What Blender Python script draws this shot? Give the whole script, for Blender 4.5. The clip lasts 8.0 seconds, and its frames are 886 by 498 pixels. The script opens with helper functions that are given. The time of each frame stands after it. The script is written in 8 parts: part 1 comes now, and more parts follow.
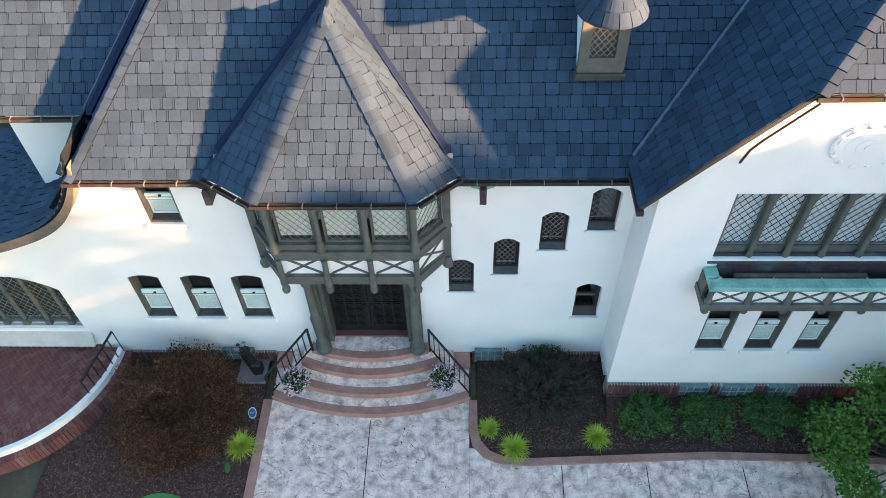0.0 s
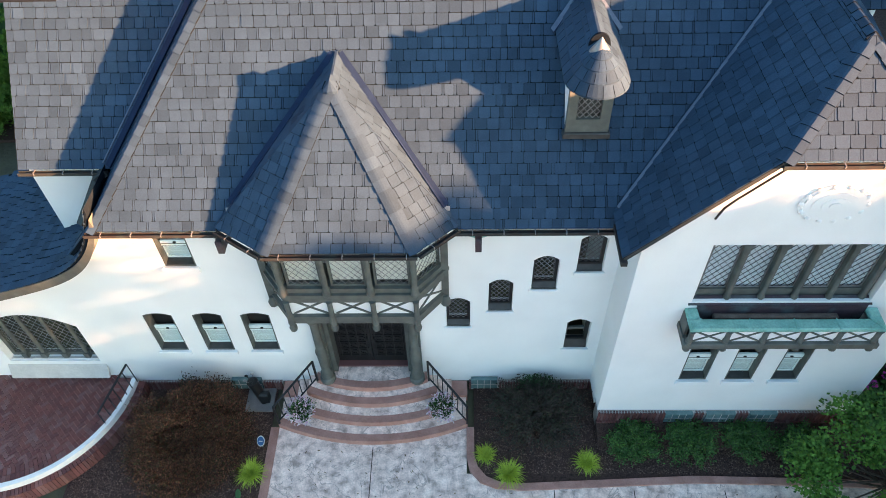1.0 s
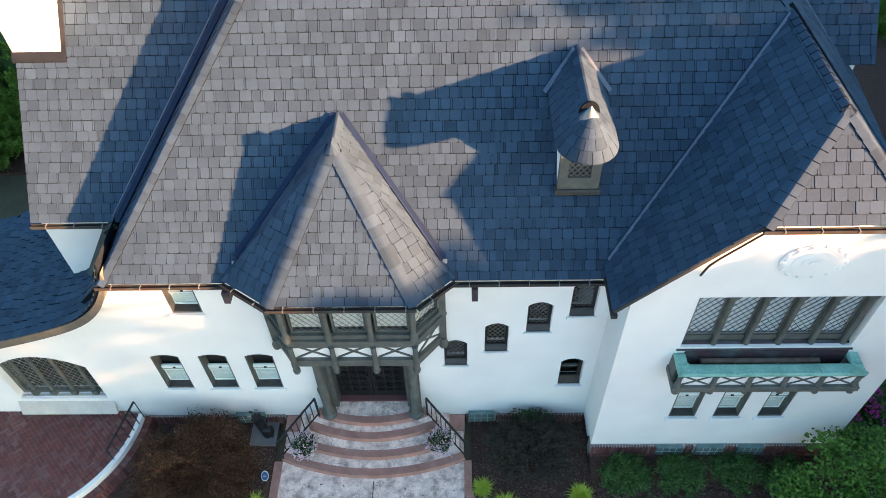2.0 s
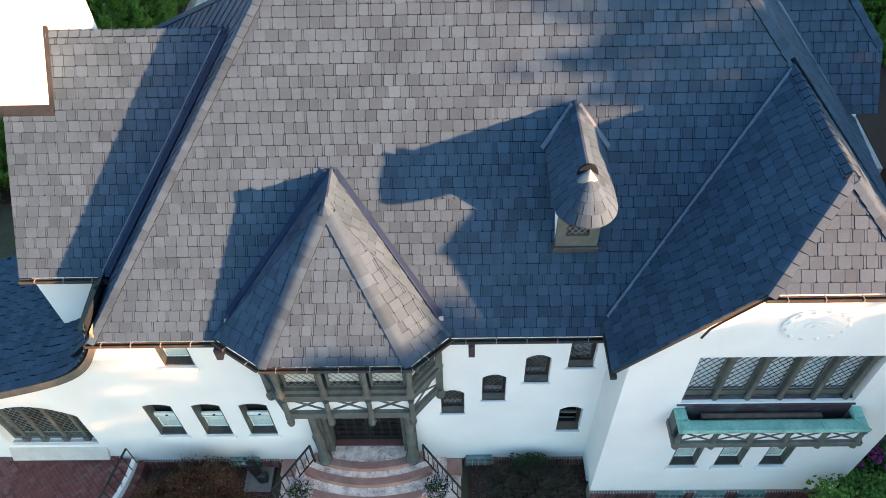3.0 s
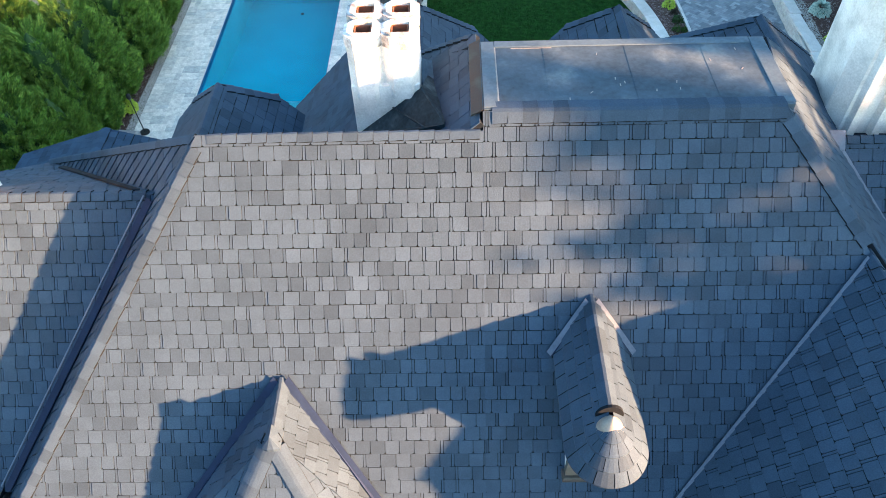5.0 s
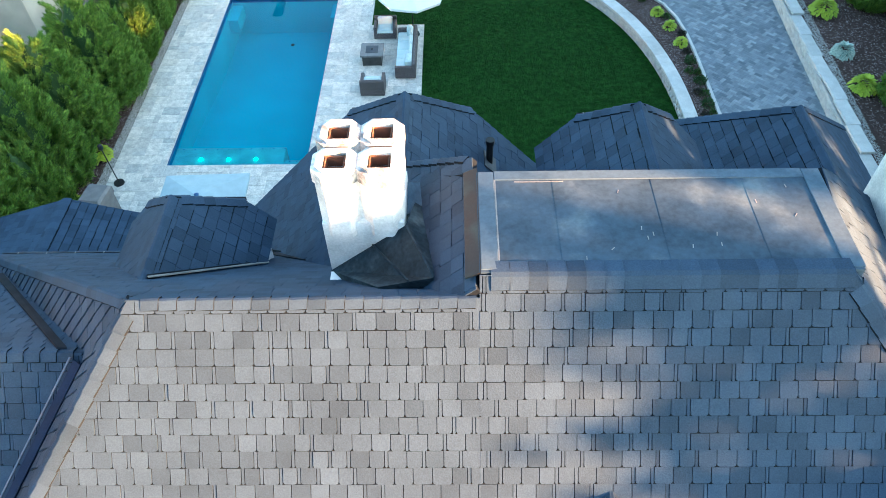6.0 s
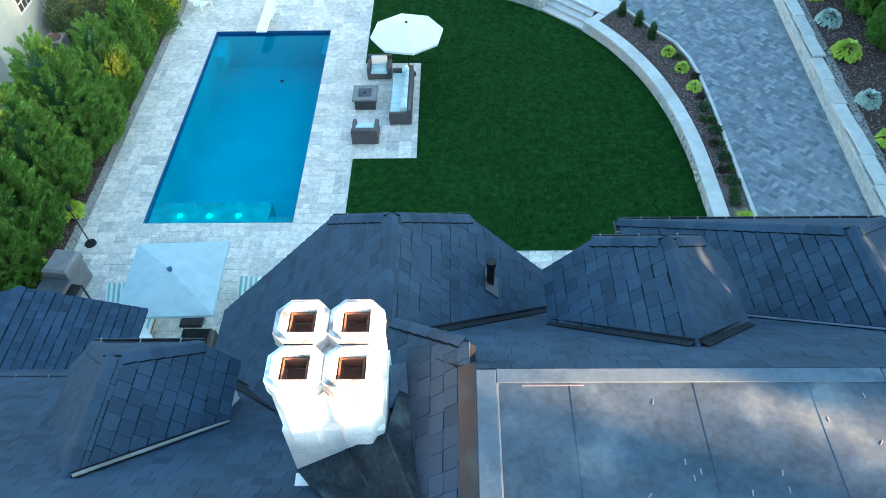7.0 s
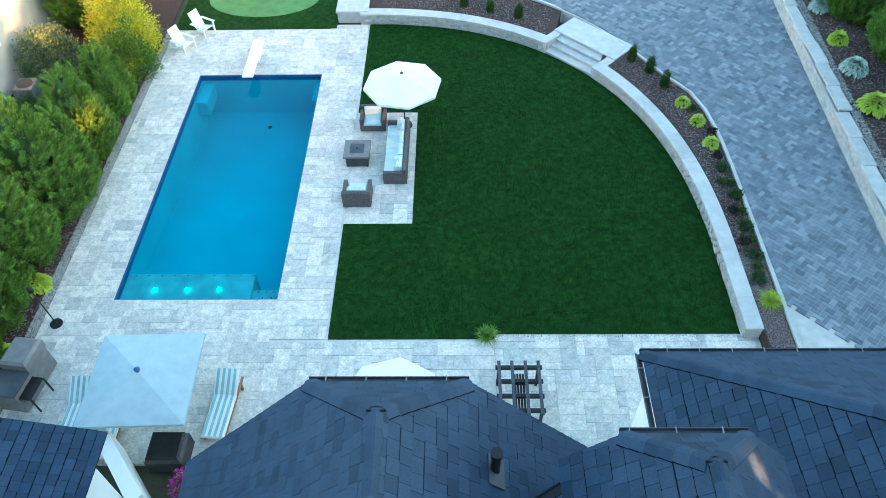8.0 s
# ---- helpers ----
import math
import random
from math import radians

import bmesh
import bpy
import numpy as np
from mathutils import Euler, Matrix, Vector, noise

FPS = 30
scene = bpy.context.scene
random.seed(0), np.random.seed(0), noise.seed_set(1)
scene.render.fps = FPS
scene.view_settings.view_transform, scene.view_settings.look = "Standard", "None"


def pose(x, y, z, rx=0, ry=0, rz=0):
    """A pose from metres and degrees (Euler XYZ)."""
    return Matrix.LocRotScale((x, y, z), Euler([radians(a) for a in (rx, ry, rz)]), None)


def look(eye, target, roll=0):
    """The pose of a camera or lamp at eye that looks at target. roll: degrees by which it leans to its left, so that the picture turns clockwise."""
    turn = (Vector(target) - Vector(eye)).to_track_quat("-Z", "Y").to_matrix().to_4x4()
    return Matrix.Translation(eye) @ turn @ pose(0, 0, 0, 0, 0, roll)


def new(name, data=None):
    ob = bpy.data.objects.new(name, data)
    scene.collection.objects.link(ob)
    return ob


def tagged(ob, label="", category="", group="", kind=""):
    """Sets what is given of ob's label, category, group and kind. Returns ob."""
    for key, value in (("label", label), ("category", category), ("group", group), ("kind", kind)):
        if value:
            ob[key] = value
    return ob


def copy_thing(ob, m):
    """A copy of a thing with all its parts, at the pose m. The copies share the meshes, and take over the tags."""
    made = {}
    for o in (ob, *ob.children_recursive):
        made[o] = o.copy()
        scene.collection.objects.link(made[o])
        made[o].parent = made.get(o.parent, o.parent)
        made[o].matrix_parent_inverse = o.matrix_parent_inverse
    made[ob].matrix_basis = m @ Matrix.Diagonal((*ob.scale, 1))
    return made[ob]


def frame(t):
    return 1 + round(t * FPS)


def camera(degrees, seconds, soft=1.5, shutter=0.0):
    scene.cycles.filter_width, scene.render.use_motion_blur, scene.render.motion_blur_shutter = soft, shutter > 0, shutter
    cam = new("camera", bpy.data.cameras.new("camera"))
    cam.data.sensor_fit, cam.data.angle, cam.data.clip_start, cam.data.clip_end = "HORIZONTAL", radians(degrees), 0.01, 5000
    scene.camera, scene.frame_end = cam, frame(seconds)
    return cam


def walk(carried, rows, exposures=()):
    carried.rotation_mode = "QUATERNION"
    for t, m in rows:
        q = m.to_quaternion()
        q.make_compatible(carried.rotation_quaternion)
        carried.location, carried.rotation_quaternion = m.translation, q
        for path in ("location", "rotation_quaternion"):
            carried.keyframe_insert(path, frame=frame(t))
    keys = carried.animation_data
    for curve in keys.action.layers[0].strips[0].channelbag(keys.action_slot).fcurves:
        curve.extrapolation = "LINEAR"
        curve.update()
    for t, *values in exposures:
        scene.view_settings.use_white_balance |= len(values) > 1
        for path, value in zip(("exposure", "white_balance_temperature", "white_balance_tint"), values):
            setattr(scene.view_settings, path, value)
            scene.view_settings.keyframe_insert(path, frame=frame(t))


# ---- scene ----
cam = camera(63.4, 8.0, soft=0.9)
LIGHTING = [(0.0, 3.55, 6440.0, 0.0), (3.5, 3.6, 6520.0, 0.0), (4.5, 3.82, 6560.0, -0.5), (6.0, 4.2, 6750.0, -4.0), (7.0, 4.2, 6450.0, -8.5), (8.0, 4.33, 6900.0, -5.0)]
PATH = [
    (0, (0.343, 0.001, 15.88), (0.279, 1.322, 14.38), -2.1),
    (0.5, (0.338, 0.014, 16.521), (0.279, 1.334, 15.02), -2.1),
    (1, (0.342, 0.069, 17.208), (0.288, 1.389, 15.706), -2.1),
    (1.5, (0.347, 0.218, 17.84), (0.298, 1.538, 16.338), -2.1),
    (3, (0.401, 1.52, 18.919), (0.361, 2.838, 17.416), -2.1),
    (3.5, (0.466, 2.43, 18.971), (0.428, 3.749, 17.468), -2.1),
    (4, (0.536, 3.545, 19.001), (0.498, 4.863, 17.497), -2.1),
    (4.5, (0.638, 4.782, 19.027), (0.598, 6.1, 17.523), -2.2),
    (4.7, (0.658, 5.316, 19.014), (0.618, 6.634, 17.51), -2.2),
    (5.8, (0.819, 8.611, 19.075), (0.78, 9.926, 17.569), -1.8),
    (6, (0.834, 9.225, 19.078), (0.795, 10.54, 17.571), -1.8),
    (6.5, (0.88, 10.739, 19.109), (0.841, 12.053, 17.602), -1.7),
    (7, (0.918, 12.264, 19.146), (0.88, 13.578, 17.639), -1.6),
    (7.5, (0.883, 13.868, 19.242), (0.847, 15.18, 17.733), -1.5),
    (8, (0.936, 15.602, 19.338), (0.901, 16.913, 17.828), -1.4),
]
walk(cam, [(t, look(eye, target, roll)) for t, eye, target, roll in PATH], exposures=LIGHTING)

# ---- sky, sun and exposure ----
SUN_WAY = Vector((1.54, -0.62, 0.34)).normalized()
world = bpy.data.worlds.new("evening_sky")
scene.world = world
world.use_nodes = True
wn = world.node_tree.nodes
sky = wn.new("ShaderNodeTexSky")
sky.sky_type = "NISHITA"
sky.sun_disc = False
sky.sun_elevation = math.asin(SUN_WAY.z)
sky.sun_rotation = math.atan2(SUN_WAY.x, SUN_WAY.y)
sky.air_density, sky.dust_density, sky.ozone_density = 1.0, 1.2, 2.0
world.node_tree.links.new(sky.outputs[0], wn["Background"].inputs[0])
wn["Background"].inputs[1].default_value = 0.06
sun = new("sun", bpy.data.lights.new("sun", "SUN"))
sun.data.energy, sun.data.angle, sun.data.color = 4.42, radians(0.9), (1.0, 0.446, 0.215)
sun.matrix_world = look((30, -14, 20), Vector((30, -14, 20)) - SUN_WAY)

# ---- materials ----
def material(name, colours, rough=0.8, metal=0.0, scale=3.0, grain=40.0, bump=0.2, depth=0.01, spread=0.0, stain=0.25, island=False, spec=0.5):
    """A surface with grain and stains: colours are spread by a broad noise, and by piece where island is set."""
    mat = bpy.data.materials.new(name)
    mat.use_nodes = True
    nt = mat.node_tree
    n, link = nt.nodes, nt.links.new
    bsdf = n["Principled BSDF"]
    tc = n.new("ShaderNodeTexCoord")
    big, fine = n.new("ShaderNodeTexNoise"), n.new("ShaderNodeTexNoise")
    big.inputs["Scale"].default_value, big.inputs["Detail"].default_value = scale, 6
    fine.inputs["Scale"].default_value, fine.inputs["Detail"].default_value = grain, 4
    geo = n.new("ShaderNodeNewGeometry")
    link(geo.outputs["Position"], big.inputs["Vector"])
    link(geo.outputs["Position"], fine.inputs["Vector"])
    ramp = n.new("ShaderNodeValToRGB")
    el = ramp.color_ramp.elements
    while len(el) < len(colours):
        el.new(0.5)
    for i, c in enumerate(colours):
        el[i].position = i / max(1, len(colours) - 1) if island else 0.3 + 0.4 * i / max(1, len(colours) - 1)
        el[i].color = (*c, 1)
    if island:
        info = n.new("ShaderNodeObjectInfo")
        add = n.new("ShaderNodeMath")
        link(geo.outputs["Random Per Island"], add.inputs[0])
        link(info.outputs["Random"], add.inputs[1])
        wrap = n.new("ShaderNodeMath")
        wrap.operation = "FRACT"
        link(add.outputs[0], wrap.inputs[0])
        link(wrap.outputs[0], ramp.inputs[0])
    else:
        link(big.outputs["Fac"], ramp.inputs[0])
    mixed = n.new("ShaderNodeMix")
    mixed.data_type, mixed.blend_type = "RGBA", "MULTIPLY"
    mixed.inputs["Factor"].default_value = stain
    link(ramp.outputs[0], mixed.inputs["A"])
    both = n.new("ShaderNodeMath")
    both.operation = "ADD"
    link(big.outputs["Fac"], both.inputs[0])
    link(fine.outputs["Fac"], both.inputs[1])
    grey = n.new("ShaderNodeValToRGB")
    grey.color_ramp.elements[0].position, grey.color_ramp.elements[1].position = 0.35, 0.65
    grey.color_ramp.elements[0].color = (0.25, 0.25, 0.25, 1)
    grey.color_ramp.elements[1].color = (1.25, 1.25, 1.25, 1)
    half = n.new("ShaderNodeMath")
    half.operation = "MULTIPLY"
    half.inputs[1].default_value = 0.5
    link(both.outputs[0], half.inputs[0])
    link(half.outputs[0], grey.inputs[0])
    link(grey.outputs[0], mixed.inputs["B"])
    link(mixed.outputs["Result"], bsdf.inputs["Base Color"])
    bsdf.inputs["Roughness"].default_value, bsdf.inputs["Metallic"].default_value = rough, metal
    bsdf.inputs["Specular IOR Level"].default_value = spec
    if bump:
        bp = n.new("ShaderNodeBump")
        bp.inputs["Strength"].default_value, bp.inputs["Distance"].default_value = bump, depth
        link(fine.outputs["Fac"], bp.inputs["Height"])
        link(bp.outputs[0], bsdf.inputs["Normal"])
    return mat


def clear(name, tint, gloss_rough=0.02, ior=1.45, wave=0.0):
    """Glass or water: clear, tinted, glossier at a flat angle."""
    mat = bpy.data.materials.new(name)
    mat.use_nodes = True
    nt = mat.node_tree
    n, link = nt.nodes, nt.links.new
    n.remove(n["Principled BSDF"])
    t, g, mx, lw = (n.new("ShaderNode" + k) for k in ("BsdfTransparent", "BsdfGlossy", "MixShader", "LayerWeight"))
    t.inputs[0].default_value = (*tint, 1)
    g.inputs["Roughness"].default_value = gloss_rough
    lw.inputs["Blend"].default_value = 0.5
    steep, gloss = n.new("ShaderNodeMath"), n.new("ShaderNodeMath")
    steep.operation, steep.inputs[1].default_value = "POWER", 5.0
    gloss.operation = "MULTIPLY_ADD"
    least = ((ior - 1) / (ior + 1)) ** 2
    gloss.inputs[1].default_value, gloss.inputs[2].default_value = 1 - least, least
    link(lw.outputs["Facing"], steep.inputs[0])
    link(steep.outputs[0], gloss.inputs[0])
    if wave:
        geo, noi, bp = n.new("ShaderNodeNewGeometry"), n.new("ShaderNodeTexNoise"), n.new("ShaderNodeBump")
        noi.inputs["Scale"].default_value, noi.inputs["Detail"].default_value = 2.2, 3
        link(geo.outputs["Position"], noi.inputs["Vector"])
        bp.inputs["Strength"].default_value, bp.inputs["Distance"].default_value = wave, 0.05
        link(noi.outputs["Fac"], bp.inputs["Height"])
        link(bp.outputs[0], g.inputs["Normal"])
    link(gloss.outputs[0], mx.inputs[0])
    link(t.outputs[0], mx.inputs[1])
    link(g.outputs[0], mx.inputs[2])
    link(mx.outputs[0], n["Material Output"].inputs["Surface"])
    return mat


def glowing(name, colour, strength):
    mat = bpy.data.materials.new(name)
    mat.use_nodes = True
    b = mat.node_tree.nodes["Principled BSDF"]
    b.inputs["Base Color"].default_value = b.inputs["Emission Color"].default_value = (*colour, 1)
    b.inputs["Emission Strength"].default_value = strength
    return mat


def veined(mat, dark, scale=1.5, thin=0.012, amount=0.75):
    """Winding dark creases, as stamped into concrete."""
    nt = mat.node_tree
    n, link = nt.nodes, nt.links.new
    bsdf = n["Principled BSDF"]
    source = bsdf.inputs["Base Color"].links[0].from_socket
    geo, noi = n.new("ShaderNodeNewGeometry"), n.new("ShaderNodeTexNoise")
    noi.inputs["Scale"].default_value, noi.inputs["Detail"].default_value, noi.inputs["Distortion"].default_value = scale, 5, 1.2
    link(geo.outputs["Position"], noi.inputs["Vector"])
    off, mag, ramp, mx = n.new("ShaderNodeMath"), n.new("ShaderNodeMath"), n.new("ShaderNodeValToRGB"), n.new("ShaderNodeMix")
    off.operation, off.inputs[1].default_value = "SUBTRACT", 0.5
    mag.operation = "ABSOLUTE"
    link(noi.outputs["Fac"], off.inputs[0])
    link(off.outputs[0], mag.inputs[0])
    link(mag.outputs[0], ramp.inputs[0])
    ramp.color_ramp.elements[0].color, ramp.color_ramp.elements[0].position = (amount, amount, amount, 1), 0.0
    ramp.color_ramp.elements[1].color, ramp.color_ramp.elements[1].position = (0, 0, 0, 1), thin
    mx.data_type = "RGBA"
    link(ramp.outputs[0], mx.inputs["Factor"])
    link(source, mx.inputs["A"])
    mx.inputs["B"].default_value = (*dark, 1)
    link(mx.outputs["Result"], bsdf.inputs["Base Color"])


SLATE = (0.035, 0.0625, 0.103)
SHINGLE = material("asphalt_slate_shingle", [tuple(c * k for c in SLATE) for k in (1.0, 1.1, 0.74, 1.06, 0.9, 1.16, 0.96, 0.8, 1.1, 1.02)], rough=0.75, scale=1.3, grain=55, bump=0.35, stain=0.35, island=True, spec=0.08)
# Near-black colour puts the shadow lines between tabs and courses into the slab.
SHADOW_UNDERLAY = material("shingle_shadow_course", [(0.008, 0.012, 0.018), (0.011, 0.016, 0.023)], rough=0.95, spec=0.05)
STUCCO = material("white_stucco", [(0.775, 0.785, 0.78), (0.82, 0.825, 0.815)], rough=0.9, scale=0.7, grain=60, bump=0.25, depth=0.006, stain=0.08)
TIMBER = material("olive_grey_timber", [(0.082, 0.09, 0.083), (0.11, 0.118, 0.106)], rough=0.6, scale=4, grain=70, bump=0.2, stain=0.35)
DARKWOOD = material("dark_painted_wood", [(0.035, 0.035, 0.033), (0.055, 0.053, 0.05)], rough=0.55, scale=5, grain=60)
COPPER = material("brown_copper", [(0.046, 0.034, 0.031), (0.036, 0.035, 0.036), (0.045, 0.058, 0.057)], rough=0.65, metal=0.1, scale=3, grain=30, spec=0.2)
DULLGUTTER = material("dull_dark_metal", [(0.045, 0.045, 0.045), (0.035, 0.05, 0.055)], rough=0.55, metal=0.3, scale=3, grain=30)
APRON = material("purple_brown_copper", [(0.07, 0.045, 0.055), (0.05, 0.038, 0.048), (0.075, 0.1, 0.105)], rough=0.6, scale=2.2, grain=20, stain=0.3, spec=0.2)
VERDIGRIS = material("green_copper", [(0.20, 0.44, 0.37), (0.28, 0.52, 0.45)], rough=0.7, metal=0.15, scale=3, grain=25, stain=0.4)
FLASHING = material("blue_grey_flashing", [(0.06, 0.068, 0.08), (0.09, 0.10, 0.115)], rough=0.6, metal=0.1, spec=0.2, scale=2, grain=25)
DARKFLASH = material("blue_black_flashing", [(0.012, 0.016, 0.023), (0.02, 0.025, 0.034)], rough=0.8, scale=3, grain=25, spec=0.04)
VALLEYMETAL = material("navy_valley_metal", [(0.008, 0.019, 0.052), (0.011, 0.024, 0.062)], rough=0.6, scale=2, grain=25, bump=0.05, spec=0.15)
VALLEYPALE = material("pale_blue_valley_metal", [(0.085, 0.115, 0.17), (0.11, 0.142, 0.2)], rough=0.6, scale=2, grain=25, bump=0.05, spec=0.15)
CURBMETAL = material("blue_curb_metal", [(0.046, 0.085, 0.128), (0.066, 0.11, 0.155), (0.055, 0.095, 0.14)], rough=0.7, scale=3, grain=20, bump=0.1, stain=0.3, spec=0.2)
MEMBRANE = material("flat_roof_metal", [(0.034, 0.062, 0.096), (0.04, 0.07, 0.104), (0.047, 0.08, 0.118), (0.09, 0.128, 0.158)], rough=0.7, metal=0.0, scale=1.35, grain=14, bump=0.1, stain=0.45, spec=0.15)
CRICKETMETAL = material("stained_dark_metal", [(0.018, 0.031, 0.042), (0.026, 0.045, 0.06), (0.065, 0.095, 0.11)], rough=0.75, scale=2.6, grain=18, bump=0.15, stain=0.6, spec=0.08)
BRICK = material("red_brick", [(0.13, 0.042, 0.04), (0.165, 0.058, 0.052), (0.095, 0.035, 0.036), (0.15, 0.062, 0.058), (0.19, 0.105, 0.1)], rough=0.9, scale=3, grain=50, bump=0.3, island=True)
MORTAR = material("mortar", [(0.40, 0.37, 0.35), (0.48, 0.45, 0.42)], rough=0.95)
CONCRETE = material("stamped_concrete", [(0.50, 0.365, 0.315), (0.76, 0.58, 0.505), (0.88, 0.70, 0.615), (0.92, 0.76, 0.68)], rough=0.85, scale=4.2, grain=22, bump=0.5, depth=0.015, stain=0.4)
veined(CONCRETE, (0.24, 0.185, 0.165), 1.1, 0.011, 0.7)
veined(CONCRETE, (0.36, 0.29, 0.265), 2.7, 0.02, 0.3)
NOSING = material("red_brown_concrete", [(0.36, 0.185, 0.148), (0.43, 0.24, 0.195)], rough=0.8, scale=3, grain=30, stain=0.3)
MULCH = material("dark_bark_mulch", [(0.042, 0.021, 0.016), (0.08, 0.042, 0.033), (0.055, 0.030, 0.023)], rough=0.95, scale=14, grain=45, bump=0.9, depth=0.05, stain=0.7)
SOIL = material("bare_earth", [(0.06, 0.05, 0.035), (0.09, 0.085, 0.05), (0.05, 0.07, 0.03)], rough=0.95, scale=0.5, grain=8, bump=0.5, depth=0.05)
TURF = material("dark_green_turf", [(0.0135, 0.053, 0.0105), (0.019, 0.069, 0.0135)], rough=0.95, scale=5.0, grain=60, bump=0.8, depth=0.04, stain=0.6, spec=0.05)
GREEN = material("putting_turf", [(0.07, 0.21, 0.06), (0.09, 0.25, 0.075)], rough=0.9, scale=2, grain=80)
TRAVERTINE = material("travertine_paver", [(0.562, 0.549, 0.512), (0.714, 0.661, 0.586), (0.783, 0.726, 0.646), (0.646, 0.614, 0.559), (0.760, 0.700, 0.623), (0.462, 0.463, 0.439), (0.745, 0.693, 0.619), (0.661, 0.607, 0.532), (0.783, 0.726, 0.650), (0.569, 0.564, 0.529), (0.615, 0.574, 0.512), (0.516, 0.510, 0.479), (0.737, 0.679, 0.606)], rough=0.75, scale=4.5, grain=16, stain=0.5, island=True)
JOINT = material("sandy_joint", [(0.56, 0.535, 0.49), (0.62, 0.59, 0.54)], rough=0.95)
PAVER = material("grey_concrete_paver", [(0.11, 0.135, 0.165), (0.23, 0.265, 0.295), (0.16, 0.19, 0.22), (0.30, 0.335, 0.36), (0.13, 0.155, 0.185), (0.20, 0.235, 0.265)], rough=0.85, scale=2, grain=40, island=True, stain=0.3)
STONE = material("pale_wall_stone", [(0.40, 0.39, 0.37), (0.52, 0.50, 0.46), (0.46, 0.46, 0.45), (0.58, 0.55, 0.50)], rough=0.9, scale=5, grain=30, bump=0.6, depth=0.02, island=True, stain=0.4)
CAPSTONE = material("pale_cap_stone", [(0.48, 0.47, 0.445), (0.58, 0.565, 0.535), (0.53, 0.52, 0.50)], rough=0.8, scale=3, grain=30, island=True, stain=0.3)
PLASTER = material("blue_pool_plaster", [(0.001, 0.315, 0.40), (0.002, 0.35, 0.44)], rough=0.8, scale=0.5, grain=20, bump=0.0, stain=0.1)
WATERLINE = material("navy_waterline_tile", [(0.01, 0.06, 0.18), (0.015, 0.09, 0.23)], rough=0.3, scale=6, grain=30, bump=0)
BENCH = material("pool_bench_plaster", [(0.46, 0.31, 0.34), (0.56, 0.39, 0.42)], rough=0.8, scale=2, bump=0)
WATER = clear("pool_water", (0.45, 0.96, 0.99), 0.06, 1.18, 0.09)
GLASS = clear("window_glass", (0.94, 0.96, 0.96), 0.01, 1.5)
LEAD = material("lead_came", [(0.20, 0.20, 0.20), (0.28, 0.28, 0.28)], rough=0.5, metal=0.4, bump=0)
BLIND = material("pale_green_blind", [(0.72, 0.80, 0.78), (0.77, 0.84, 0.81)], rough=0.8, scale=2, bump=0, stain=0.08)
PALEBLIND = material("pale_blue_blind", [(0.76, 0.83, 0.88), (0.80, 0.86, 0.90)], rough=0.8, scale=2, bump=0, stain=0.08)
CURTAIN = material("pale_drape", [(0.74, 0.72, 0.65), (0.80, 0.78, 0.70)], rough=0.9, scale=6, bump=0.1, stain=0.15)
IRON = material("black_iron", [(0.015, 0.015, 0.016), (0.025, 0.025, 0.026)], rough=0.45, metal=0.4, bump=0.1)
CHIMNEY = material("white_chimney_render", [(0.62, 0.62, 0.61), (0.76, 0.75, 0.73), (0.80, 0.79, 0.77)], rough=0.85, scale=2.2, grain=30, stain=0.3)
STAINEDCAP = material("stained_flue_cap", [(0.24, 0.25, 0.26), (0.5, 0.5, 0.5), (0.7, 0.7, 0.69), (0.78, 0.77, 0.75)], rough=0.9, scale=5, grain=30, stain=0.6)
CLAYFLUE = material("clay_flue", [(0.22, 0.08, 0.045), (0.13, 0.06, 0.04)], rough=0.9, scale=6)
GLASSBLOCK = material("teal_glass_block", [(0.11, 0.18, 0.18), (0.15, 0.23, 0.225)], rough=0.2, scale=4, grain=20, bump=0.1)
WICKER = material("dark_wicker", [(0.075, 0.064, 0.066), (0.14, 0.12, 0.122)], rough=0.75, scale=25, grain=90, bump=0.8, depth=0.01, stain=0.5)
CUSHION = material("pale_blue_cushion", [(0.53, 0.67, 0.69), (0.60, 0.73, 0.74)], rough=0.9, scale=4, stain=0.1)
WHITECLOTH = material("white_canvas", [(0.80, 0.79, 0.75), (0.84, 0.83, 0.79)], rough=0.9, scale=3, bump=0.05, stain=0.05)
PALECLOTH = material("pale_aqua_canvas", [(0.36, 0.47, 0.50), (0.40, 0.51, 0.54)], rough=0.9, scale=3, bump=0.05, stain=0.1)
TEALCLOTH = material("aqua_stripe", [(0.25, 0.50, 0.50), (0.3, 0.55, 0.55)], rough=0.9, bump=0.05)
TEAK = material("orange_teak", [(0.30, 0.11, 0.05), (0.38, 0.15, 0.07)], rough=0.6, scale=6, grain=40)
WHITEPAINT = material("white_paint", [(0.78, 0.78, 0.77), (0.82, 0.82, 0.81)], rough=0.6, bump=0.05, stain=0.05)
GREYPANEL = material("grey_cabinet", [(0.17, 0.165, 0.165), (0.21, 0.20, 0.20)], rough=0.6, scale=4)
LEAF_CONIFER = material("conifer_spray", [(0.07, 0.165, 0.036), (0.17, 0.33, 0.06), (0.28, 0.46, 0.08), (0.09, 0.2, 0.042), (0.21, 0.29, 0.06)], rough=0.7, scale=2, grain=30, bump=0, island=True, stain=0.4, spec=0.2)
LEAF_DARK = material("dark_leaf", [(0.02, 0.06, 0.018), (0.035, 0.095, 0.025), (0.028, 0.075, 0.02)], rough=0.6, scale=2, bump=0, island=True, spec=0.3)
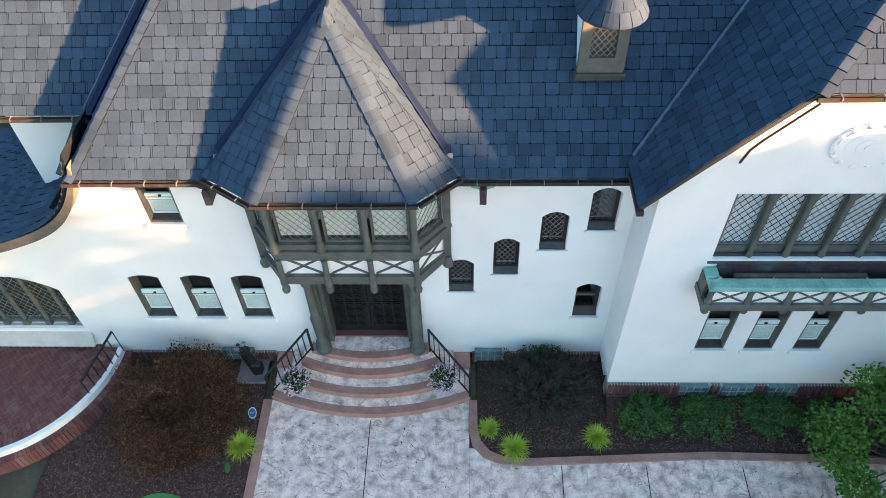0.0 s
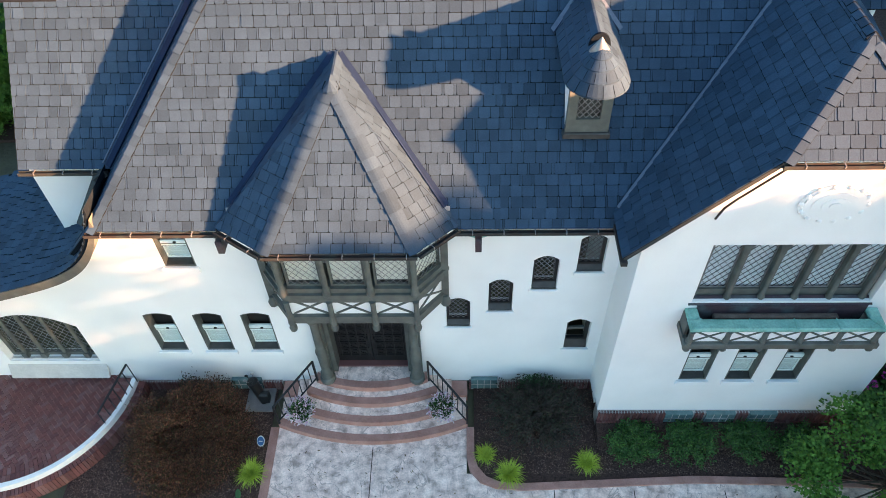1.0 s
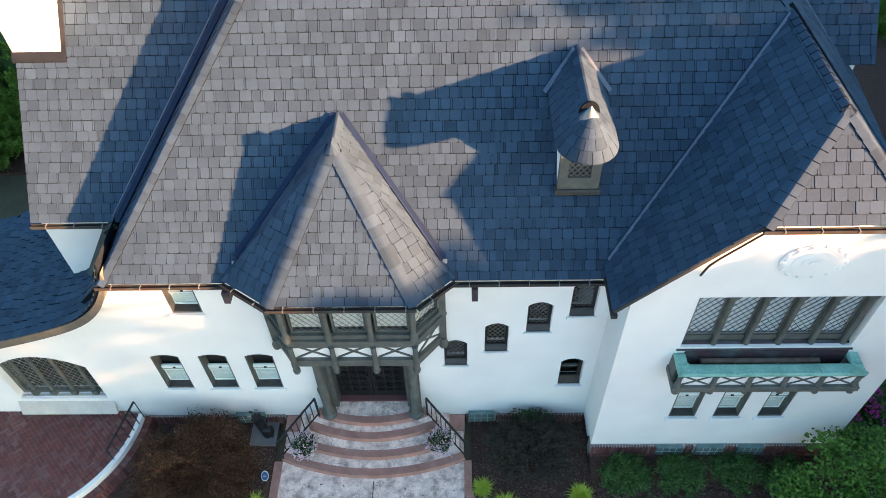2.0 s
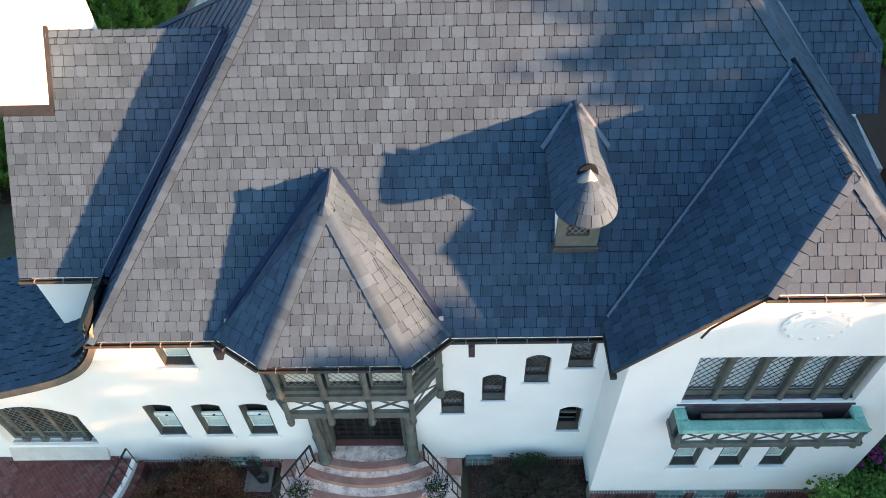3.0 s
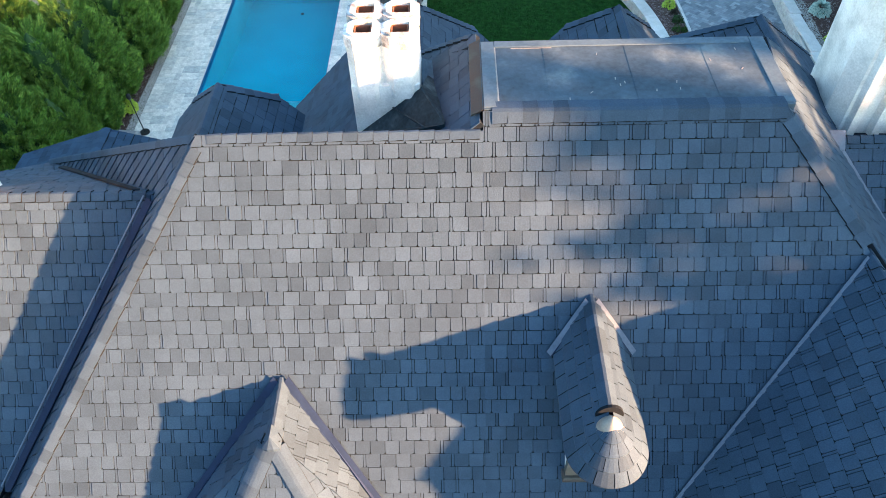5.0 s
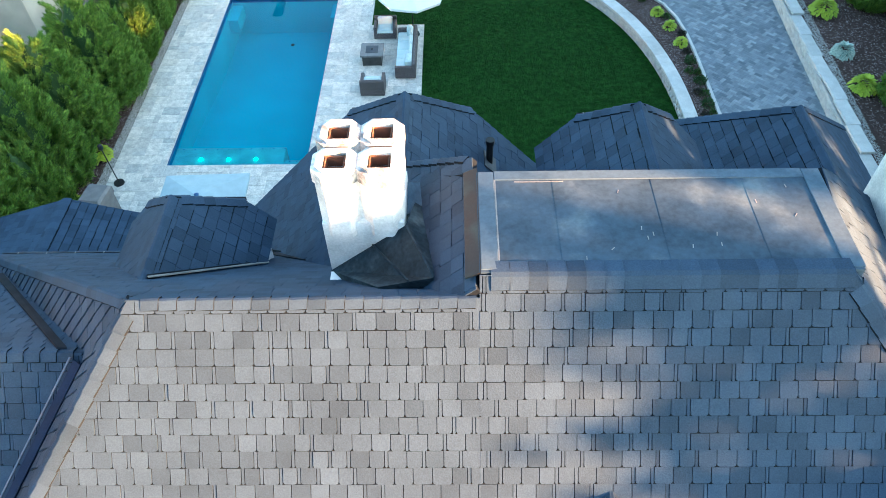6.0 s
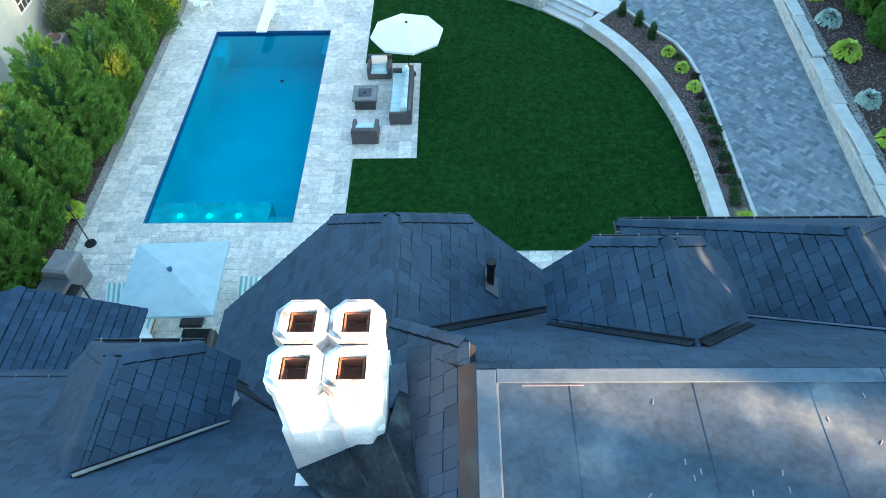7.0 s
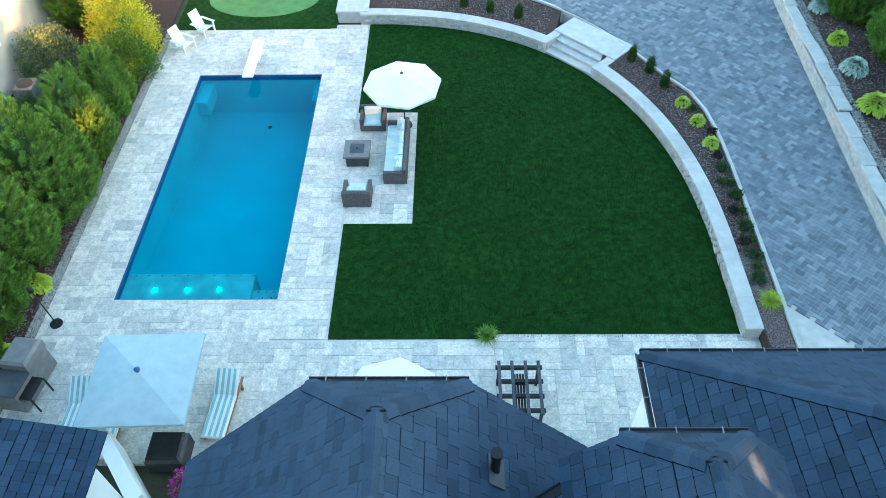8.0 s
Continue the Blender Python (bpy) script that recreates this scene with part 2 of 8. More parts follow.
LEAF_TREE = material("broad_leaf", [(0.045, 0.12, 0.025), (0.075, 0.19, 0.036), (0.11, 0.25, 0.05), (0.035, 0.09, 0.022)], rough=0.6, scale=2, bump=0, island=True, spec=0.25)
LEAF_FRESH = material("fresh_maple_leaf", [(0.05, 0.115, 0.016), (0.085, 0.18, 0.024), (0.13, 0.25, 0.036), (0.03, 0.075, 0.013)], rough=0.6, scale=2, bump=0, island=True, spec=0.25)
LEAF_RUST = material("rusty_leaf", [(0.16, 0.064, 0.046), (0.24, 0.112, 0.066), (0.05, 0.034, 0.022), (0.10, 0.042, 0.034), (0.08, 0.078, 0.034), (0.05, 0.026, 0.022)], rough=0.8, scale=1.2, bump=0, island=True, spec=0.15, stain=0.5)
LEAF_MID = material("glossy_green_leaf", [(0.016, 0.048, 0.011), (0.035, 0.095, 0.018), (0.075, 0.165, 0.03), (0.013, 0.036, 0.011)], rough=0.55, scale=2, bump=0, island=True, spec=0.3)
LEAF_VARI = material("variegated_leaf", [(0.05, 0.12, 0.075), (0.07, 0.15, 0.085), (0.32, 0.33, 0.11), (0.045, 0.10, 0.065)], rough=0.6, bump=0, island=True, spec=0.25)
LEAF_DUSK = material("dusky_leaf", [(0.035, 0.026, 0.024), (0.05, 0.032, 0.03), (0.028, 0.032, 0.022), (0.03, 0.045, 0.024)], rough=0.8, scale=2, bump=0, island=True, spec=0.2)
LEAF_LIME = material("lime_blade", [(0.34, 0.46, 0.04), (0.45, 0.54, 0.06), (0.28, 0.40, 0.04)], rough=0.6, bump=0, island=True)
# Gold stands for sun on foliage; the flag's pennant uses it too.
LEAF_GOLD = material("gold_leaf", [(0.66, 0.58, 0.03), (0.78, 0.66, 0.04), (0.50, 0.50, 0.05), (0.25, 0.33, 0.05)], rough=0.6, bump=0, island=True)
LEAF_BLUE = material("blue_green_leaf", [(0.12, 0.25, 0.22), (0.20, 0.34, 0.30), (0.32, 0.45, 0.40)], rough=0.6, bump=0, island=True)
BARK = material("brown_bark", [(0.06, 0.045, 0.035), (0.10, 0.08, 0.06)], rough=0.95, scale=8, grain=30, bump=0.7)
PETAL = material("white_pink_petal", [(0.75, 0.72, 0.73), (0.70, 0.42, 0.55), (0.8, 0.78, 0.78)], rough=0.7, bump=0, island=True)
MAGENTA = material("magenta_petal", [(0.40, 0.02, 0.25), (0.52, 0.05, 0.34)], rough=0.7, bump=0, island=True)
GRAVEL = material("grey_pebble", [(0.20, 0.19, 0.18), (0.36, 0.35, 0.33), (0.50, 0.48, 0.46)], rough=0.9, island=True, bump=0.1)
DARKCHIP = material("dark_bark_chip", [(0.055, 0.028, 0.021), (0.095, 0.050, 0.038), (0.22, 0.14, 0.11), (0.05, 0.026, 0.020), (0.07, 0.038, 0.029), (0.06, 0.033, 0.026)], rough=0.95, island=True, bump=0.1)
OLDWOOD = material("weathered_brown_wood", [(0.10, 0.075, 0.06), (0.15, 0.115, 0.095)], rough=0.85, scale=5, grain=40)
DEADLEAF = material("dead_leaf", [(0.16, 0.09, 0.04), (0.10, 0.06, 0.03), (0.22, 0.15, 0.07)], rough=0.9, island=True, bump=0.1)
CHIP = material("bark_chip", [(0.05, 0.028, 0.026), (0.095, 0.055, 0.052), (0.26, 0.205, 0.2), (0.065, 0.04, 0.038), (0.13, 0.085, 0.08), (0.36, 0.31, 0.30), (0.09, 0.05, 0.05)], rough=0.95, island=True, bump=0.1)
POOLLIGHT = glowing("green_pool_light", (0.05, 1.0, 0.62), 4.0)
CREAMWALL = material("cream_render", [(0.55, 0.52, 0.45), (0.60, 0.57, 0.50)], rough=0.9, scale=1)

# ---- mesh building ----
from mathutils.geometry import tessellate_polygon

class Shape:
    """Vertices and faces of one part."""

    def __init__(self):
        self.v, self.f = [], []

    def add(self, verts, faces):
        k = len(self.v)
        self.v += [tuple(p) for p in verts]
        self.f += [tuple(i + k for i in f) for f in faces]
        return self

    def box(self, x0, x1, y0, y1, z0, z1):
        v = [(x, y, z) for z in (z0, z1) for y in (y0, y1) for x in (x0, x1)]
        return self.add(v, [(0, 2, 3, 1), (4, 5, 7, 6), (0, 1, 5, 4), (2, 6, 7, 3), (0, 4, 6, 2), (1, 3, 7, 5)])

    def bevel_box(self, x0, x1, y0, y1, z0, z1, b=0.02):
        """A box with its upper edges rounded off."""
        rings = [((x0, x1, y0, y1), z0), ((x0, x1, y0, y1), z1 - b), ((x0 + b, x1 - b, y0 + b, y1 - b), z1)]
        v = [p for (a, c, d, e), z in rings for p in ((a, d, z), (c, d, z), (c, e, z), (a, e, z))]
        f = [(3, 2, 1, 0), (8, 9, 10, 11)]
        for r in (0, 4):
            f += [(r + i, r + (i + 1) % 4, r + 4 + (i + 1) % 4, r + 4 + i) for i in range(4)]
        return self.add(v, f)

    def bar(self, p, q, w, h=None, up=(0, 0, 1)):
        """A square bar from p to q."""
        p, q, up = Vector(p), Vector(q), Vector(up)
        d = (q - p).normalized()
        s = d.cross(up)
        s = s.normalized() if s.length > 1e-4 else d.cross(Vector((0, 1, 0))).normalized()
        t = s.cross(d)
        s, t = s * w / 2, t * (h or w) / 2
        v = [e + a * s + b * t for e in (p, q) for a, b in ((-1, -1), (1, -1), (1, 1), (-1, 1))]
        return self.add(v, [(0, 1, 2, 3), (7, 6, 5, 4), (0, 4, 5, 1), (1, 5, 6, 2), (2, 6, 7, 3), (3, 7, 4, 0)])

    def cyl(self, p, q, r0, r1=None, n=10):
        p, q = Vector(p), Vector(q)
        r1 = r0 if r1 is None else r1
        d = (q - p).normalized()
        s = d.orthogonal().normalized()
        t = d.cross(s)
        ring = [(math.cos(2 * math.pi * i / n), math.sin(2 * math.pi * i / n)) for i in range(n)]
        v = [p + (s * a + t * b) * r0 for a, b in ring] + [q + (s * a + t * b) * r1 for a, b in ring]
        f = [(i, (i + 1) % n, n + (i + 1) % n, n + i) for i in range(n)]
        return self.add(v, f + [tuple(range(n - 1, -1, -1)), tuple(range(n, 2 * n))])

    def lathe(self, x, y, profile, n=14, squash=(1, 1)):
        v, f = [], []
        for r, z in profile:
            v += [(x + r * squash[0] * math.cos(2 * math.pi * i / n), y + r * squash[1] * math.sin(2 * math.pi * i / n), z) for i in range(n)]
        for k in range(len(profile) - 1):
            f += [(k * n + i, k * n + (i + 1) % n, (k + 1) * n + (i + 1) % n, (k + 1) * n + i) for i in range(n)]
        f += [tuple(range(n - 1, -1, -1)), tuple(range((len(profile) - 1) * n, len(profile) * n))]
        return self.add(v, f)

    def prism(self, poly, off):
        """A flat polygon thickened by off."""
        n, off = len(poly), Vector(off)
        v = [Vector(p) for p in poly]
        v += [p + off for p in v]
        return self.add(v, [tuple(range(n)), tuple(range(2 * n - 1, n - 1, -1))] + [(i, n + i, n + (i + 1) % n, (i + 1) % n) for i in range(n)])

    def strip(self, a, b, z0, z1):
        """A solid band between two plan curves a and b, from z0 up to z1."""
        n = len(a)
        v = [(x, y, z) for z in (z0, z1) for c in (a, b) for x, y in c]
        f = []
        for i in range(n - 1):
            f += [(2 * n + i, 2 * n + i + 1, 3 * n + i + 1, 3 * n + i), (i, n + i, n + i + 1, i + 1)]
            f += [(i, i + 1, 2 * n + i + 1, 2 * n + i), (n + i, 3 * n + i, 3 * n + i + 1, n + i + 1)]
        f += [(0, 2 * n, 3 * n, n), (n - 1, 2 * n - 1, 4 * n - 1, 3 * n - 1)]
        return self.add(v, f)


def link_shape(name, shape, mat, parent=None, label="", smooth=False):
    me = bpy.data.meshes.new(name)
    me.from_pydata(shape.v, [], shape.f)
    bm = bmesh.new()
    bm.from_mesh(me)
    bmesh.ops.recalc_face_normals(bm, faces=bm.faces)
    bm.to_mesh(me)
    bm.free()
    me.materials.append(mat)
    if smooth:
        me.polygons.foreach_set("use_smooth", [True] * len(me.polygons))
        me.set_sharp_from_angle(angle=radians(38))
    ob = new(name, me)
    ob.parent = parent
    if label:
        tagged(ob, label)
    return ob


def raw_shape(name, shape, mat, parent=None, label="", kind=""):
    """As link_shape, for large joined meshes whose faces already point outwards."""
    me = bpy.data.meshes.new(name)
    me.from_pydata(shape.v, [], shape.f)
    me.materials.append(mat)
    ob = new(name, me)
    ob.parent = parent
    return tagged(ob, label, "", "", kind)


def thing(name, label, category, group="", at=(0, 0, 0), kind=""):
    ob = new(name)
    ob.empty_display_size = 0.2
    ob.location = at
    return tagged(ob, label, category, group, kind)


def clip(poly, convex):
    """The part of a 2D polygon inside a convex one (counter-clockwise)."""
    out = poly
    for i in range(len(convex)):
        (ax, ay), (bx, by) = convex[i], convex[(i + 1) % len(convex)]
        side = [(bx - ax) * (y - ay) - (by - ay) * (x - ax) for x, y in out]
        nxt = []
        for j in range(len(out)):
            p, q, s, t = out[j], out[(j + 1) % len(out)], side[j], side[(j + 1) % len(out)]
            if s >= 0:
                nxt.append(p)
            if s * t < 0:
                k = s / (s - t)
                nxt.append((p[0] + k * (q[0] - p[0]), p[1] + k * (q[1] - p[1])))
        out = nxt
        if len(out) < 3:
            return []
    return out


def lattice(shape, outline, pitch, wide, place):
    """Diamond lead bars clipped to a convex outline; place maps (x, z) to the world, twice for depth."""
    xs, zs = [p[0] for p in outline], [p[1] for p in outline]
    x0, x1, z0, z1 = min(xs), max(xs), min(zs), max(zs)
    steep = 1.25
    for sign in (1, -1):
        span = (x1 - x0) + (z1 - z0) / steep
        k = -span
        while k < span * 2:
            base = x0 + k
            long = [(base - wide, z0), (base + wide, z0), (base + wide + sign * (z1 - z0) / steep, z1), (base - wide + sign * (z1 - z0) / steep, z1)]
            c = clip(long, outline)
            if c:
                shape.prism([place(x, z) for x, z in c], place(0, 0) - place(0, 0, 0.012))
            k += pitch
    return shape


# ---- roofs ----
EXPOSED = 0.22
PITCH = 0.234


def tab_outline(w, e, rear=False):
    """A tab with rounded lower corners; those of the rear roofs lie tighter side by side, with a wider shadow line."""
    c, low = (min(0.016, w * 0.3), 0.015) if rear else (min(0.03, w * 0.4), 0.008)
    d = 0.3 * c
    return [(c, low), (w - c, low), (w - d, low + d), (w, low + c), (w, e), (0, e), (0, low + c), (d, low + d)]


def tab_top(y, rear):
    """Height of a tab above the roof's slab, from its butt up."""
    return 0.02 - 0.013 * y / EXPOSED if rear else 0.021 - 0.014 * y / EXPOSED


def course(rng, u0, u1, rear):
    """Tabs along one course: place and width. Some share their module with a narrow sliver."""
    x = u0 - rng.random() * 0.3
    while x < u1:
        p = PITCH * rng.choice((0.96, 1.0, 1.0, 1.04))
        gap = 0.005 if rear else 0.0095
        kind_ = 0.9 if rear else rng.random()
        if kind_ < 0.36:
            yield x, p - 0.034 - 2 * gap
            yield x + p - 0.034 - gap, 0.034
        else:
            yield x, p - gap
        x += p


TAB_MESHES = {}


def tab_mesh(w, rear=False):
    if (w, rear) not in TAB_MESHES:
        s = Shape()
        o = tab_outline(w, EXPOSED, rear)
        top = [(x, y, tab_top(y, rear)) for x, y in o]
        s.add(top + [(x, y, 0) for x, y in o], [tuple(range(8))] + [(i, 8 + i, 8 + (i + 1) % 8, (i + 1) % 8) for i in (0, 1, 2, 3, 5, 6, 7)])
        me = bpy.data.meshes.new("shingle")
        me.from_pydata(s.v, [], s.f)
        me.materials.append(SHINGLE)
        TAB_MESHES[w, rear] = me
    return TAB_MESHES[w, rear]


def roof_plane(name, poly, parent, label="", single=None, origin=None, seed=1, low=0.0, rear=False):
    """A slab with lapped shingle tabs. The first edge of poly is the eave, left to right seen from outside. single: a test in plan that picks tabs to stand alone."""
    rng = random.Random(seed)
    pts = [Vector(p) for p in poly]
    u = (pts[1] - pts[0]).normalized()
    n = Vector()
    for i in range(len(pts)):
        n += pts[i].cross(pts[(i + 1) % len(pts)])
    n.normalize()
    v = n.cross(u)
    o = Vector(origin) if origin else pts[0]
    flat = [((p - o).dot(u), (p - o).dot(v)) for p in pts]
    slab = Shape()
    slab.prism(pts, -n * 0.09)
    roof = link_shape(name, slab, SHADOW_UNDERLAY, parent, label)
    joined = Shape()
    u0, u1 = min(a for a, _ in flat), max(a for a, _ in flat)
    v0, v1 = min(b for _, b in flat), max(b for _, b in flat)
    row = v0 - 0.03 + low
    singles = 0
    while row < v1:
        for x, w in course(rng, u0, u1, rear):
            w = round(w, 4)
            drop = rng.uniform(-0.009, 0.009) if rear else rng.uniform(-0.004, 0.004)
            tab = [(x + a, row + drop + b) for a, b in tab_outline(w, EXPOSED, rear)]
            cut = clip(tab, flat)
            if len(cut) < 3:
                continue
            whole = len(cut) == 8 and all(abs(a[0] - b[0]) + abs(a[1] - b[1]) < 1e-6 for a, b in zip(sorted(cut), sorted(tab)))
            centre = o + u * (x + w / 2) + v * (row + EXPOSED / 2)
            if single and whole and w > 0.1 and singles < 300 and single(centre):
                ob = new("shingle", tab_mesh(w, rear))
                ob.parent = roof
                m = Matrix((u, v, n)).transposed().to_4x4()
                m.translation = o + u * x + v * (row + drop) + n * rng.uniform(0, 0.004)
                ob.matrix_basis = m
                singles += 1
            else:
                lift = rng.uniform(0, 0.005) - (0.004 if w < 0.1 else 0.0)
                k = len(cut)
                top = [o + u * a + v * b + n * (tab_top(b - row, rear) + lift) for a, b in cut]
                low_ring = [o + u * a + v * b for a, b in cut]
                joined.add(top + low_ring, [tuple(range(k))] + [(i, k + i, k + (i + 1) % k, (i + 1) % k) for i in range(k)])
        row += EXPOSED
    raw_shape("shingles", joined, SHINGLE, roof, "weathered grey-brown slate-look shingles", "stuff")
    return roof


def ridge_caps(p, q, left, right, parent, wide=0.15, seed=3):
    """Lapped cap shingles from p (low end) to q over a ridge or hip whose slopes fall away along left and right."""
    p, q, left, right = Vector(p), Vector(q), Vector(left).normalized(), Vector(right).normalized()
    d = q - p
    length = d.length
    d.normalize()
    up = -(left + right)
    up = (up - d * up.dot(d)).normalized()
    base = Shape()
    for side in (left, right):
        base.prism([p, q, q + side * wide * 0.9, p + side * wide * 0.9], -up * 0.03)
    line_ = link_shape("ridge", base, SHADOW_UNDERLAY, parent)
    s = Shape()
    profile = [left * wide, left * wide * 0.5 - up * 0.001, left * wide * 0.17 - up * 0.005, right * wide * 0.17 - up * 0.005, right * wide * 0.5 - up * 0.001, right * wide]
    arch = (0.0, 0.006, 0.012, 0.012, 0.006, 0.0)
    ring = [r + up * 0.052 - d * k for r, k in zip(profile, arch)] + [r + up * 0.033 + d * 0.214 for r in profile]
    m = len(profile)
    faces = [(i, i + 1, m + i + 1, m + i) for i in range(m - 1)] + [(i, 2 * m + i, 2 * m + i + 1, i + 1) for i in range(m - 1)]
    faces += [(0, m, 3 * m, 2 * m), (m - 1, 3 * m - 1, 4 * m - 1, 2 * m - 1)]
    s.add(ring + [r - up * 0.03 for r in ring], faces)
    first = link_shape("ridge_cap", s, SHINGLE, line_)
    # Ends and sides take the near-black: cap outlines and joints as coloured shade.
    first.data.materials.append(SHADOW_UNDERLAY)
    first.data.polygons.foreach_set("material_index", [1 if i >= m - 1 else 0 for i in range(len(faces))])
    first.location = p
    for i in range(1, max(1, int((length - 0.2) / 0.225) + 1)):
        ob = new("ridge_cap", first.data)
        ob.parent = line_
        ob.location = p + d * 0.225 * i
    return line_


def fall(p, q, third):
    """The way down a roof face, square to its edge from p to q, towards a third point of the face."""
    p, q, third = Vector(p), Vector(q), Vector(third)
    d = (q - p).normalized()
    w = third - p
    return (w - d * w.dot(d)).normalized()


def hip(p, q, left, right, parent, wide=0.17):
    """Caps along a hip, with a point of the face on either side."""
    return ridge_caps(p, q, fall(p, q, left), fall(p, q, right), parent, wide)


def valley(p, q, across, normal, parent, mat=None, wide=0.2, lift=0.07, third=None, taper=0.02, stand=0.02, fold_mat=None):
    """A folded metal strip from p to q: a flat wing along across, an upstand along normal, and a wing up the face through third."""
    p, q, across, normal = Vector(p), Vector(q), Vector(across).normalized(), Vector(normal).normalized()
    s, fold = Shape(), Shape()
    a, b = p + normal * lift, q + normal * lift
    s.prism([a, b, b + across * wide, a + across * wide], normal * 0.012)
    fold.prism([a - normal * lift, b - normal * lift, b + normal * stand, a + normal * stand], across * -0.015)
    if third:
        up = fall(p, q, third)
        n2 = (q - p).cross(up).normalized()
        n2 = n2 if n2.z > 0 else -n2
        c, d = p + n2 * 0.045, q + n2 * 0.045
        fold.prism([c, d, d + up * taper, c + up * wide * 1.3], n2 * 0.012)
    strip_ = link_shape("valley_flashing", s, mat or FLASHING, parent)
    link_shape("valley_fold", fold, fold_mat or VALLEYMETAL, strip_)
    return strip_


HANGER = []


def gutter(p, q, out, parent, mat=None):
    """A box gutter with hangers from p to q on the side out."""
    p, q, out = Vector(p), Vector(q), Vector(out).normalized()
    s = Shape()
    d = (q - p).normalized()
    for a, b, c, e in ((0, 0.088, -0.072, -0.062), (0.08, 0.092, -0.072, 0.008), (0, 0.01, -0.072, 0.008)):
        v = [p + out * a + Vector((0, 0, c)), q + out * a + Vector((0, 0, c)), q + out * b + Vector((0, 0, c)), p + out * b + Vector((0, 0, c))]
        s.prism(v, (0, 0, e - c))
    g = link_shape("gutter", s, mat or COPPER, parent)
    if not HANGER:
        h = Shape().box(-0.009, 0.009, -0.02, 0.1, 0.006, 0.016)
        h.box(-0.009, 0.009, 0.093, 0.102, -0.04, 0.012)
        me = bpy.data.meshes.new("hanger")
        me.from_pydata(h.v, [], h.f)
        me.materials.append(LEAD)
        HANGER.append(me)
    length, k = (q - p).length, 0.35
    while k < length - 0.1:
        ob = new("hanger", HANGER[0])
        ob.parent = g
        m = Matrix((d, out, Vector((0, 0, 1)))).transposed().to_4x4()
        m.translation = p + d * k
        ob.matrix_basis = m
        k += 0.62
    return g


def wall(name, outer, holes, place, parent, mat, label=""):
    """A wall from a 2D outline with holes; place(a, b, depth) gives the world point, depth 0 the outer face and 1 the inner one."""
    loops = [outer] + holes
    flat = [p for loop in loops for p in loop]
    tris = tessellate_polygon([[Vector((a, b, 0)) for a, b in loop] for loop in loops])
    n = len(flat)
    s = Shape()
    faces = [tuple(t) for t in tris] + [tuple(n + i for i in reversed(t)) for t in tris]
    k = 0
    for loop in loops:
        m = len(loop)
        faces += [(k + i, k + (i + 1) % m, n + k + (i + 1) % m, n + k + i) for i in range(m)]
        k += m
    s.add([place(a, b, 0) for a, b in flat] + [place(a, b, 1) for a, b in flat], faces)
    return link_shape(name, s, mat, parent, label)


def arch(x0, x1, z0, z1, rise, n=8):
    """An opening with a segmental head."""
    pts = [(x0, z0), (x1, z0)]
    for i in range(n + 1):
        k = 1 - i / n
        x = x0 + (x1 - x0) * k
        pts.append((x, z1 - rise + rise * (1 - (2 * k - 1) ** 2)))
    return pts

# ---- the house: walls ----
house = thing("house", "white stucco manor house with steep shingle roofs and olive timber", "house")
FACADE, WING = 10.2, 9.07
YARD = 0.68
FLOOR = 0.76


def sweep(s):
    """Height of the swept eave, s metres left of the main block."""
    return 5.5 - 0.31 * s + 1.0 * math.exp(-s / 0.55)


def on_front(y, thick=0.4):
    return lambda a, b, d=0: Vector((a, y + thick * d, b))


SASHES = [(-7.41, -6.69), (-6.20, -5.49), (-5.03, -4.32)]
STAIRWINDOWS = [(-0.05, 0.52, 2.83, 3.95), (0.94, 1.5, 3.46, 4.63), (1.9, 2.47, 4.28, 5.43), (2.85, 3.43, 4.9, 6.1), (2.87, 3.45, 1.87, 3.1)]
holes = [arch(a, b, 1.8, 3.4, 0.09) for a, b in SASHES]
holes += [arch(a, b, c, d, 0.14) for a, b, c, d in STAIRWINDOWS]
holes += [arch(-6.25, -5.54, 5.14, 6.42, 0.09)]
holes += [arch(-11.6, -9.2, 1.3, 3.35, 0.5, 12)]
holes += [[(-3.25, FLOOR - 0.1), (-0.83, FLOOR - 0.1), (-0.83, 3.95), (-3.25, 3.95)]]
line = [(-7.4 - s, sweep(s) - 0.1) for s in (0, 0.15, 0.3, 0.5, 0.75, 1.05, 1.5, 2.2, 3.2, 5.6)]
wall("facade_wall", [(-13.0, 0.3), (3.9, 0.3), (3.9, 6.62), (-7.3, 6.62)] + line, holes, on_front(FACADE), house, STUCCO)

wing_holes = [arch(a, b, 2.2, 3.8, 0.09) for a, b in ((5.45, 6.1), (6.53, 7.17), (7.61, 8.22))]
wing_holes += [[(5.06, 5.28), (8.68, 5.28), (8.68, 7.03), (5.06, 7.03)]]
wall("wing_wall", [(3.74, 0.75), (10.0, 0.75), (10.0, 7.3), (8.1, 9.3), (5.64, 9.3), (3.74, 7.3)], wing_holes, on_front(WING), house, STUCCO)
link_shape("wing_side_wall", Shape().box(3.74, 4.1, WING + 0.401, 13.0, 0.4, 7.3), STUCCO, house)
link_shape("wing_side_wall", Shape().box(9.6, 10.0, WING + 0.401, 14.0, 0.4, 7.3), STUCCO, house)
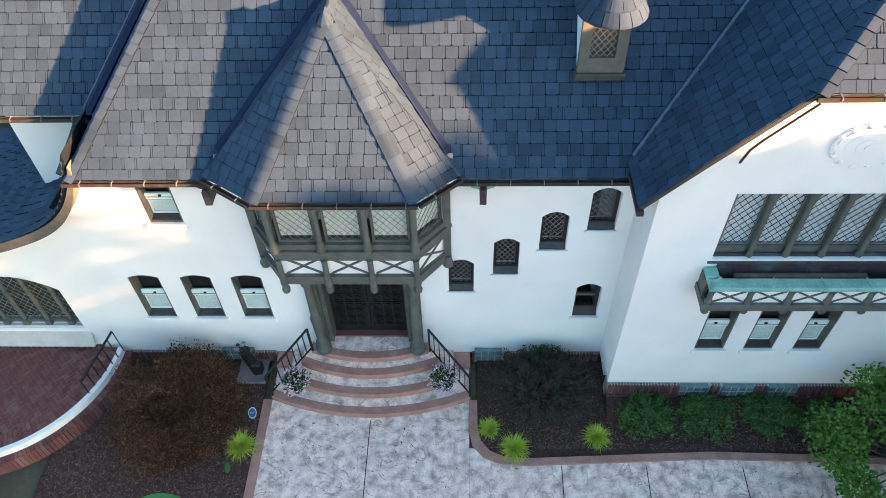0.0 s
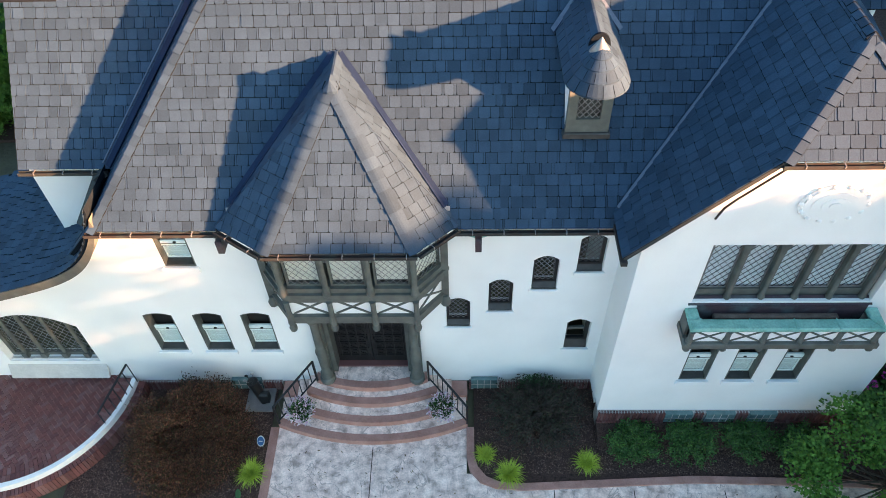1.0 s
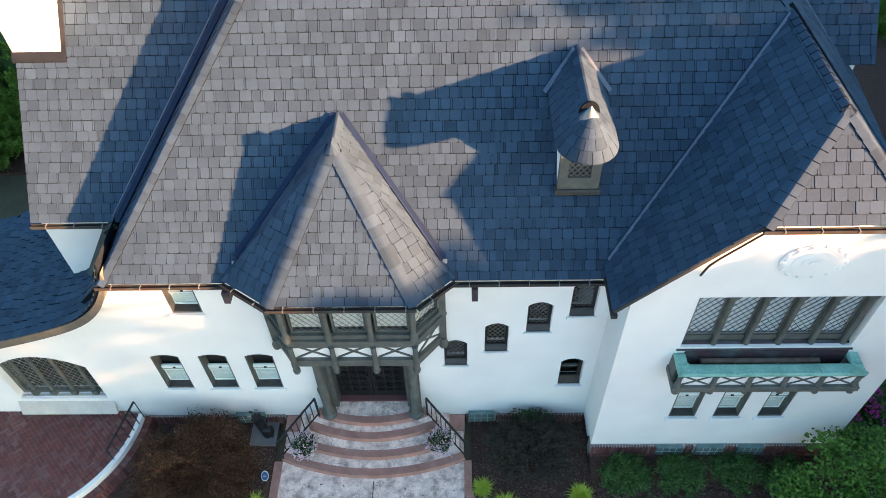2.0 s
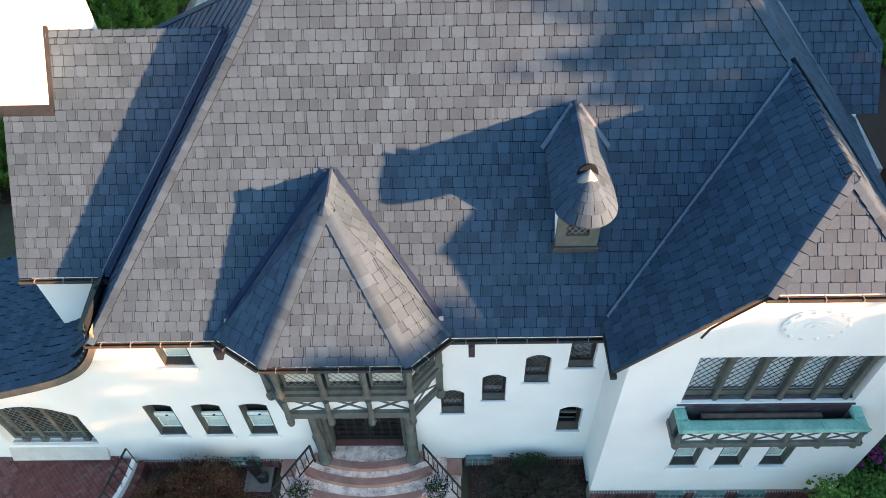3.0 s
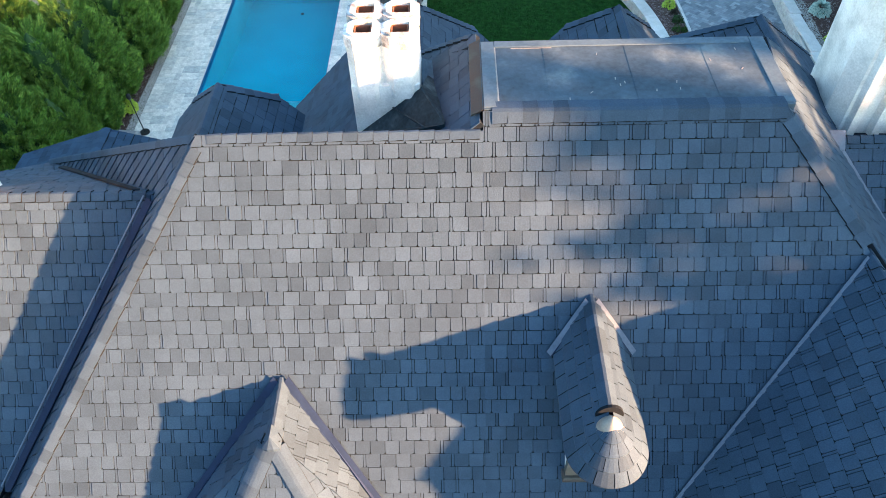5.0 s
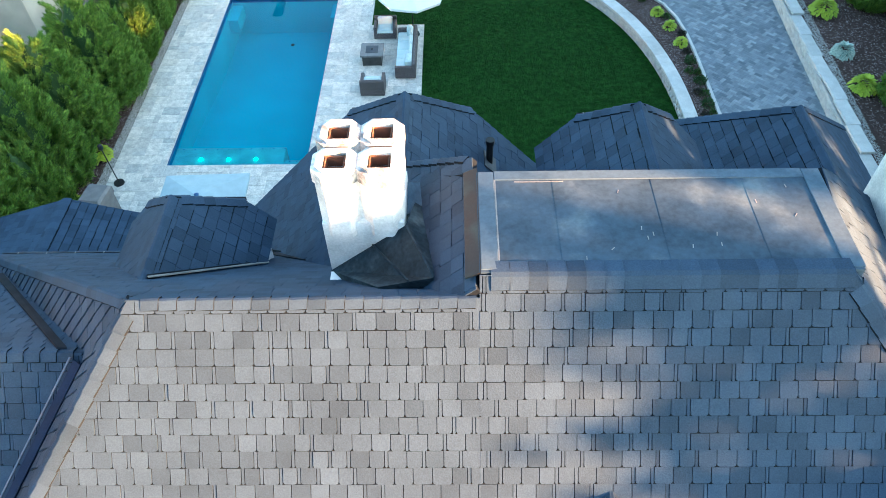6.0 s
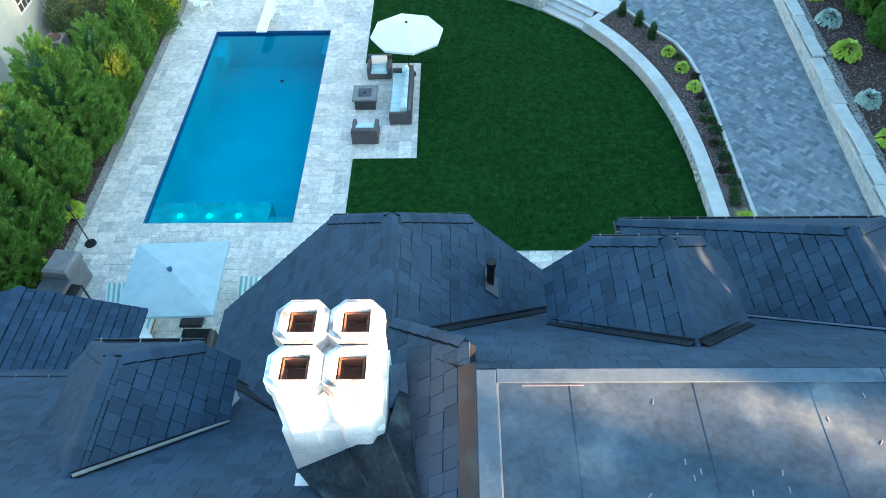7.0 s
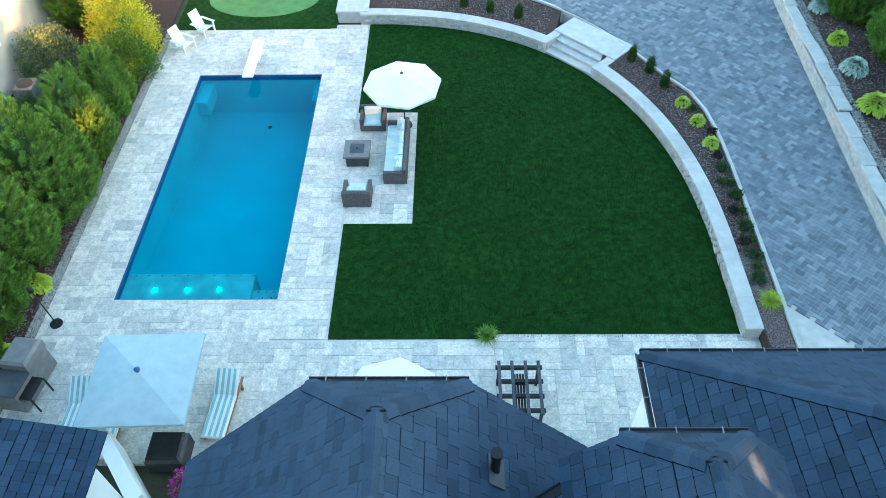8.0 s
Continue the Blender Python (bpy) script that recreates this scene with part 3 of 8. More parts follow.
for box6 in ((-3.3, 3.1, 20.8, 21.1, 0.4, 7.1), (4.7, 10.0, 22.6, 22.9, 0.4, 7.5), (4.7, 5.0, 19.0, 22.6, 0.4, 7.5), (-3.6, -3.3, 18.0, 20.8, 0.4, 6.9), (-9.0, -3.6, 18.6, 18.9, 0.4, 7.3), (-9.0, -8.7, 11.752, 18.59, 0.4, 7.2), (2.7, 5.2, 19.6, 19.9, 7.5, 9.8), (-5.0, -2.7, 17.9, 18.2, 7.0, 9.5)):
    link_shape("rear_wall", Shape().box(*box6), STUCCO, house)
link_shape("gable_wall", Shape().prism([(-3.3, 21.1, 7.4), (2.9, 21.1, 7.4), (1.1, 21.1, 9.6), (-1.3, 21.1, 9.6)], (0, -0.3, 0)), STUCCO, house)
link_shape("upper_front_wall", Shape().box(-9.0, -6.6, 11.45, 11.75, 3.0, 7.15), STUCCO, house)
link_shape("right_wall", Shape().box(8.4, 9.3, 14.3, 18.5, 0.4, 8.8), STUCCO, house)
link_shape("low_wing_wall", Shape().box(-12.4, -7.3, 19.5, 22.5, 0.4, 4.5), STUCCO, house)

# relief shield on the wing gable
shield = Shape()
for i, (r, d) in enumerate(((0.56, 0.03), (0.5, 0.055), (0.43, 0.035), (0.37, 0.065), (0.30, 0.045), (0.22, 0.075), (0.16, 0.055), (0.1, 0.09))):
    ring = [(6.87 + r * math.cos(t) * 1.1, WING - d, 8.12 + r * 0.8 * math.sin(t)) for t in (2 * math.pi * j / 28 for j in range(28))]
    shield.prism(ring, (0, d, 0))
for j in range(14):
    t = 2 * math.pi * j / 14
    shield.lathe(0, 0, [(0.001, 0), (0.06, 0.01), (0.05, 0.05), (0.001, 0.07)], 7)
    for i in range(len(shield.v) - 28, len(shield.v)):
        x, y, z = shield.v[i]
        shield.v[i] = (6.87 + 0.52 * 1.1 * math.cos(t) + x, WING - 0.01 - z, 8.12 + 0.42 * math.sin(t) + y)
link_shape("relief_shield", shield, STUCCO, house, "round white plaster relief shield", smooth=True)

# ---- windows ----
def sash_window(x0, x1, z0, z1, y):
    """A sash in a timber-lined reveal, its upper light open above a pale blind."""
    h, deep, lin = z1 - z0, y + 0.21, 0.035
    head = arch(x0 + 0.002, x1 - 0.002, z0 + 0.002, z1 - 0.004, 0.09)
    inner = arch(x0 + lin, x1 - lin, z0 + 0.05, z1 - lin, 0.085)
    win = wall("window", head, [inner], lambda a, b, d=0: Vector((a, y + 0.012 + 0.32 * d, b)), house, TIMBER)
    link_shape("sloped_sill", Shape().prism([(x0 + lin, y + 0.02, z0 + 0.052), (x1 - lin, y + 0.02, z0 + 0.052), (x1 - lin, deep, z0 + 0.09), (x0 + lin, deep, z0 + 0.09)], (0, 0, -0.03)), DARKWOOD, win)
    rail0, rail1 = z0 + 0.41 * h, z0 + 0.535 * h
    link_shape("meeting_rail", Shape().bevel_box(x0 + lin, x1 - lin, deep - 0.045, deep + 0.02, rail0, rail1, 0.01), BLIND, win, "pale painted rail")
    link_shape("rail_groove", Shape().box(x0 + lin, x1 - lin, deep - 0.052, deep - 0.046, rail0 + 0.055, rail0 + 0.07), TIMBER, win)
    link_shape("latch", Shape().box((x0 + x1) / 2 - 0.03, (x0 + x1) / 2 + 0.03, deep - 0.075, deep - 0.046, rail0 + 0.1, rail0 + 0.135), IRON, win)
    link_shape("lower_edge", Shape().box(x0 + lin, x1 - lin, deep - 0.02, deep + 0.02, rail0 - 0.035, rail0), DARKWOOD, win)
    link_shape("stile", Shape().box(x0 + lin, x0 + lin + 0.03, deep - 0.01, deep + 0.02, z0 + 0.09, rail0 - 0.035), BLIND, win)
    link_shape("stile", Shape().box(x1 - lin - 0.03, x1 - lin, deep - 0.01, deep + 0.02, z0 + 0.09, rail0 - 0.035), BLIND, win)
    link_shape("bottom_rail", Shape().box(x0 + lin + 0.03, x1 - lin - 0.03, deep - 0.01, deep + 0.02, z0 + 0.085, z0 + 0.13), BLIND, win)
    link_shape("blind", Shape().box(x0 + lin + 0.03, x1 - lin - 0.03, deep + 0.024, deep + 0.034, z0 + 0.13, rail0 - 0.03), BLIND, win)
    link_shape("pane", Shape().box(x0 + lin + 0.03, x1 - lin - 0.03, deep + 0.004, deep + 0.01, z0 + 0.13, rail0 - 0.035), GLASS, win).visible_shadow = False
    # black sheet stands for the unlit room behind the open upper light
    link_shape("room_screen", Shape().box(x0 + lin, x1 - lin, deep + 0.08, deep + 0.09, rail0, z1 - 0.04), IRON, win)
    link_shape("window_sill", Shape().bevel_box(x0 - 0.06, x1 + 0.06, y - 0.07, y + 0.01, z0 - 0.13, z0 + 0.0, 0.015), STUCCO, win)
    return win


for a, b in SASHES:
    sash_window(a, b, 1.8, 3.4, FACADE)
sash_window(-6.25, -5.54, 5.14, 6.42, FACADE)
for a, b in ((5.45, 6.1), (6.53, 7.17), (7.61, 8.22)):
    sash_window(a, b, 2.2, 3.8, WING)


def lead_window(x0, x1, z0, z1, y, rise):
    """A small arched casement with diamond leads."""
    deep = y + 0.13
    o, i = arch(x0, x1, z0, z1, rise), arch(x0 + 0.06, x1 - 0.07, z0 + 0.17, z1 - 0.06, rise * 0.8)
    win = wall("window", o, [i], lambda a, b, d=0: Vector((a, deep + 0.08 * d, b)), house, IRON)
    link_shape("sloped_sill", Shape().prism([(x0 + 0.01, y + 0.02, z0 + 0.01), (x1 - 0.01, y + 0.02, z0 + 0.01), (x1 - 0.01, deep, z0 + 0.11), (x0 + 0.01, deep, z0 + 0.11)], (0, 0, -0.01)), DARKWOOD, win)
    link_shape("window_sill", Shape().bevel_box(x0 - 0.05, x1 + 0.05, y - 0.06, y + 0.04, z0 - 0.09, z0, 0.015), STUCCO, win)
    link_shape("pane", Shape().prism([(a, deep + 0.05, b) for a, b in i], (0, 0.006, 0)), GLASS, win).visible_shadow = False
    inside = i[::1]
    s = Shape()
    lattice(s, inside, 0.125, 0.006, lambda a, b, d=0.0: Vector((a, deep + 0.03 + d, b)))
    link_shape("lead_lattice", s, LEAD, win)
    return win


for a, b, c, d in STAIRWINDOWS[:4]:
    lead_window(a, b, c, d, FACADE, 0.14)
a, b, c, d = STAIRWINDOWS[4]
low_window = wall("window", arch(a, b, c, d, 0.14), [arch(a + 0.06, b - 0.09, c + 0.25, d - 0.05, 0.11)], lambda p, q, k=0: Vector((p, FACADE + 0.14 + 0.08 * k, q)), house, IRON)
link_shape("meeting_rail", Shape().box(a + 0.06, b - 0.09, FACADE + 0.2, FACADE + 0.26, c + 0.55, c + 0.62), TIMBER, low_window)
link_shape("pane", Shape().box(a + 0.06, b - 0.09, FACADE + 0.262, FACADE + 0.268, c + 0.25, c + 0.55), GLASS, low_window).visible_shadow = False
link_shape("sloped_sill", Shape().prism([(a + 0.01, FACADE + 0.02, c + 0.01), (b - 0.01, FACADE + 0.02, c + 0.01), (b - 0.01, FACADE + 0.14, c + 0.2), (a + 0.01, FACADE + 0.14, c + 0.2)], (0, 0, -0.01)), IRON, low_window)
link_shape("window_sill", Shape().bevel_box(a - 0.05, b + 0.05, FACADE - 0.06, FACADE + 0.01, c - 0.09, c, 0.015), STUCCO, low_window)

# arched window of the low range, with turned mullions
o = arch(-11.6, -9.2, 1.3, 3.35, 0.5, 12)
bigwin = wall("arched_window", o, [arch(-11.5, -9.3, 1.42, 3.27, 0.47, 12)], lambda a, b, d=0: Vector((a, FACADE + 0.2 + 0.1 * d, b)), house, TIMBER)
link_shape("pane", Shape().prism([(a, FACADE + 0.27, b) for a, b in o], (0, 0.006, 0)), GLASS, bigwin).visible_shadow = False
for x in (-11.2, -10.7, -10.13, -9.55):
    m = Shape().cyl((x, FACADE + 0.16, 1.3), (x, FACADE + 0.16, 3.25), 0.05, 0.05, 8)
    m.box(x - 0.07, x + 0.07, FACADE + 0.08, FACADE + 0.26, 1.3, 1.5)
    link_shape("mullion", m, TIMBER, bigwin)
s = Shape()
lattice(s, arch(-11.5, -9.3, 1.42, 3.27, 0.47, 12), 0.17, 0.008, lambda a, b, d=0.0: Vector((a, FACADE + 0.25 + d, b)))
link_shape("lead_lattice", s, LEAD, bigwin)
link_shape("window_sill", Shape().prism([(-11.75, FACADE - 0.1, 0.72), (-9.1, FACADE - 0.1, 0.72), (-9.1, FACADE + 0.15, 1.3), (-11.75, FACADE + 0.15, 1.3)], (0, -0.08, 0.02)), CAPSTONE, bigwin)

# five-light window of the wing
five = wall("wing_window", [(5.06, 5.28), (8.68, 5.28), (8.68, 7.03), (5.06, 7.03)], [[(5.16, 5.5), (8.58, 5.5), (8.58, 6.96), (5.16, 6.96)]], lambda a, b, d=0: Vector((a, WING + 0.16 + 0.12 * d, b)), house, TIMBER)
for x in (5.78, 6.47, 7.15, 7.85, 8.52):
    m = Shape().lathe(x, WING + 0.09, [(0.065, 5.29), (0.08, 5.36), (0.055, 5.42), (0.055, 6.68), (0.07, 6.74), (0.055, 6.8), (0.1, 6.94), (0.115, 7.02)], 9)
    m.box(x - 0.045, x + 0.045, WING + 0.1, WING + 0.3, 5.4, 7.0)
    link_shape("mullion", m, TIMBER, five, smooth=True)
for x0, x1 in ((5.18, 5.73), (5.83, 6.42), (6.52, 7.1), (7.2, 7.8), (7.9, 8.47)):
    link_shape("pane", Shape().box(x0, x1, WING + 0.235, WING + 0.241, 5.5, 6.96), GLASS, five).visible_shadow = False
    lat = Shape()
    lattice(lat, [(x0, 5.53), (x1, 5.53), (x1, 6.95), (x0, 6.95)], 0.155, 0.005, lambda a, b, d=0.0: Vector((a, WING + 0.215 + d, b)))
    link_shape("lead_lattice", lat, DARKFLASH, five)
    link_shape("casement", Shape().box(x0, x1, WING + 0.2, WING + 0.234, 5.5, 5.535).box(x0, x0 + 0.02, WING + 0.2, WING + 0.234, 5.535, 6.95).box(x1 - 0.02, x1, WING + 0.2, WING + 0.234, 5.535, 6.95), LEAD, five)
    link_shape("blind", Shape().box(x0, x1, WING + 0.25, WING + 0.258, 5.502, 6.958), PALEBLIND, five)

# copper apron and planter balcony under the wing window
balcony = link_shape("balcony", Shape().box(5.02, 8.86, 8.62, WING, 4.5, 4.58), TIMBER, house, "timber window-box balcony capped in green copper")
rail = Shape()
rail.bevel_box(4.97, 8.91, 8.5, 8.77, 5.0, 5.09, 0.03)
for a, b in ((4.97, 5.22), (8.66, 8.91)):
    rail.bevel_box(a, b, 8.775, WING - 0.004, 5.0, 5.09, 0.03)
link_shape("copper_cap", rail, VERDIGRIS, balcony, "verdigris copper rail cap")
for x in (6.2, 7.1, 7.95):
    link_shape("cap_seam", Shape().box(x, x + 0.02, 8.48, 8.77, 5.09, 5.104), VERDIGRIS, balcony)
link_shape("cap_seam", Shape().bar((5.22, 8.77, 5.097), (4.98, 8.49, 5.097), 0.06, 0.03), VERDIGRIS, balcony)
link_shape("cap_seam", Shape().bar((8.66, 8.77, 5.097), (8.9, 8.49, 5.097), 0.06, 0.03), VERDIGRIS, balcony)
link_shape("panel", Shape().box(5.06, 8.82, 8.55, 8.585, 4.6, 5.0), STUCCO, balcony)
link_shape("inner_lining", Shape().box(5.23, 8.65, 8.78, 8.8, 4.6, 5.03), VERDIGRIS, balcony)
link_shape("beam", Shape().bevel_box(4.93, 8.93, 8.46, 8.66, 4.44, 4.6, 0.02), TIMBER, balcony)
for a, b in ((4.93, 5.05), (8.81, 8.93)):
    link_shape("side_beam", Shape().box(a, b, 8.67, WING, 4.44, 4.6).box(a + 0.03, b - 0.03, 8.71, WING, 4.6, 5.0), TIMBER, balcony)
posts = [5.03 + i * 0.756 for i in range(6)]
for x in posts:
    link_shape("post", Shape().lathe(x, 8.53, [(0.045, 4.3), (0.085, 4.36), (0.075, 4.46), (0.075, 4.58), (0.065, 4.64), (0.08, 4.68), (0.055, 4.74), (0.055, 4.94), (0.075, 5.0)], 9), TIMBER, balcony, smooth=True)
    link_shape("bracket", Shape().box(x - 0.06, x + 0.06, 8.56, WING, 4.36, 4.44), TIMBER, balcony)
for a, b in zip(posts, posts[1:]):
    c = Shape().bar((a + 0.08, 8.54, 4.63), (b - 0.08, 8.54, 4.97), 0.03, 0.028, (0, 1, 0)).bar((a + 0.08, 8.536, 4.97), (b - 0.08, 8.536, 4.63), 0.03, 0.028, (0, 1, 0))
    link_shape("cross_brace", c, TIMBER, balcony)
apron = Shape().prism([(5.0, 9.2, 5.32), (8.74, 9.2, 5.32), (8.74, 9.03, 5.2), (5.0, 9.03, 5.2)], (0, 0.02, -0.03))
apron.box(5.2, 8.66, 9.02, 9.066, 4.62, 5.19)
link_shape("copper_apron", apron, APRON, balcony, "purple-brown copper apron")
link_shape("planter_trough", Shape().bevel_box(5.55, 8.1, 8.88, 9.0, 4.86, 4.99, 0.03), OLDWOOD, balcony, "weathered brown planter trough")

# ---- the bay over the door ----
BAY = [(-4.05, 10.2), (-3.5, 9.5), (-0.67, 9.5), (-0.05, 10.2)]


def bay_ring(grow, z0, z1):
    """A band round the bay's three sides."""
    pts = [Vector((x, y, 0)) for x, y in BAY]
    s = Shape()
    out = [(-4.05 - grow, 10.2), (-3.5 - grow * 0.6, 9.5 - grow), (-0.67 + grow * 0.6, 9.5 - grow), (-0.05 + grow, 10.2)]
    s.prism([(x, y, z0) for x, y in out], (0, 0, z1 - z0))
    return s


bay = link_shape("bay_window", bay_ring(0.0, 3.98, 4.02), TIMBER, house, "timber-framed bay window over the front door")
link_shape("lower_beam", bay_ring(0.06, 4.03, 4.27), TIMBER, bay)
link_shape("panel", bay_ring(-0.04, 4.27, 4.85), STUCCO, bay, "white plaster panels")
link_shape("upper_beam", bay_ring(0.06, 4.8, 5.0), TIMBER, bay)
link_shape("bay_sill", bay_ring(0.1, 5.0, 5.1), TIMBER, bay)
link_shape("sill_course", bay_ring(0.03, 5.1, 5.24), TIMBER, bay)
link_shape("head_beam", bay_ring(0.05, 6.42, 6.75), TIMBER, bay)


def bay_face(p, q, lights):
    p, q = Vector((*p, 0)), Vector((*q, 0))
    d = (q - p).normalized()
    inward = Vector((-d.y, d.x, 0))
    length = (q - p).length
    for i in range(lights + 1):
        k = 0.0 if i == 0 else length * i / lights
        c = p + d * k
        if i not in (0, lights) or lights > 1:
            col = Shape().lathe(c.x - inward.x * 0.07, c.y - inward.y * 0.07, [(0.07, 5.06), (0.10, 5.12), (0.09, 5.28), (0.065, 5.34), (0.065, 6.0), (0.08, 6.05), (0.065, 6.1), (0.10, 6.42)], 9)
            link_shape("column", col, TIMBER, bay, smooth=True)
            knob = Shape().lathe(c.x - inward.x * 0.06, c.y - inward.y * 0.06, [(0.02, 3.74), (0.08, 3.8), (0.095, 3.9), (0.06, 3.98), (0.085, 4.06), (0.07, 4.3), (0.06, 4.36), (0.06, 4.75), (0.08, 4.85)], 9)
            link_shape("pendant_post", knob, TIMBER, bay, smooth=True)
    w = length / lights
    for i in range(lights):
        a, b = i * w + 0.09, (i + 1) * w - 0.09

        def place(x, z, deep=0.0):
            return p + d * x + inward * (0.06 + deep) + Vector((0, 0, z))

        outline = [(a, 5.24), (b, 5.24), (b, 6.42), (a, 6.42)]
        inner = [(a + 0.05, 5.3), (b - 0.05, 5.3), (b - 0.05, 6.38), (a + 0.05, 6.38)]
        fr = wall("casement", outline, [inner], lambda x, z, t=0: place(x, z, 0.06 * t), bay, TIMBER)
        lat = Shape()
        lattice(lat, inner, 0.15, 0.004, lambda x, z, t=0.0: place(x, z, 0.02 + t))
        link_shape("lead_lattice", lat, LEAD, fr)
        link_shape("pane", Shape().prism([place(x, z, 0.045) for x, z in inner], inward * 0.006), GLASS, fr).visible_shadow = False
        link_shape("drape", Shape().prism([place(x, max(z, 5.37), 0.066) for x, z in inner], inward * 0.008), CURTAIN, fr)
        c = Shape()
        for z0, z1 in ((4.3, 4.78), (4.78, 4.3)):
            c.bar(p + d * a - inward * 0.0 + Vector((0, 0, z0)) + inward * 0.03, p + d * b + Vector((0, 0, z1)) + inward * 0.03, 0.035, 0.05, inward)
        link_shape("cross_brace", c, TIMBER, bay)


bay_face(BAY[0], BAY[1], 1)
bay_face(BAY[1], BAY[2], 3)
bay_face(BAY[2], BAY[3], 1)
for x, y in (BAY[0], BAY[3]):
    link_shape("wall_post", Shape().box(x - 0.08, x + 0.08, 10.1, 10.2, 4.0, 6.5).lathe(x, 10.1, [(0.02, 3.82), (0.11, 3.9), (0.12, 4.02), (0.07, 4.12), (0.07, 4.2)], 9), TIMBER, bay, smooth=True)

# ---- entrance ----
porch = link_shape("entrance", Shape().box(-3.25, -2.98, 10.2, 10.62, FLOOR, 3.95).box(-1.1, -0.83, 10.2, 10.62, FLOOR, 3.95).box(-2.98, -1.1, 10.2, 10.62, 3.55, 3.95), TIMBER, house, "olive-painted panelled door surround")
for x, lean in ((-3.22, 1), (-0.86, -1)):
    col = Shape().lathe(x, 9.98, [(0.2, FLOOR), (0.2, FLOOR + 0.12), (0.15, FLOOR + 0.18), (0.16, FLOOR + 0.35), (0.11, FLOOR + 0.45), (0.13, 1.9), (0.15, 2.1), (0.11, 2.2), (0.10, 3.3), (0.15, 3.4), (0.12, 3.48), (0.2, 3.75), (0.22, 3.98)], 14)
    link_shape("column", col, TIMBER, porch, smooth=True)
    link_shape("pilaster", Shape().box(x - 0.14, x + 0.14, 10.06, 10.2, FLOOR, 3.98), TIMBER, porch)
for a, b in ((-2.96, -2.05), (-2.03, -1.12)):
    leaf = link_shape("door", Shape().box(a, b, 10.52, 10.58, FLOOR + 0.06, 3.5), IRON, house, "black wrought-iron grille door")
    grille = Shape()
    for k in range(4):
        x = a + 0.1 + k * (b - a - 0.2) / 3
        grille.box(x - 0.014, x + 0.014, 10.485, 10.515, FLOOR + 0.3, 3.4)
    for j in range(8):
        z = FLOOR + 0.35 + j * 0.3
        grille.box(a + 0.06, b - 0.06, 10.487, 10.513, z, z + 0.022)
        for k in range(3):
            x = a + 0.1 + (k + 0.5) * (b - a - 0.2) / 3
            ring = 8
            for t in range(ring):
                t0, t1 = 2 * math.pi * t / ring, 2 * math.pi * (t + 1) / ring
                grille.bar((x + 0.085 * math.cos(t0), 10.5, z + 0.16 + 0.085 * math.sin(t0)), (x + 0.085 * math.cos(t1), 10.5, z + 0.16 + 0.085 * math.sin(t1)), 0.018)
    link_shape("grille", grille, IRON, leaf)
    link_shape("handle", Shape().box((b - 0.1) if a < -2.5 else (a + 0.06), (b - 0.06) if a < -2.5 else (a + 0.1), 10.44, 10.52, 1.7, 1.95), IRON, leaf)
link_shape("door_threshold", Shape().box(-2.98, -1.1, 10.35, 10.62, FLOOR, FLOOR + 0.05), BRICK, house)

# ---- main roofs ----
SL = 1.19
EAVE_Y, EAVE_Z = 9.8, 6.73
RL_Y, RR_Y = 14.42, 14.6


def front_z(y):
    return EAVE_Z + SL * (y - EAVE_Y)


SB = 0.97
o = (-7.25, EAVE_Y, EAVE_Z)
roof_plane("front_roof", [(-7.25, EAVE_Y, EAVE_Z), (1.1, EAVE_Y, EAVE_Z), (1.1, RL_Y, front_z(RL_Y)), (-3.15, RL_Y, front_z(RL_Y))], house, "steep front roof slope", single=lambda c: c.y > 12.9 and -2.4 < c.x < 1.0, origin=o, seed=11)
roof_plane("front_roof", [(1.1, EAVE_Y, EAVE_Z), (10.16, EAVE_Y, EAVE_Z), (5.5, RR_Y, front_z(RR_Y)), (1.1, RR_Y, front_z(RR_Y))], house, "steep front roof slope", single=lambda c: c.y > 12.6, origin=o, seed=12)
zl, zr = front_z(RL_Y), front_z(RR_Y)
APEX, VTOP, HFOOT = Vector((-3.15, RL_Y, zl)), Vector((-4.19, 14.35, 10.94)), Vector((-8.95, 18.96, zl - SB * 4.54))
out = (VTOP - APEX) * 0.3
VLOW = VTOP + (Vector((-7.25, EAVE_Y, EAVE_Z)) - APEX) * 0.9
roof_plane("hip_roof", [VLOW + out, Vector((-7.25, EAVE_Y, EAVE_Z)), APEX, VTOP + out], house, seed=13, rear=True)
roof_plane("hip_roof", [VTOP + out, APEX, HFOOT, HFOOT + out], house, seed=18, rear=True)
roof_plane("rear_roof", [(1.2, 19.6, zl - SB * (19.6 - RL_Y)), (-8.95, 19.6, zl - SB * (19.6 - RL_Y)), (-8.95, 18.96, zl - SB * 4.54), (-3.15, RL_Y, zl), (1.2, RL_Y, zl)], house, seed=14, rear=True)
ZF = zr
roof_plane("rear_roof", [(9.2, 20.8, ZF - 1.1 * 4.42), (-0.3, 20.8, ZF - 1.1 * 4.42), (-0.3, 17.75, ZF - 1.1 * 1.37), (1.1, 16.38, ZF), (5.6, 16.38, ZF)], house, seed=15, rear=True)
roof_plane("hip_roof", [(-0.3, 18.1, ZF - 1.45), (-0.3, 14.45, ZF - 1.45), (1.06, 14.45, ZF - 0.09), (1.06, 16.78, ZF - 0.09)], house, seed=16, rear=True)


def side_z(x, y):
    """Height of the hip face that falls to the right."""
    return ZF - 1.0094 * (x - 5.5) + 0.1235 * (y - RR_Y)


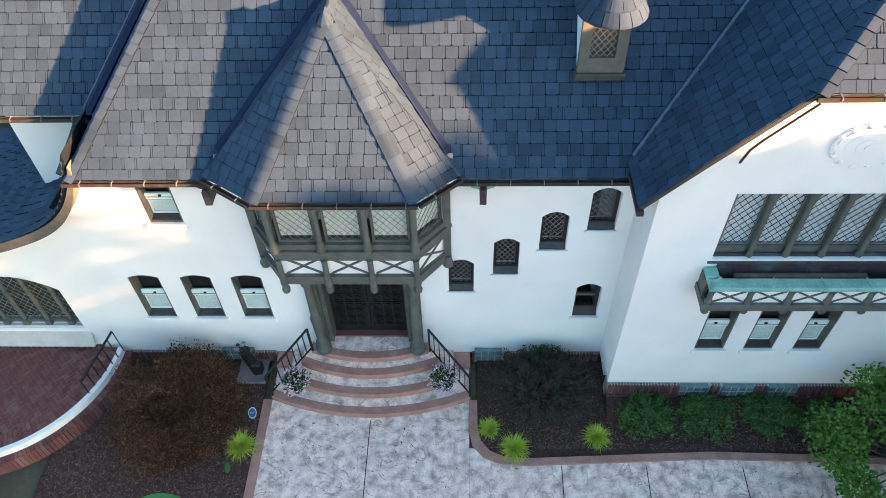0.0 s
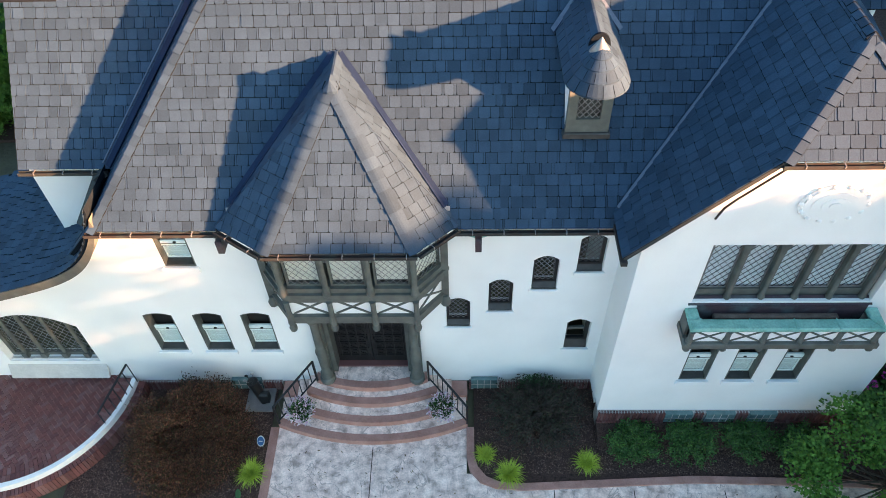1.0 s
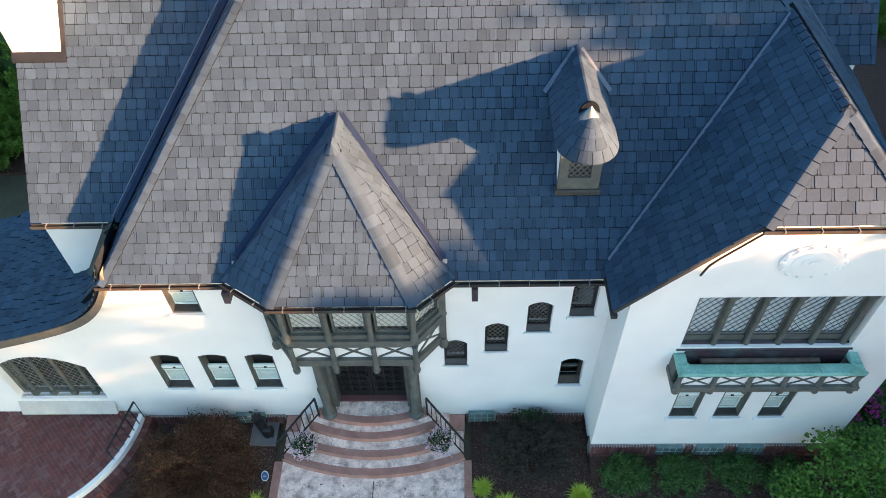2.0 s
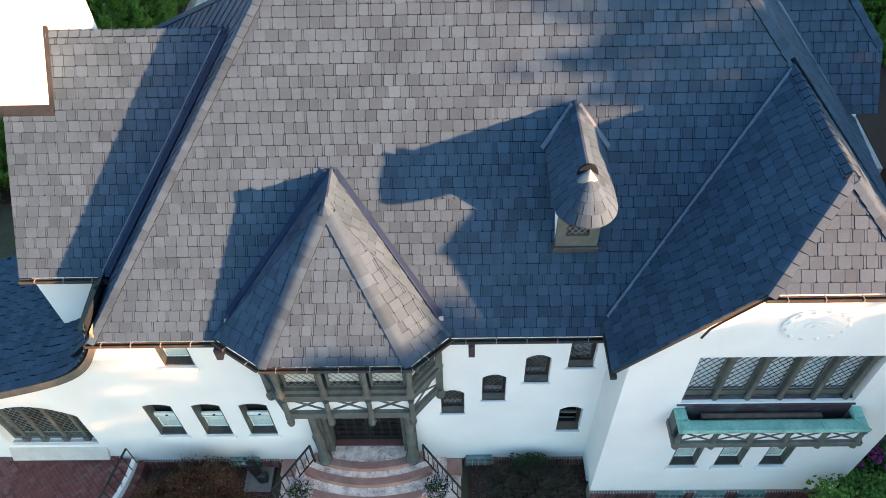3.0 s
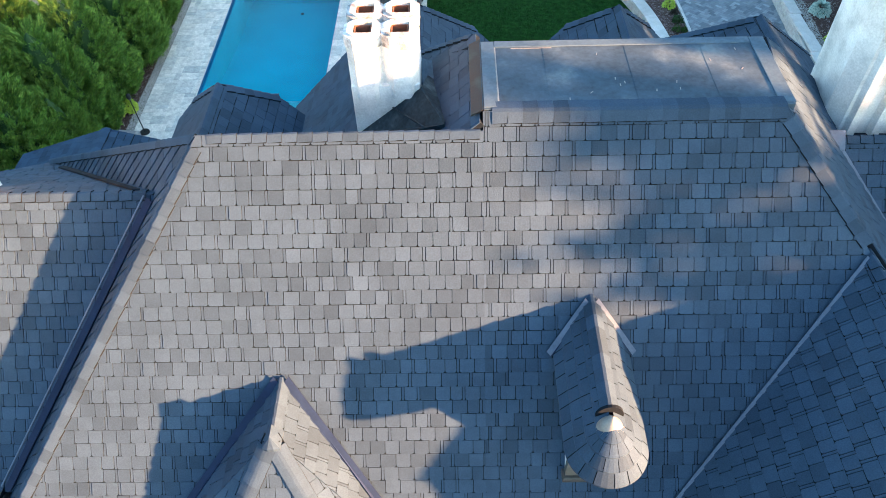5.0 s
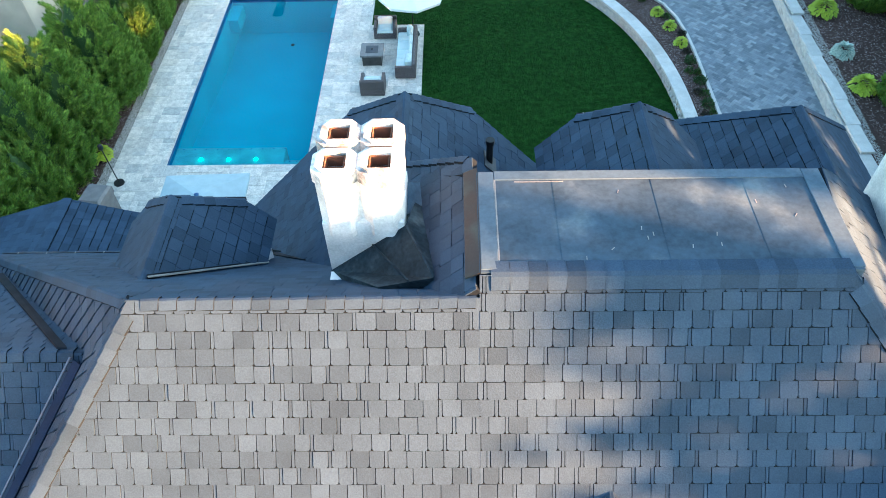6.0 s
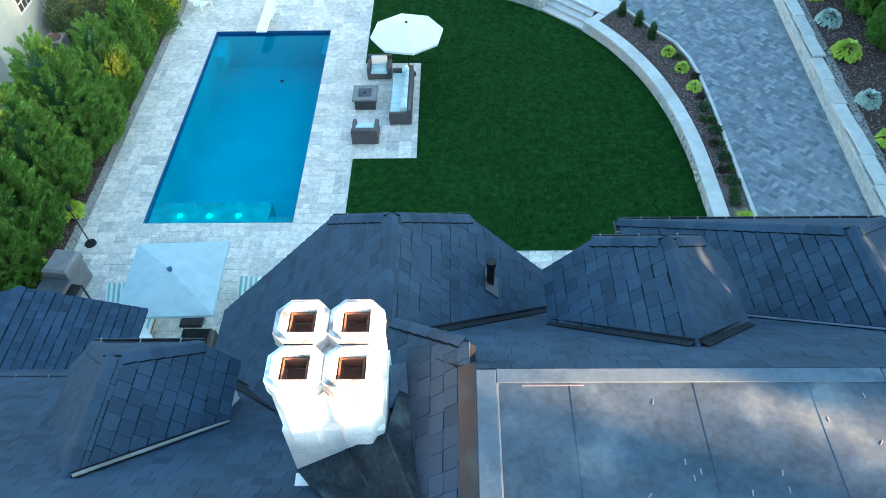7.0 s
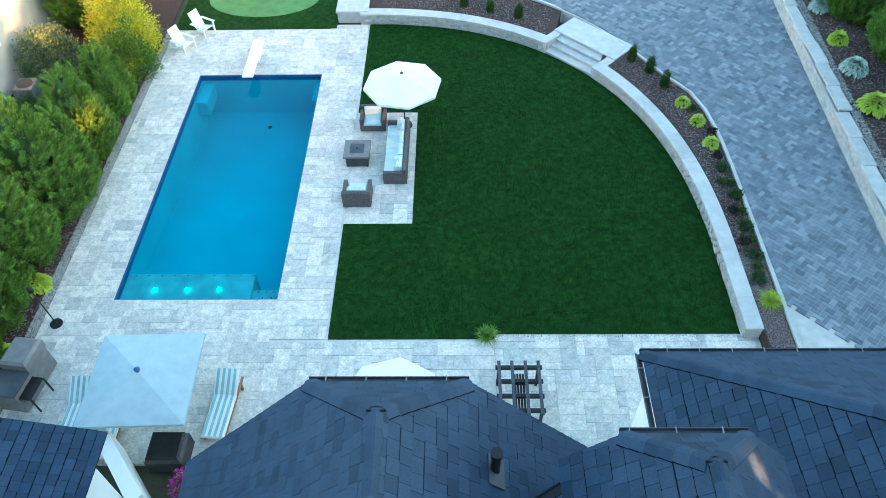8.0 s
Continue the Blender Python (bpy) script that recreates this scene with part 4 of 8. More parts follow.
roof_plane("hip_roof", [(x, y, side_z(x, y)) for x, y in ((9.3, 11.3), (9.3, 18.5), (5.76, 16.45), (5.5, RR_Y), (6.95, 13.22))], house, seed=17)
# flat crown
BACK = 16.36
crown = link_shape("flat_roof", Shape().box(1.1, 5.64, 14.62, BACK, ZF - 0.1, ZF + 0.02), MEMBRANE, house, "dull blue metal flat roof with pale water stains")
for box4 in ((1.12, 1.33, 14.66, BACK), (5.42, 5.66, 14.66, BACK), (1.334, 5.416, BACK - 0.16, BACK + 0.01)):
    link_shape("curb", Shape().bevel_box(*box4, ZF + 0.02, ZF + 0.034, 0.006), CURBMETAL, crown)
for x in (2.1, 3.4, 4.6):
    link_shape("seam", Shape().box(x, x + 0.008, 14.72, BACK - 0.165, ZF + 0.02, ZF + 0.0235), MEMBRANE, crown)
link_shape("drip_strip", Shape().box(1.334, 1.352, 14.7, BACK - 0.165, ZF + 0.02, ZF + 0.027), LEAD, crown)
link_shape("drip_strip", Shape().box(1.6, 2.25, BACK - 0.2, BACK - 0.185, ZF + 0.02, ZF + 0.026), LEAD, crown)
tick = Shape().box(-0.006, 0.006, -0.03, 0.03, 0, 0.004)
rng = random.Random(2)
first_tick = None
for _ in range(12):
    m_ = pose(rng.uniform(1.5, 5.3), rng.uniform(14.8, BACK - 0.25), ZF + 0.0205, 0, 0, rng.gauss(0, 12))
    if first_tick is None:
        first_tick = link_shape("fixing", tick, LEAD, crown)
        first_tick.matrix_basis = m_
    else:
        ob = new("fixing", first_tick.data)
        ob.parent, ob.matrix_basis = crown, m_
link_shape("side_flashing", Shape().prism([(1.116, 14.62, ZF + 0.025), (1.116, BACK + 0.1, ZF + 0.025), (0.93, BACK + 0.1, ZF - 0.08), (0.93, 14.62, ZF - 0.08)], (0, 0, -0.03)), COPPER, crown)


def down(dx, dy, slope):
    return Vector((dx, dy, -slope))


ridge_caps((1.05, RL_Y, zl), (-3.15, RL_Y, zl), down(0, -1, SL), down(0, 1, SB), house)
ridge_caps((5.5, RR_Y, zr), (1.12, RR_Y, zr), down(0, -1, SL), Vector((0, 1, 0)), house, 0.2)
ridge_caps((0.1, 17.74, ZF - 1.05), (1.04, 16.8, ZF - 0.11), down(0.3, 1, 1), down(-0.7, -0.7, 0.5), house, 0.11)
hip((-7.25, EAVE_Y, EAVE_Z), (-3.15, RL_Y, zl), (1.1, EAVE_Y, EAVE_Z), VTOP, house, 0.19)
hip((-8.9, 18.92, zl - SB * 4.5), (-3.2, RL_Y + 0.04, zl - 0.04), VTOP, (1.2, 19.6, zl - SB * 5.18), house, 0.14)
hip((6.86, 13.31, 10.9), (5.5, RR_Y, zr), (1.1, EAVE_Y, EAVE_Z), (9.3, 18.5, side_z(9.3, 18.5)), house, 0.19)
gutter((-7.3, EAVE_Y - 0.02, EAVE_Z - 0.02), (-4.55, EAVE_Y - 0.02, EAVE_Z - 0.02), (0, -1, 0), house)
gutter((0.2, EAVE_Y - 0.02, EAVE_Z - 0.02), (3.45, EAVE_Y - 0.02, EAVE_Z - 0.02), (0, -1, 0), house)
link_shape("soffit", Shape().box(-7.25, 3.7, 9.9, 10.19, 6.5, 6.6), STUCCO, house)

# left range
LZ, LS = 7.23, 1.148
lr = LZ + LS * (14.45 - 11.12)
roof_plane("left_roof", [(-8.95, 11.12, LZ), (-3.9, 11.12, LZ), (-3.9, 14.45, lr), (-8.95, 14.45, lr)], house, seed=21)
roof_plane("left_roof", [(-3.9, 19.15, 7.6), (-8.95, 19.15, 7.6), (-8.95, 14.45, lr), (-3.9, 14.45, lr)], house, seed=22)
ridge_caps((-4.3, 14.45, lr), (-8.95, 14.45, lr), down(0, -1, LS), down(0, 1, 0.72), house)
link_shape("valley_flashing", Shape().prism([(-4.42, 14.52, 11.04), (-4.54, 14.5, 11.06), (-7.95, 17.75, 8.66), (-7.82, 17.8, 8.64)], (0, 0.02, 0.02)), DARKFLASH, house)
gutter((-8.95, 11.1, LZ - 0.02), (-7.1, 11.1, LZ - 0.02), (0, -1, 0), house, DULLGUTTER)
gutter((-8.95, 19.17, 7.58), (-4.6, 19.17, 7.58), (0, 1, 0), house, FLASHING)

# swept roof over the low range
swept = Shape()
rows = Shape()
rng = random.Random(5)
path, s_, acc = [], -0.3, 0.0
while s_ < 6.0:
    path.append((s_, sweep(max(s_, -0.3))))
    s_ += 0.05
swept_poly = [(-7.4 - a, 9.86, b) for a, b in path]
swept.prism(swept_poly + [(p[0], p[1], p[2] - 0.14) for p in reversed(swept_poly)], (0, 4.6, 0))
sw = link_shape("swept_roof", swept, SHADOW_UNDERLAY, house, "low roof with a swept bell-cast eave")
dist = [0.0]
for a, b in zip(path, path[1:]):
    dist.append(dist[-1] + math.hypot(b[0] - a[0], b[1] - a[1]))


def on_sweep(t, y, lift):
    i = min(max(int(np.searchsorted(dist, t)) - 1, 0), len(path) - 2)
    k = (t - dist[i]) / (dist[i + 1] - dist[i])
    (a0, b0), (a1, b1) = path[i], path[i + 1]
    nx, nz = -(b1 - b0), (a1 - a0)
    m = math.hypot(nx, nz)
    return (-7.4 - (a0 + k * (a1 - a0)) - lift * nx / m * -1 * -1, y, b0 + k * (b1 - b0) + lift * nz / m)


t = dist[-1] - EXPOSED
while t > 0.0:
    y = 9.84
    while y < 14.3:
        w = PITCH * rng.uniform(0.9, 1.06)
        e = max(t - 0.05, 0)
        q = [on_sweep(t + EXPOSED, y, 0.034), on_sweep(t + EXPOSED, y + w, 0.034), on_sweep(t + EXPOSED / 2, y + w, 0.02), on_sweep(e, y + w, 0.006), on_sweep(e, y, 0.006), on_sweep(t + EXPOSED / 2, y, 0.02)]
        g = [on_sweep(t + EXPOSED, y, 0.0), on_sweep(t + EXPOSED, y + w, 0.0)]
        rows.add(q + g, [(0, 5, 2, 1), (5, 4, 3, 2), (0, 1, 7, 6), (0, 6, 5), (1, 2, 7)])
        y += w + (0.035 if rng.random() < 0.25 else 0.012)
    t -= EXPOSED
link_shape("shingles", rows, SHINGLE, sw)
tagged(sw.children[0], "grey-brown slate-look shingles", kind="stuff")
verge = [(-7.3 - a, 9.83, b + 0.03) for a, b in path if a > -0.25]
vb = Shape().prism(verge + [(p[0] + 0.02, p[1], p[2] - 0.24) for p in reversed(verge)], (0, 0.36, 0))
link_shape("verge_board", vb, TIMBER, sw, "curved olive-painted verge board")

# front wing with clipped gable
WS, WE, WR = 1.079, 6.98, 10.8
roof_plane("wing_roof", [(3.33, 13.9, WE), (3.33, 8.8, WE), (5.53, 8.8, 9.35), (6.87, 10.2, WR), (6.87, 13.9, WR)], house, single=lambda c: c.y < 11.6, seed=31)
roof_plane("wing_roof", [(10.41, 8.8, WE), (10.41, 13.9, WE), (6.87, 13.9, WR), (6.87, 10.2, WR), (8.21, 8.8, 9.35)], house, seed=32)
roof_plane("wing_hip", [(5.53, 8.8, 9.35), (8.21, 8.8, 9.35), (6.87, 10.2, WR)], house, seed=33)
ridge_caps((6.87, 10.2, WR), (6.87, 13.25, WR), down(-1, 0, WS), down(1, 0, WS), house)
hip((5.53, 8.8, 9.35), (6.87, 10.2, WR), (3.33, 13.9, WE), (8.21, 8.8, 9.35), house, 0.18)
hip((8.21, 8.8, 9.35), (6.87, 10.2, WR), (5.53, 8.8, 9.35), (10.41, 13.9, WE), house)
gutter((5.5, 8.78, 9.33), (8.24, 8.78, 9.33), (0, -1, 0), house)
for sgn, x in ((1, 3.33), (-1, 10.41)):
    b = Shape().prism([(x, 8.8, WE - 0.02), (x + sgn * 2.2, 8.8, 9.33), (x + sgn * 2.2, 8.8, 9.24), (x + sgn * 0.07, 8.8, WE - 0.07)], (0, 0.27, 0))
    link_shape("verge_board", b, DULLGUTTER, house)
link_shape("downpipe", Shape().cyl((5.74, 8.99, 9.02), (5.1, 8.99, 8.3), 0.022, 0.022, 8).cyl((5.1, 8.99, 8.3), (4.95, 8.99, 8.1), 0.022, 0.022, 8).cyl((4.95, 8.99, 8.1), (4.86, 8.99, 7.82), 0.022, 0.022, 8), IRON, house)
end = Shape().box(3.3, 3.42, 8.72, 9.72, 6.83, 6.93)
link_shape("gutter", end, COPPER, house)

# right range
RRY, RRZ = 15.62, 10.97
roof_plane("right_roof", [(7.3, 13.95, 8.98), (9.5, 13.95, 8.98), (9.5, 14.88, 10.08), (8.76, RRY, RRZ), (6.3, RRY, RRZ)], house, seed=41)
roof_plane("right_roof", [(9.5, 17.4, 8.9), (6.6, 17.4, 8.9), (6.3, RRY, RRZ), (8.76, RRY, RRZ), (9.5, 16.3, 10.1)], house, seed=42)
ridge_caps((7.1, RRY, RRZ), (8.76, RRY, RRZ), down(0, -1, 1.18), down(0, 1, 1.1), house)
hip((9.5, 14.88, 10.08), (8.76, RRY, RRZ), (7.6, 13.95, 8.98), (9.5, 16.2, 10.0), house)
link_shape("valley_flashing", Shape().prism([(8.7, 13.93, 8.99), (8.82, 13.93, 8.99), (7.2, RRY - 0.1, RRZ - 0.09), (7.07, RRY - 0.1, RRZ - 0.09)], (0, -0.02, 0.04)), VALLEYPALE, house)
link_shape("ridge_flashing", Shape().prism([(6.72, RRY - 0.2, RRZ - 0.14), (7.26, RRY - 0.2, RRZ - 0.14), (7.26, RRY + 0.03, RRZ + 0.09), (6.72, RRY + 0.03, RRZ + 0.09)], (0, -0.01, 0.04)), VALLEYPALE, house)
gutter((8.5, 17.0, 8.62), (8.52, 14.1, 8.62), (1, 0, 0), house, FLASHING)

# ---- roof of the bay ----
TZ, TR = 6.82, 9.4
AX, AY = -2.06, 10.98
roof_plane("bay_roof", [(-3.53, 9.1, TZ), (-0.55, 9.1, TZ), (AX, AY, TR)], house, single=lambda c: True, seed=51)
roof_plane("bay_roof", [(-4.6, 9.8, TZ), (-3.53, 9.1, TZ), (AX, AY, TR)], house, single=lambda c: True, seed=52)
roof_plane("bay_roof", [(-4.6, 11.95, TZ), (-4.6, 9.8, TZ), (AX, AY, TR), (AX, 11.95, TR)], house, single=lambda c: True, seed=54)
roof_plane("bay_roof", [(-0.55, 9.1, TZ), (0.25, 9.8, TZ), (AX, AY, TR)], house, single=lambda c: True, seed=53)
roof_plane("bay_roof", [(0.25, 9.8, TZ), (0.25, 11.95, TZ), (AX, 11.95, TR), (AX, AY, TR)], house, single=lambda c: True, seed=55)
ridge_caps((AX, 11.98, TR), (AX, AY - 0.03, TR), down(-1, 0, 1.2), down(1, 0, 1.2), house, 0.19)
hip((-3.53, 9.1, TZ), (AX, AY, TR), (-4.6, 9.8, TZ), (-0.55, 9.1, TZ), house, 0.15)
hip((-0.55, 9.1, TZ), (AX, AY, TR), (-3.53, 9.1, TZ), (0.25, 9.8, TZ), house, 0.15)
tip = [(AX, AY - 0.03, TR + 0.1)] + [(AX + x, AY - 0.03 + y, TR + z + 0.08) for x, y, z in ((0, 0.2, 0.012), (-0.15, 0.16, -0.15), (-0.13, -0.09, -0.17), (-0.05, -0.12, -0.16), (0.05, -0.12, -0.16), (0.13, -0.09, -0.17), (0.15, 0.16, -0.15))]
cap_ = Shape()
cap_.add(tip + [(x, y, z - 0.05) for x, y, z in tip], [(0, i, i % 7 + 1) for i in range(1, 8)] + [(i, 8 + i, 8 + i % 7 + 1, i % 7 + 1) for i in range(1, 8)])
link_shape("apex_cap", cap_, SHINGLE, house)
gutter((-3.56, 9.08, TZ - 0.02), (-0.52, 9.08, TZ - 0.02), (0, -1, 0), house)
gutter((-4.6, 9.78, TZ - 0.03), (-3.56, 9.08, TZ - 0.02), (-0.56, -0.83, 0), house)
gutter((-0.52, 9.08, TZ - 0.02), (0.25, 9.78, TZ - 0.03), (0.67, -0.74, 0), house)
MN = (0, -SL, 1)
valley((-4.25, 10.13, 7.13), (-2.1, 11.98, 9.33), (-0.7, 0.6, 0.5), MN, house, VALLEYMETAL, 0.12, 0.07, (AX, AY, TR))
valley((0.0, 10.08, 7.08), (-2.02, 11.98, 9.33), (0.7, 0.6, 0.5), MN, house, VALLEYMETAL, 0.12, 0.07, (AX, AY, TR))
for x0, x1 in ((-4.36, -4.2), (-0.06, 0.1)):
    link_shape("corner_flashing", Shape().prism([(x0, 10.0, 7.05), (x1, 10.0, 7.05), (x1, 10.05, 7.12), (x0, 10.05, 7.12)], (0, -0.012, 0.03)), LEAD, house)
valley((3.46, 10.03, 7.0), (6.87, 13.12, 10.68), (-0.7, 0.6, 0.5), MN, house, VALLEYPALE, 0.12, 0.08, (6.87, 10.2, WR), 0.13)
valley((-6.98, 11.14, 7.26), (-4.19, 14.36, 10.95), (-0.8, 0.5, 0.4), (0, -LS, 1), house, VALLEYMETAL, 0.1, 0.07, None, 0.02, 0.01)
link_shape("valley_flashing", Shape().prism([(-7.1, 11.15, 7.36), (-7.125, 11.16, 7.36), (-4.325, 14.38, 11.055), (-4.3, 14.37, 11.055)], (0, -0.006, 0.02)), VALLEYPALE, house)
valley((2.1, 12.22, 9.62), (2.68, 12.75, 10.25), (-0.7, 0.6, 0.5), MN, house, VALLEYPALE, 0.09)
valley((3.34, 12.22, 9.62), (2.76, 12.75, 10.25), (0.7, 0.6, 0.5), MN, house, VALLEYPALE, 0.09)
link_shape("bay_soffit", Shape().prism([(-3.5, 9.14, 6.74), (-0.58, 9.14, 6.74), (0.15, 9.85, 6.74), (0.0, 10.2, 6.74), (-4.1, 10.2, 6.74), (-4.5, 9.85, 6.74)], (0, 0, 0.05)), TIMBER, house)

# ---- front dormer with a conical hood ----
DX = 2.72
dormer = link_shape("dormer", Shape().box(2.34, 3.12, 10.98, 12.4, 8.0, 9.75), STUCCO, house, "small dormer under a bell-shaped shingled hood")
fr = wall("window", [(2.32, 8.3), (3.14, 8.3), (3.14, 9.75), (2.32, 9.75)], [[(2.5, 8.6), (2.95, 8.6), (2.95, 9.6), (2.5, 9.6)]], lambda a, b, d=0: Vector((a, 10.86 + 0.115 * d, b)), dormer, TIMBER)
lat = Shape()
lattice(lat, [(2.5, 8.6), (2.95, 8.6), (2.95, 9.6), (2.5, 9.6)], 0.12, 0.008, lambda a, b, d=0.0: Vector((a, 10.92 + d, b)))
link_shape("lead_lattice", lat, LEAD, dormer)
link_shape("pane", Shape().box(2.5, 2.95, 10.95, 10.956, 8.6, 9.6), GLASS, dormer).visible_shadow = False
# dark board stands for the unlit room behind the dormer's glass
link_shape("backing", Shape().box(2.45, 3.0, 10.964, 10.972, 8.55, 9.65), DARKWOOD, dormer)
link_shape("sill", Shape().bevel_box(2.28, 3.18, 10.8, 10.98, 8.18, 8.3, 0.02), DARKWOOD, dormer)
# hood: a half cone in front of a short gabled ridge
hood = Shape()
rng = random.Random(8)
PEAK_Y, PEAK_Z, BASE_Z = 10.66, 10.33, 9.64
STRAIGHT, TURN = 2.25, 0.55


def hood_point(k, a):
    """k: 0 at the ridge, 1 at the eave; a: along the rim, from the back on one side round the front to the other."""
    r = 0.58 * k
    z = PEAK_Z - (PEAK_Z - BASE_Z) * (0.72 * k + 0.28 * k ** 2.5)
    if a < STRAIGHT:
        return Vector((DX - r, PEAK_Y + STRAIGHT - a, z))
    if a > STRAIGHT + math.pi * TURN:
        return Vector((DX + r, PEAK_Y + a - STRAIGHT - math.pi * TURN, z))
    th = (a - STRAIGHT) / TURN
    return Vector((DX - r * math.cos(th), PEAK_Y - r * math.sin(th), z))


LEN = 2 * STRAIGHT + math.pi * TURN
bands = [1.0, 0.79, 0.57, 0.35, 0.1]
for n_, (k1, k0) in enumerate(zip(bands, bands[1:])):
    a = -rng.random() * 0.15
    while a < LEN:
        bend = STRAIGHT - 0.1 < a < STRAIGHT + math.pi * TURN
        w = rng.uniform(0.2, 0.29)
        a0, e = max(a, 0.0), min(a + w, LEN)
        cuts = [a0 + 0.007 + (e - a0 - 0.014) * i / 3 for i in range(4)]
        up = Vector((0, 0, 0.04))
        low_ = [hood_point(k1, c) + Vector((0, 0, -0.004)) for c in cuts]
        high_ = [hood_point(max(k0 - 0.05, 0.05), c) for c in cuts]
        v_ = [p + up for p in low_] + [p + up * 0.35 for p in high_] + low_
        hood.add(v_, [(i, i + 1, 5 + i, 4 + i) for i in range(3)] + [(8 + i, 9 + i, i + 1, i) for i in range(3)])
        a = e
core = Shape()
N = 60
for k in (0.99, 0.75, 0.5, 0.2, 0.05):
    core.v += [tuple(hood_point(k, LEN * i / N)) for i in range(N + 1)]
for j in range(4):
    core.f += [(j * (N + 1) + i, j * (N + 1) + i + 1, (j + 1) * (N + 1) + i + 1, (j + 1) * (N + 1) + i) for i in range(N)]
# near-black core shows as drawn shadow lines between the hood's courses
link_shape("hood", core, SHADOW_UNDERLAY, dormer)
link_shape("hood_shingle", hood, SHINGLE, dormer, "curved courses of slate-look shingles")
ridge_caps((DX, 12.88, PEAK_Z), (DX, 10.88, PEAK_Z), down(-1, 0, 0.95), down(1, 0, 0.95), dormer, 0.18)
arch_ = [(DX + 0.19 * math.cos(a), 10.855, 10.19 + 0.25 * math.sin(a)) for a in (math.pi * i / 12 for i in range(13))]
# near-black plate stands for the dark opening at the ridge's end
link_shape("ridge_end", Shape().prism(arch_, (0, 0.045, 0)), SHADOW_UNDERLAY, dormer)
link_shape("finial", Shape().lathe(DX - 0.01, PEAK_Y + 0.05, [(0.2, 10.12), (0.19, 10.18), (0.1, 10.31), (0.008, 10.46)], 24), LEAD, dormer, "conical metal finial", smooth=True)

# ---- rear gables ----
def clipped_gable(x, ridge, slope, y0, y1, clip_z, half_l, half_r, seed, back=None):
    """A roof running towards +y with a clipped gable at y1."""
    cl = (ridge - clip_z) / slope
    pk = y1 + 0.1 - cl * 1.05
    roof_plane("gable_roof", [(x - half_l, y1, ridge - slope * half_l), (x - half_l, y0, ridge - slope * half_l), (x, y0, ridge), (x, pk, ridge), (x - cl, y1, clip_z)], house, single=lambda c: True, seed=seed, rear=True)
    roof_plane("gable_roof", [(x + half_r, y0, ridge - slope * half_r), (x + half_r, y1, ridge - slope * half_r), (x + cl, y1, clip_z), (x, pk, ridge), (x, y0, ridge)], house, seed=seed + 1, rear=True)
    roof_plane("gable_hip", [(x + cl, y1, clip_z), (x - cl, y1, clip_z), (x, pk, ridge)], house, seed=seed + 2, rear=True)
    ridge_caps((x, pk, ridge), (x, y0, ridge), down(1, 0, slope), down(-1, 0, slope), house)
    hip((x - cl, y1, clip_z), (x, pk, ridge), (x - half_l, y0, ridge - slope * half_l), (x + cl, y1, clip_z), house)
    hip((x + cl, y1, clip_z), (x, pk, ridge), (x - cl, y1, clip_z), (x + half_r, y0, ridge - slope * half_r), house)
    gutter((x + cl, y1 + 0.02, clip_z - 0.02), (x - cl, y1 + 0.02, clip_z - 0.02), (0, 1, 0), house, FLASHING)


clipped_gable(-0.1, 11.05, 1.065, 15.6, 21.25, 9.73, 3.9, 3.9, 61)
clipped_gable(3.98, 11.4, 1.05, 16.2, 20.0, 10.5, 1.6, 1.5, 65)
clipped_gable(-3.83, 10.9, 1.06, 15.3, 18.35, 10.0, 1.35, 1.33, 69)


def on_rear(y, left=False):
    return (zl - SB * (y - RL_Y)) if left else ZF - 1.1 * (y - 16.38)


RN, LN = (0, 1.1, 1), (0, SB, 1)
valley((0.0, 17.72, on_rear(17.72)), (2.75, 20.35, on_rear(20.35)), (0.7, -0.7, 0.4), RN, house, DARKFLASH, 0.15, 0.06, None, 0.02, 0.05, DARKFLASH)
valley((3.95, 17.36, on_rear(17.36)), (2.42, 18.86, on_rear(18.86)), (-0.7, -0.7, 0.4), RN, house, DARKFLASH, 0.15, 0.06, None, 0.02, 0.05, DARKFLASH)
valley((4.01, 17.36, on_rear(17.36)), (5.45, 18.78, on_rear(18.78)), (0.7, -0.7, 0.4), RN, house, DARKFLASH, 0.15, 0.06, None, 0.02, 0.05, DARKFLASH)
valley((-3.75, 15.82, on_rear(15.82, True)), (-2.5, 17.3, on_rear(17.3, True)), (0.7, -0.7, 0.4), LN, house, LEAD, 0.07, 0.06, None, 0.02, 0.03, DARKFLASH)
valley((-0.95, 16.9, on_rear(16.9, True)), (-3.2, 19.0, on_rear(19.0, True)), (-0.7, -0.7, 0.4), LN, house, DARKFLASH, 0.15, 0.06, None, 0.02, 0.05, DARKFLASH)
valley((5.3, 20.0, on_rear(20.0)), (7.25, 18.16, on_rear(18.16)), (-0.6, -0.7, 0.4), RN, house, VALLEYPALE, 0.07, 0.05)

# right rear hipped wing
RZ = 7.58
roof_plane("rear_wing_roof", [(4.5, 23.15, RZ), (4.5, 16.5, RZ), (7.33, 16.5, RZ + 2.95), (7.33, 20.17, RZ + 2.95)], house, seed=81, rear=True)
roof_plane("rear_wing_roof", [(10.31, 23.15, RZ), (4.5, 23.15, RZ), (7.33, 20.17, RZ + 2.95)], house, seed=82, rear=True)
roof_plane("rear_wing_roof", [(10.31, 16.5, RZ), (10.31, 23.15, RZ), (7.33, 20.17, RZ + 2.95), (7.33, 16.5, RZ + 2.95)], house, seed=83, rear=True)
ridge_caps((7.33, 20.17, RZ + 2.95), (7.33, 17.0, RZ + 2.95), down(1, 0, 1), down(-1, 0, 1), house)
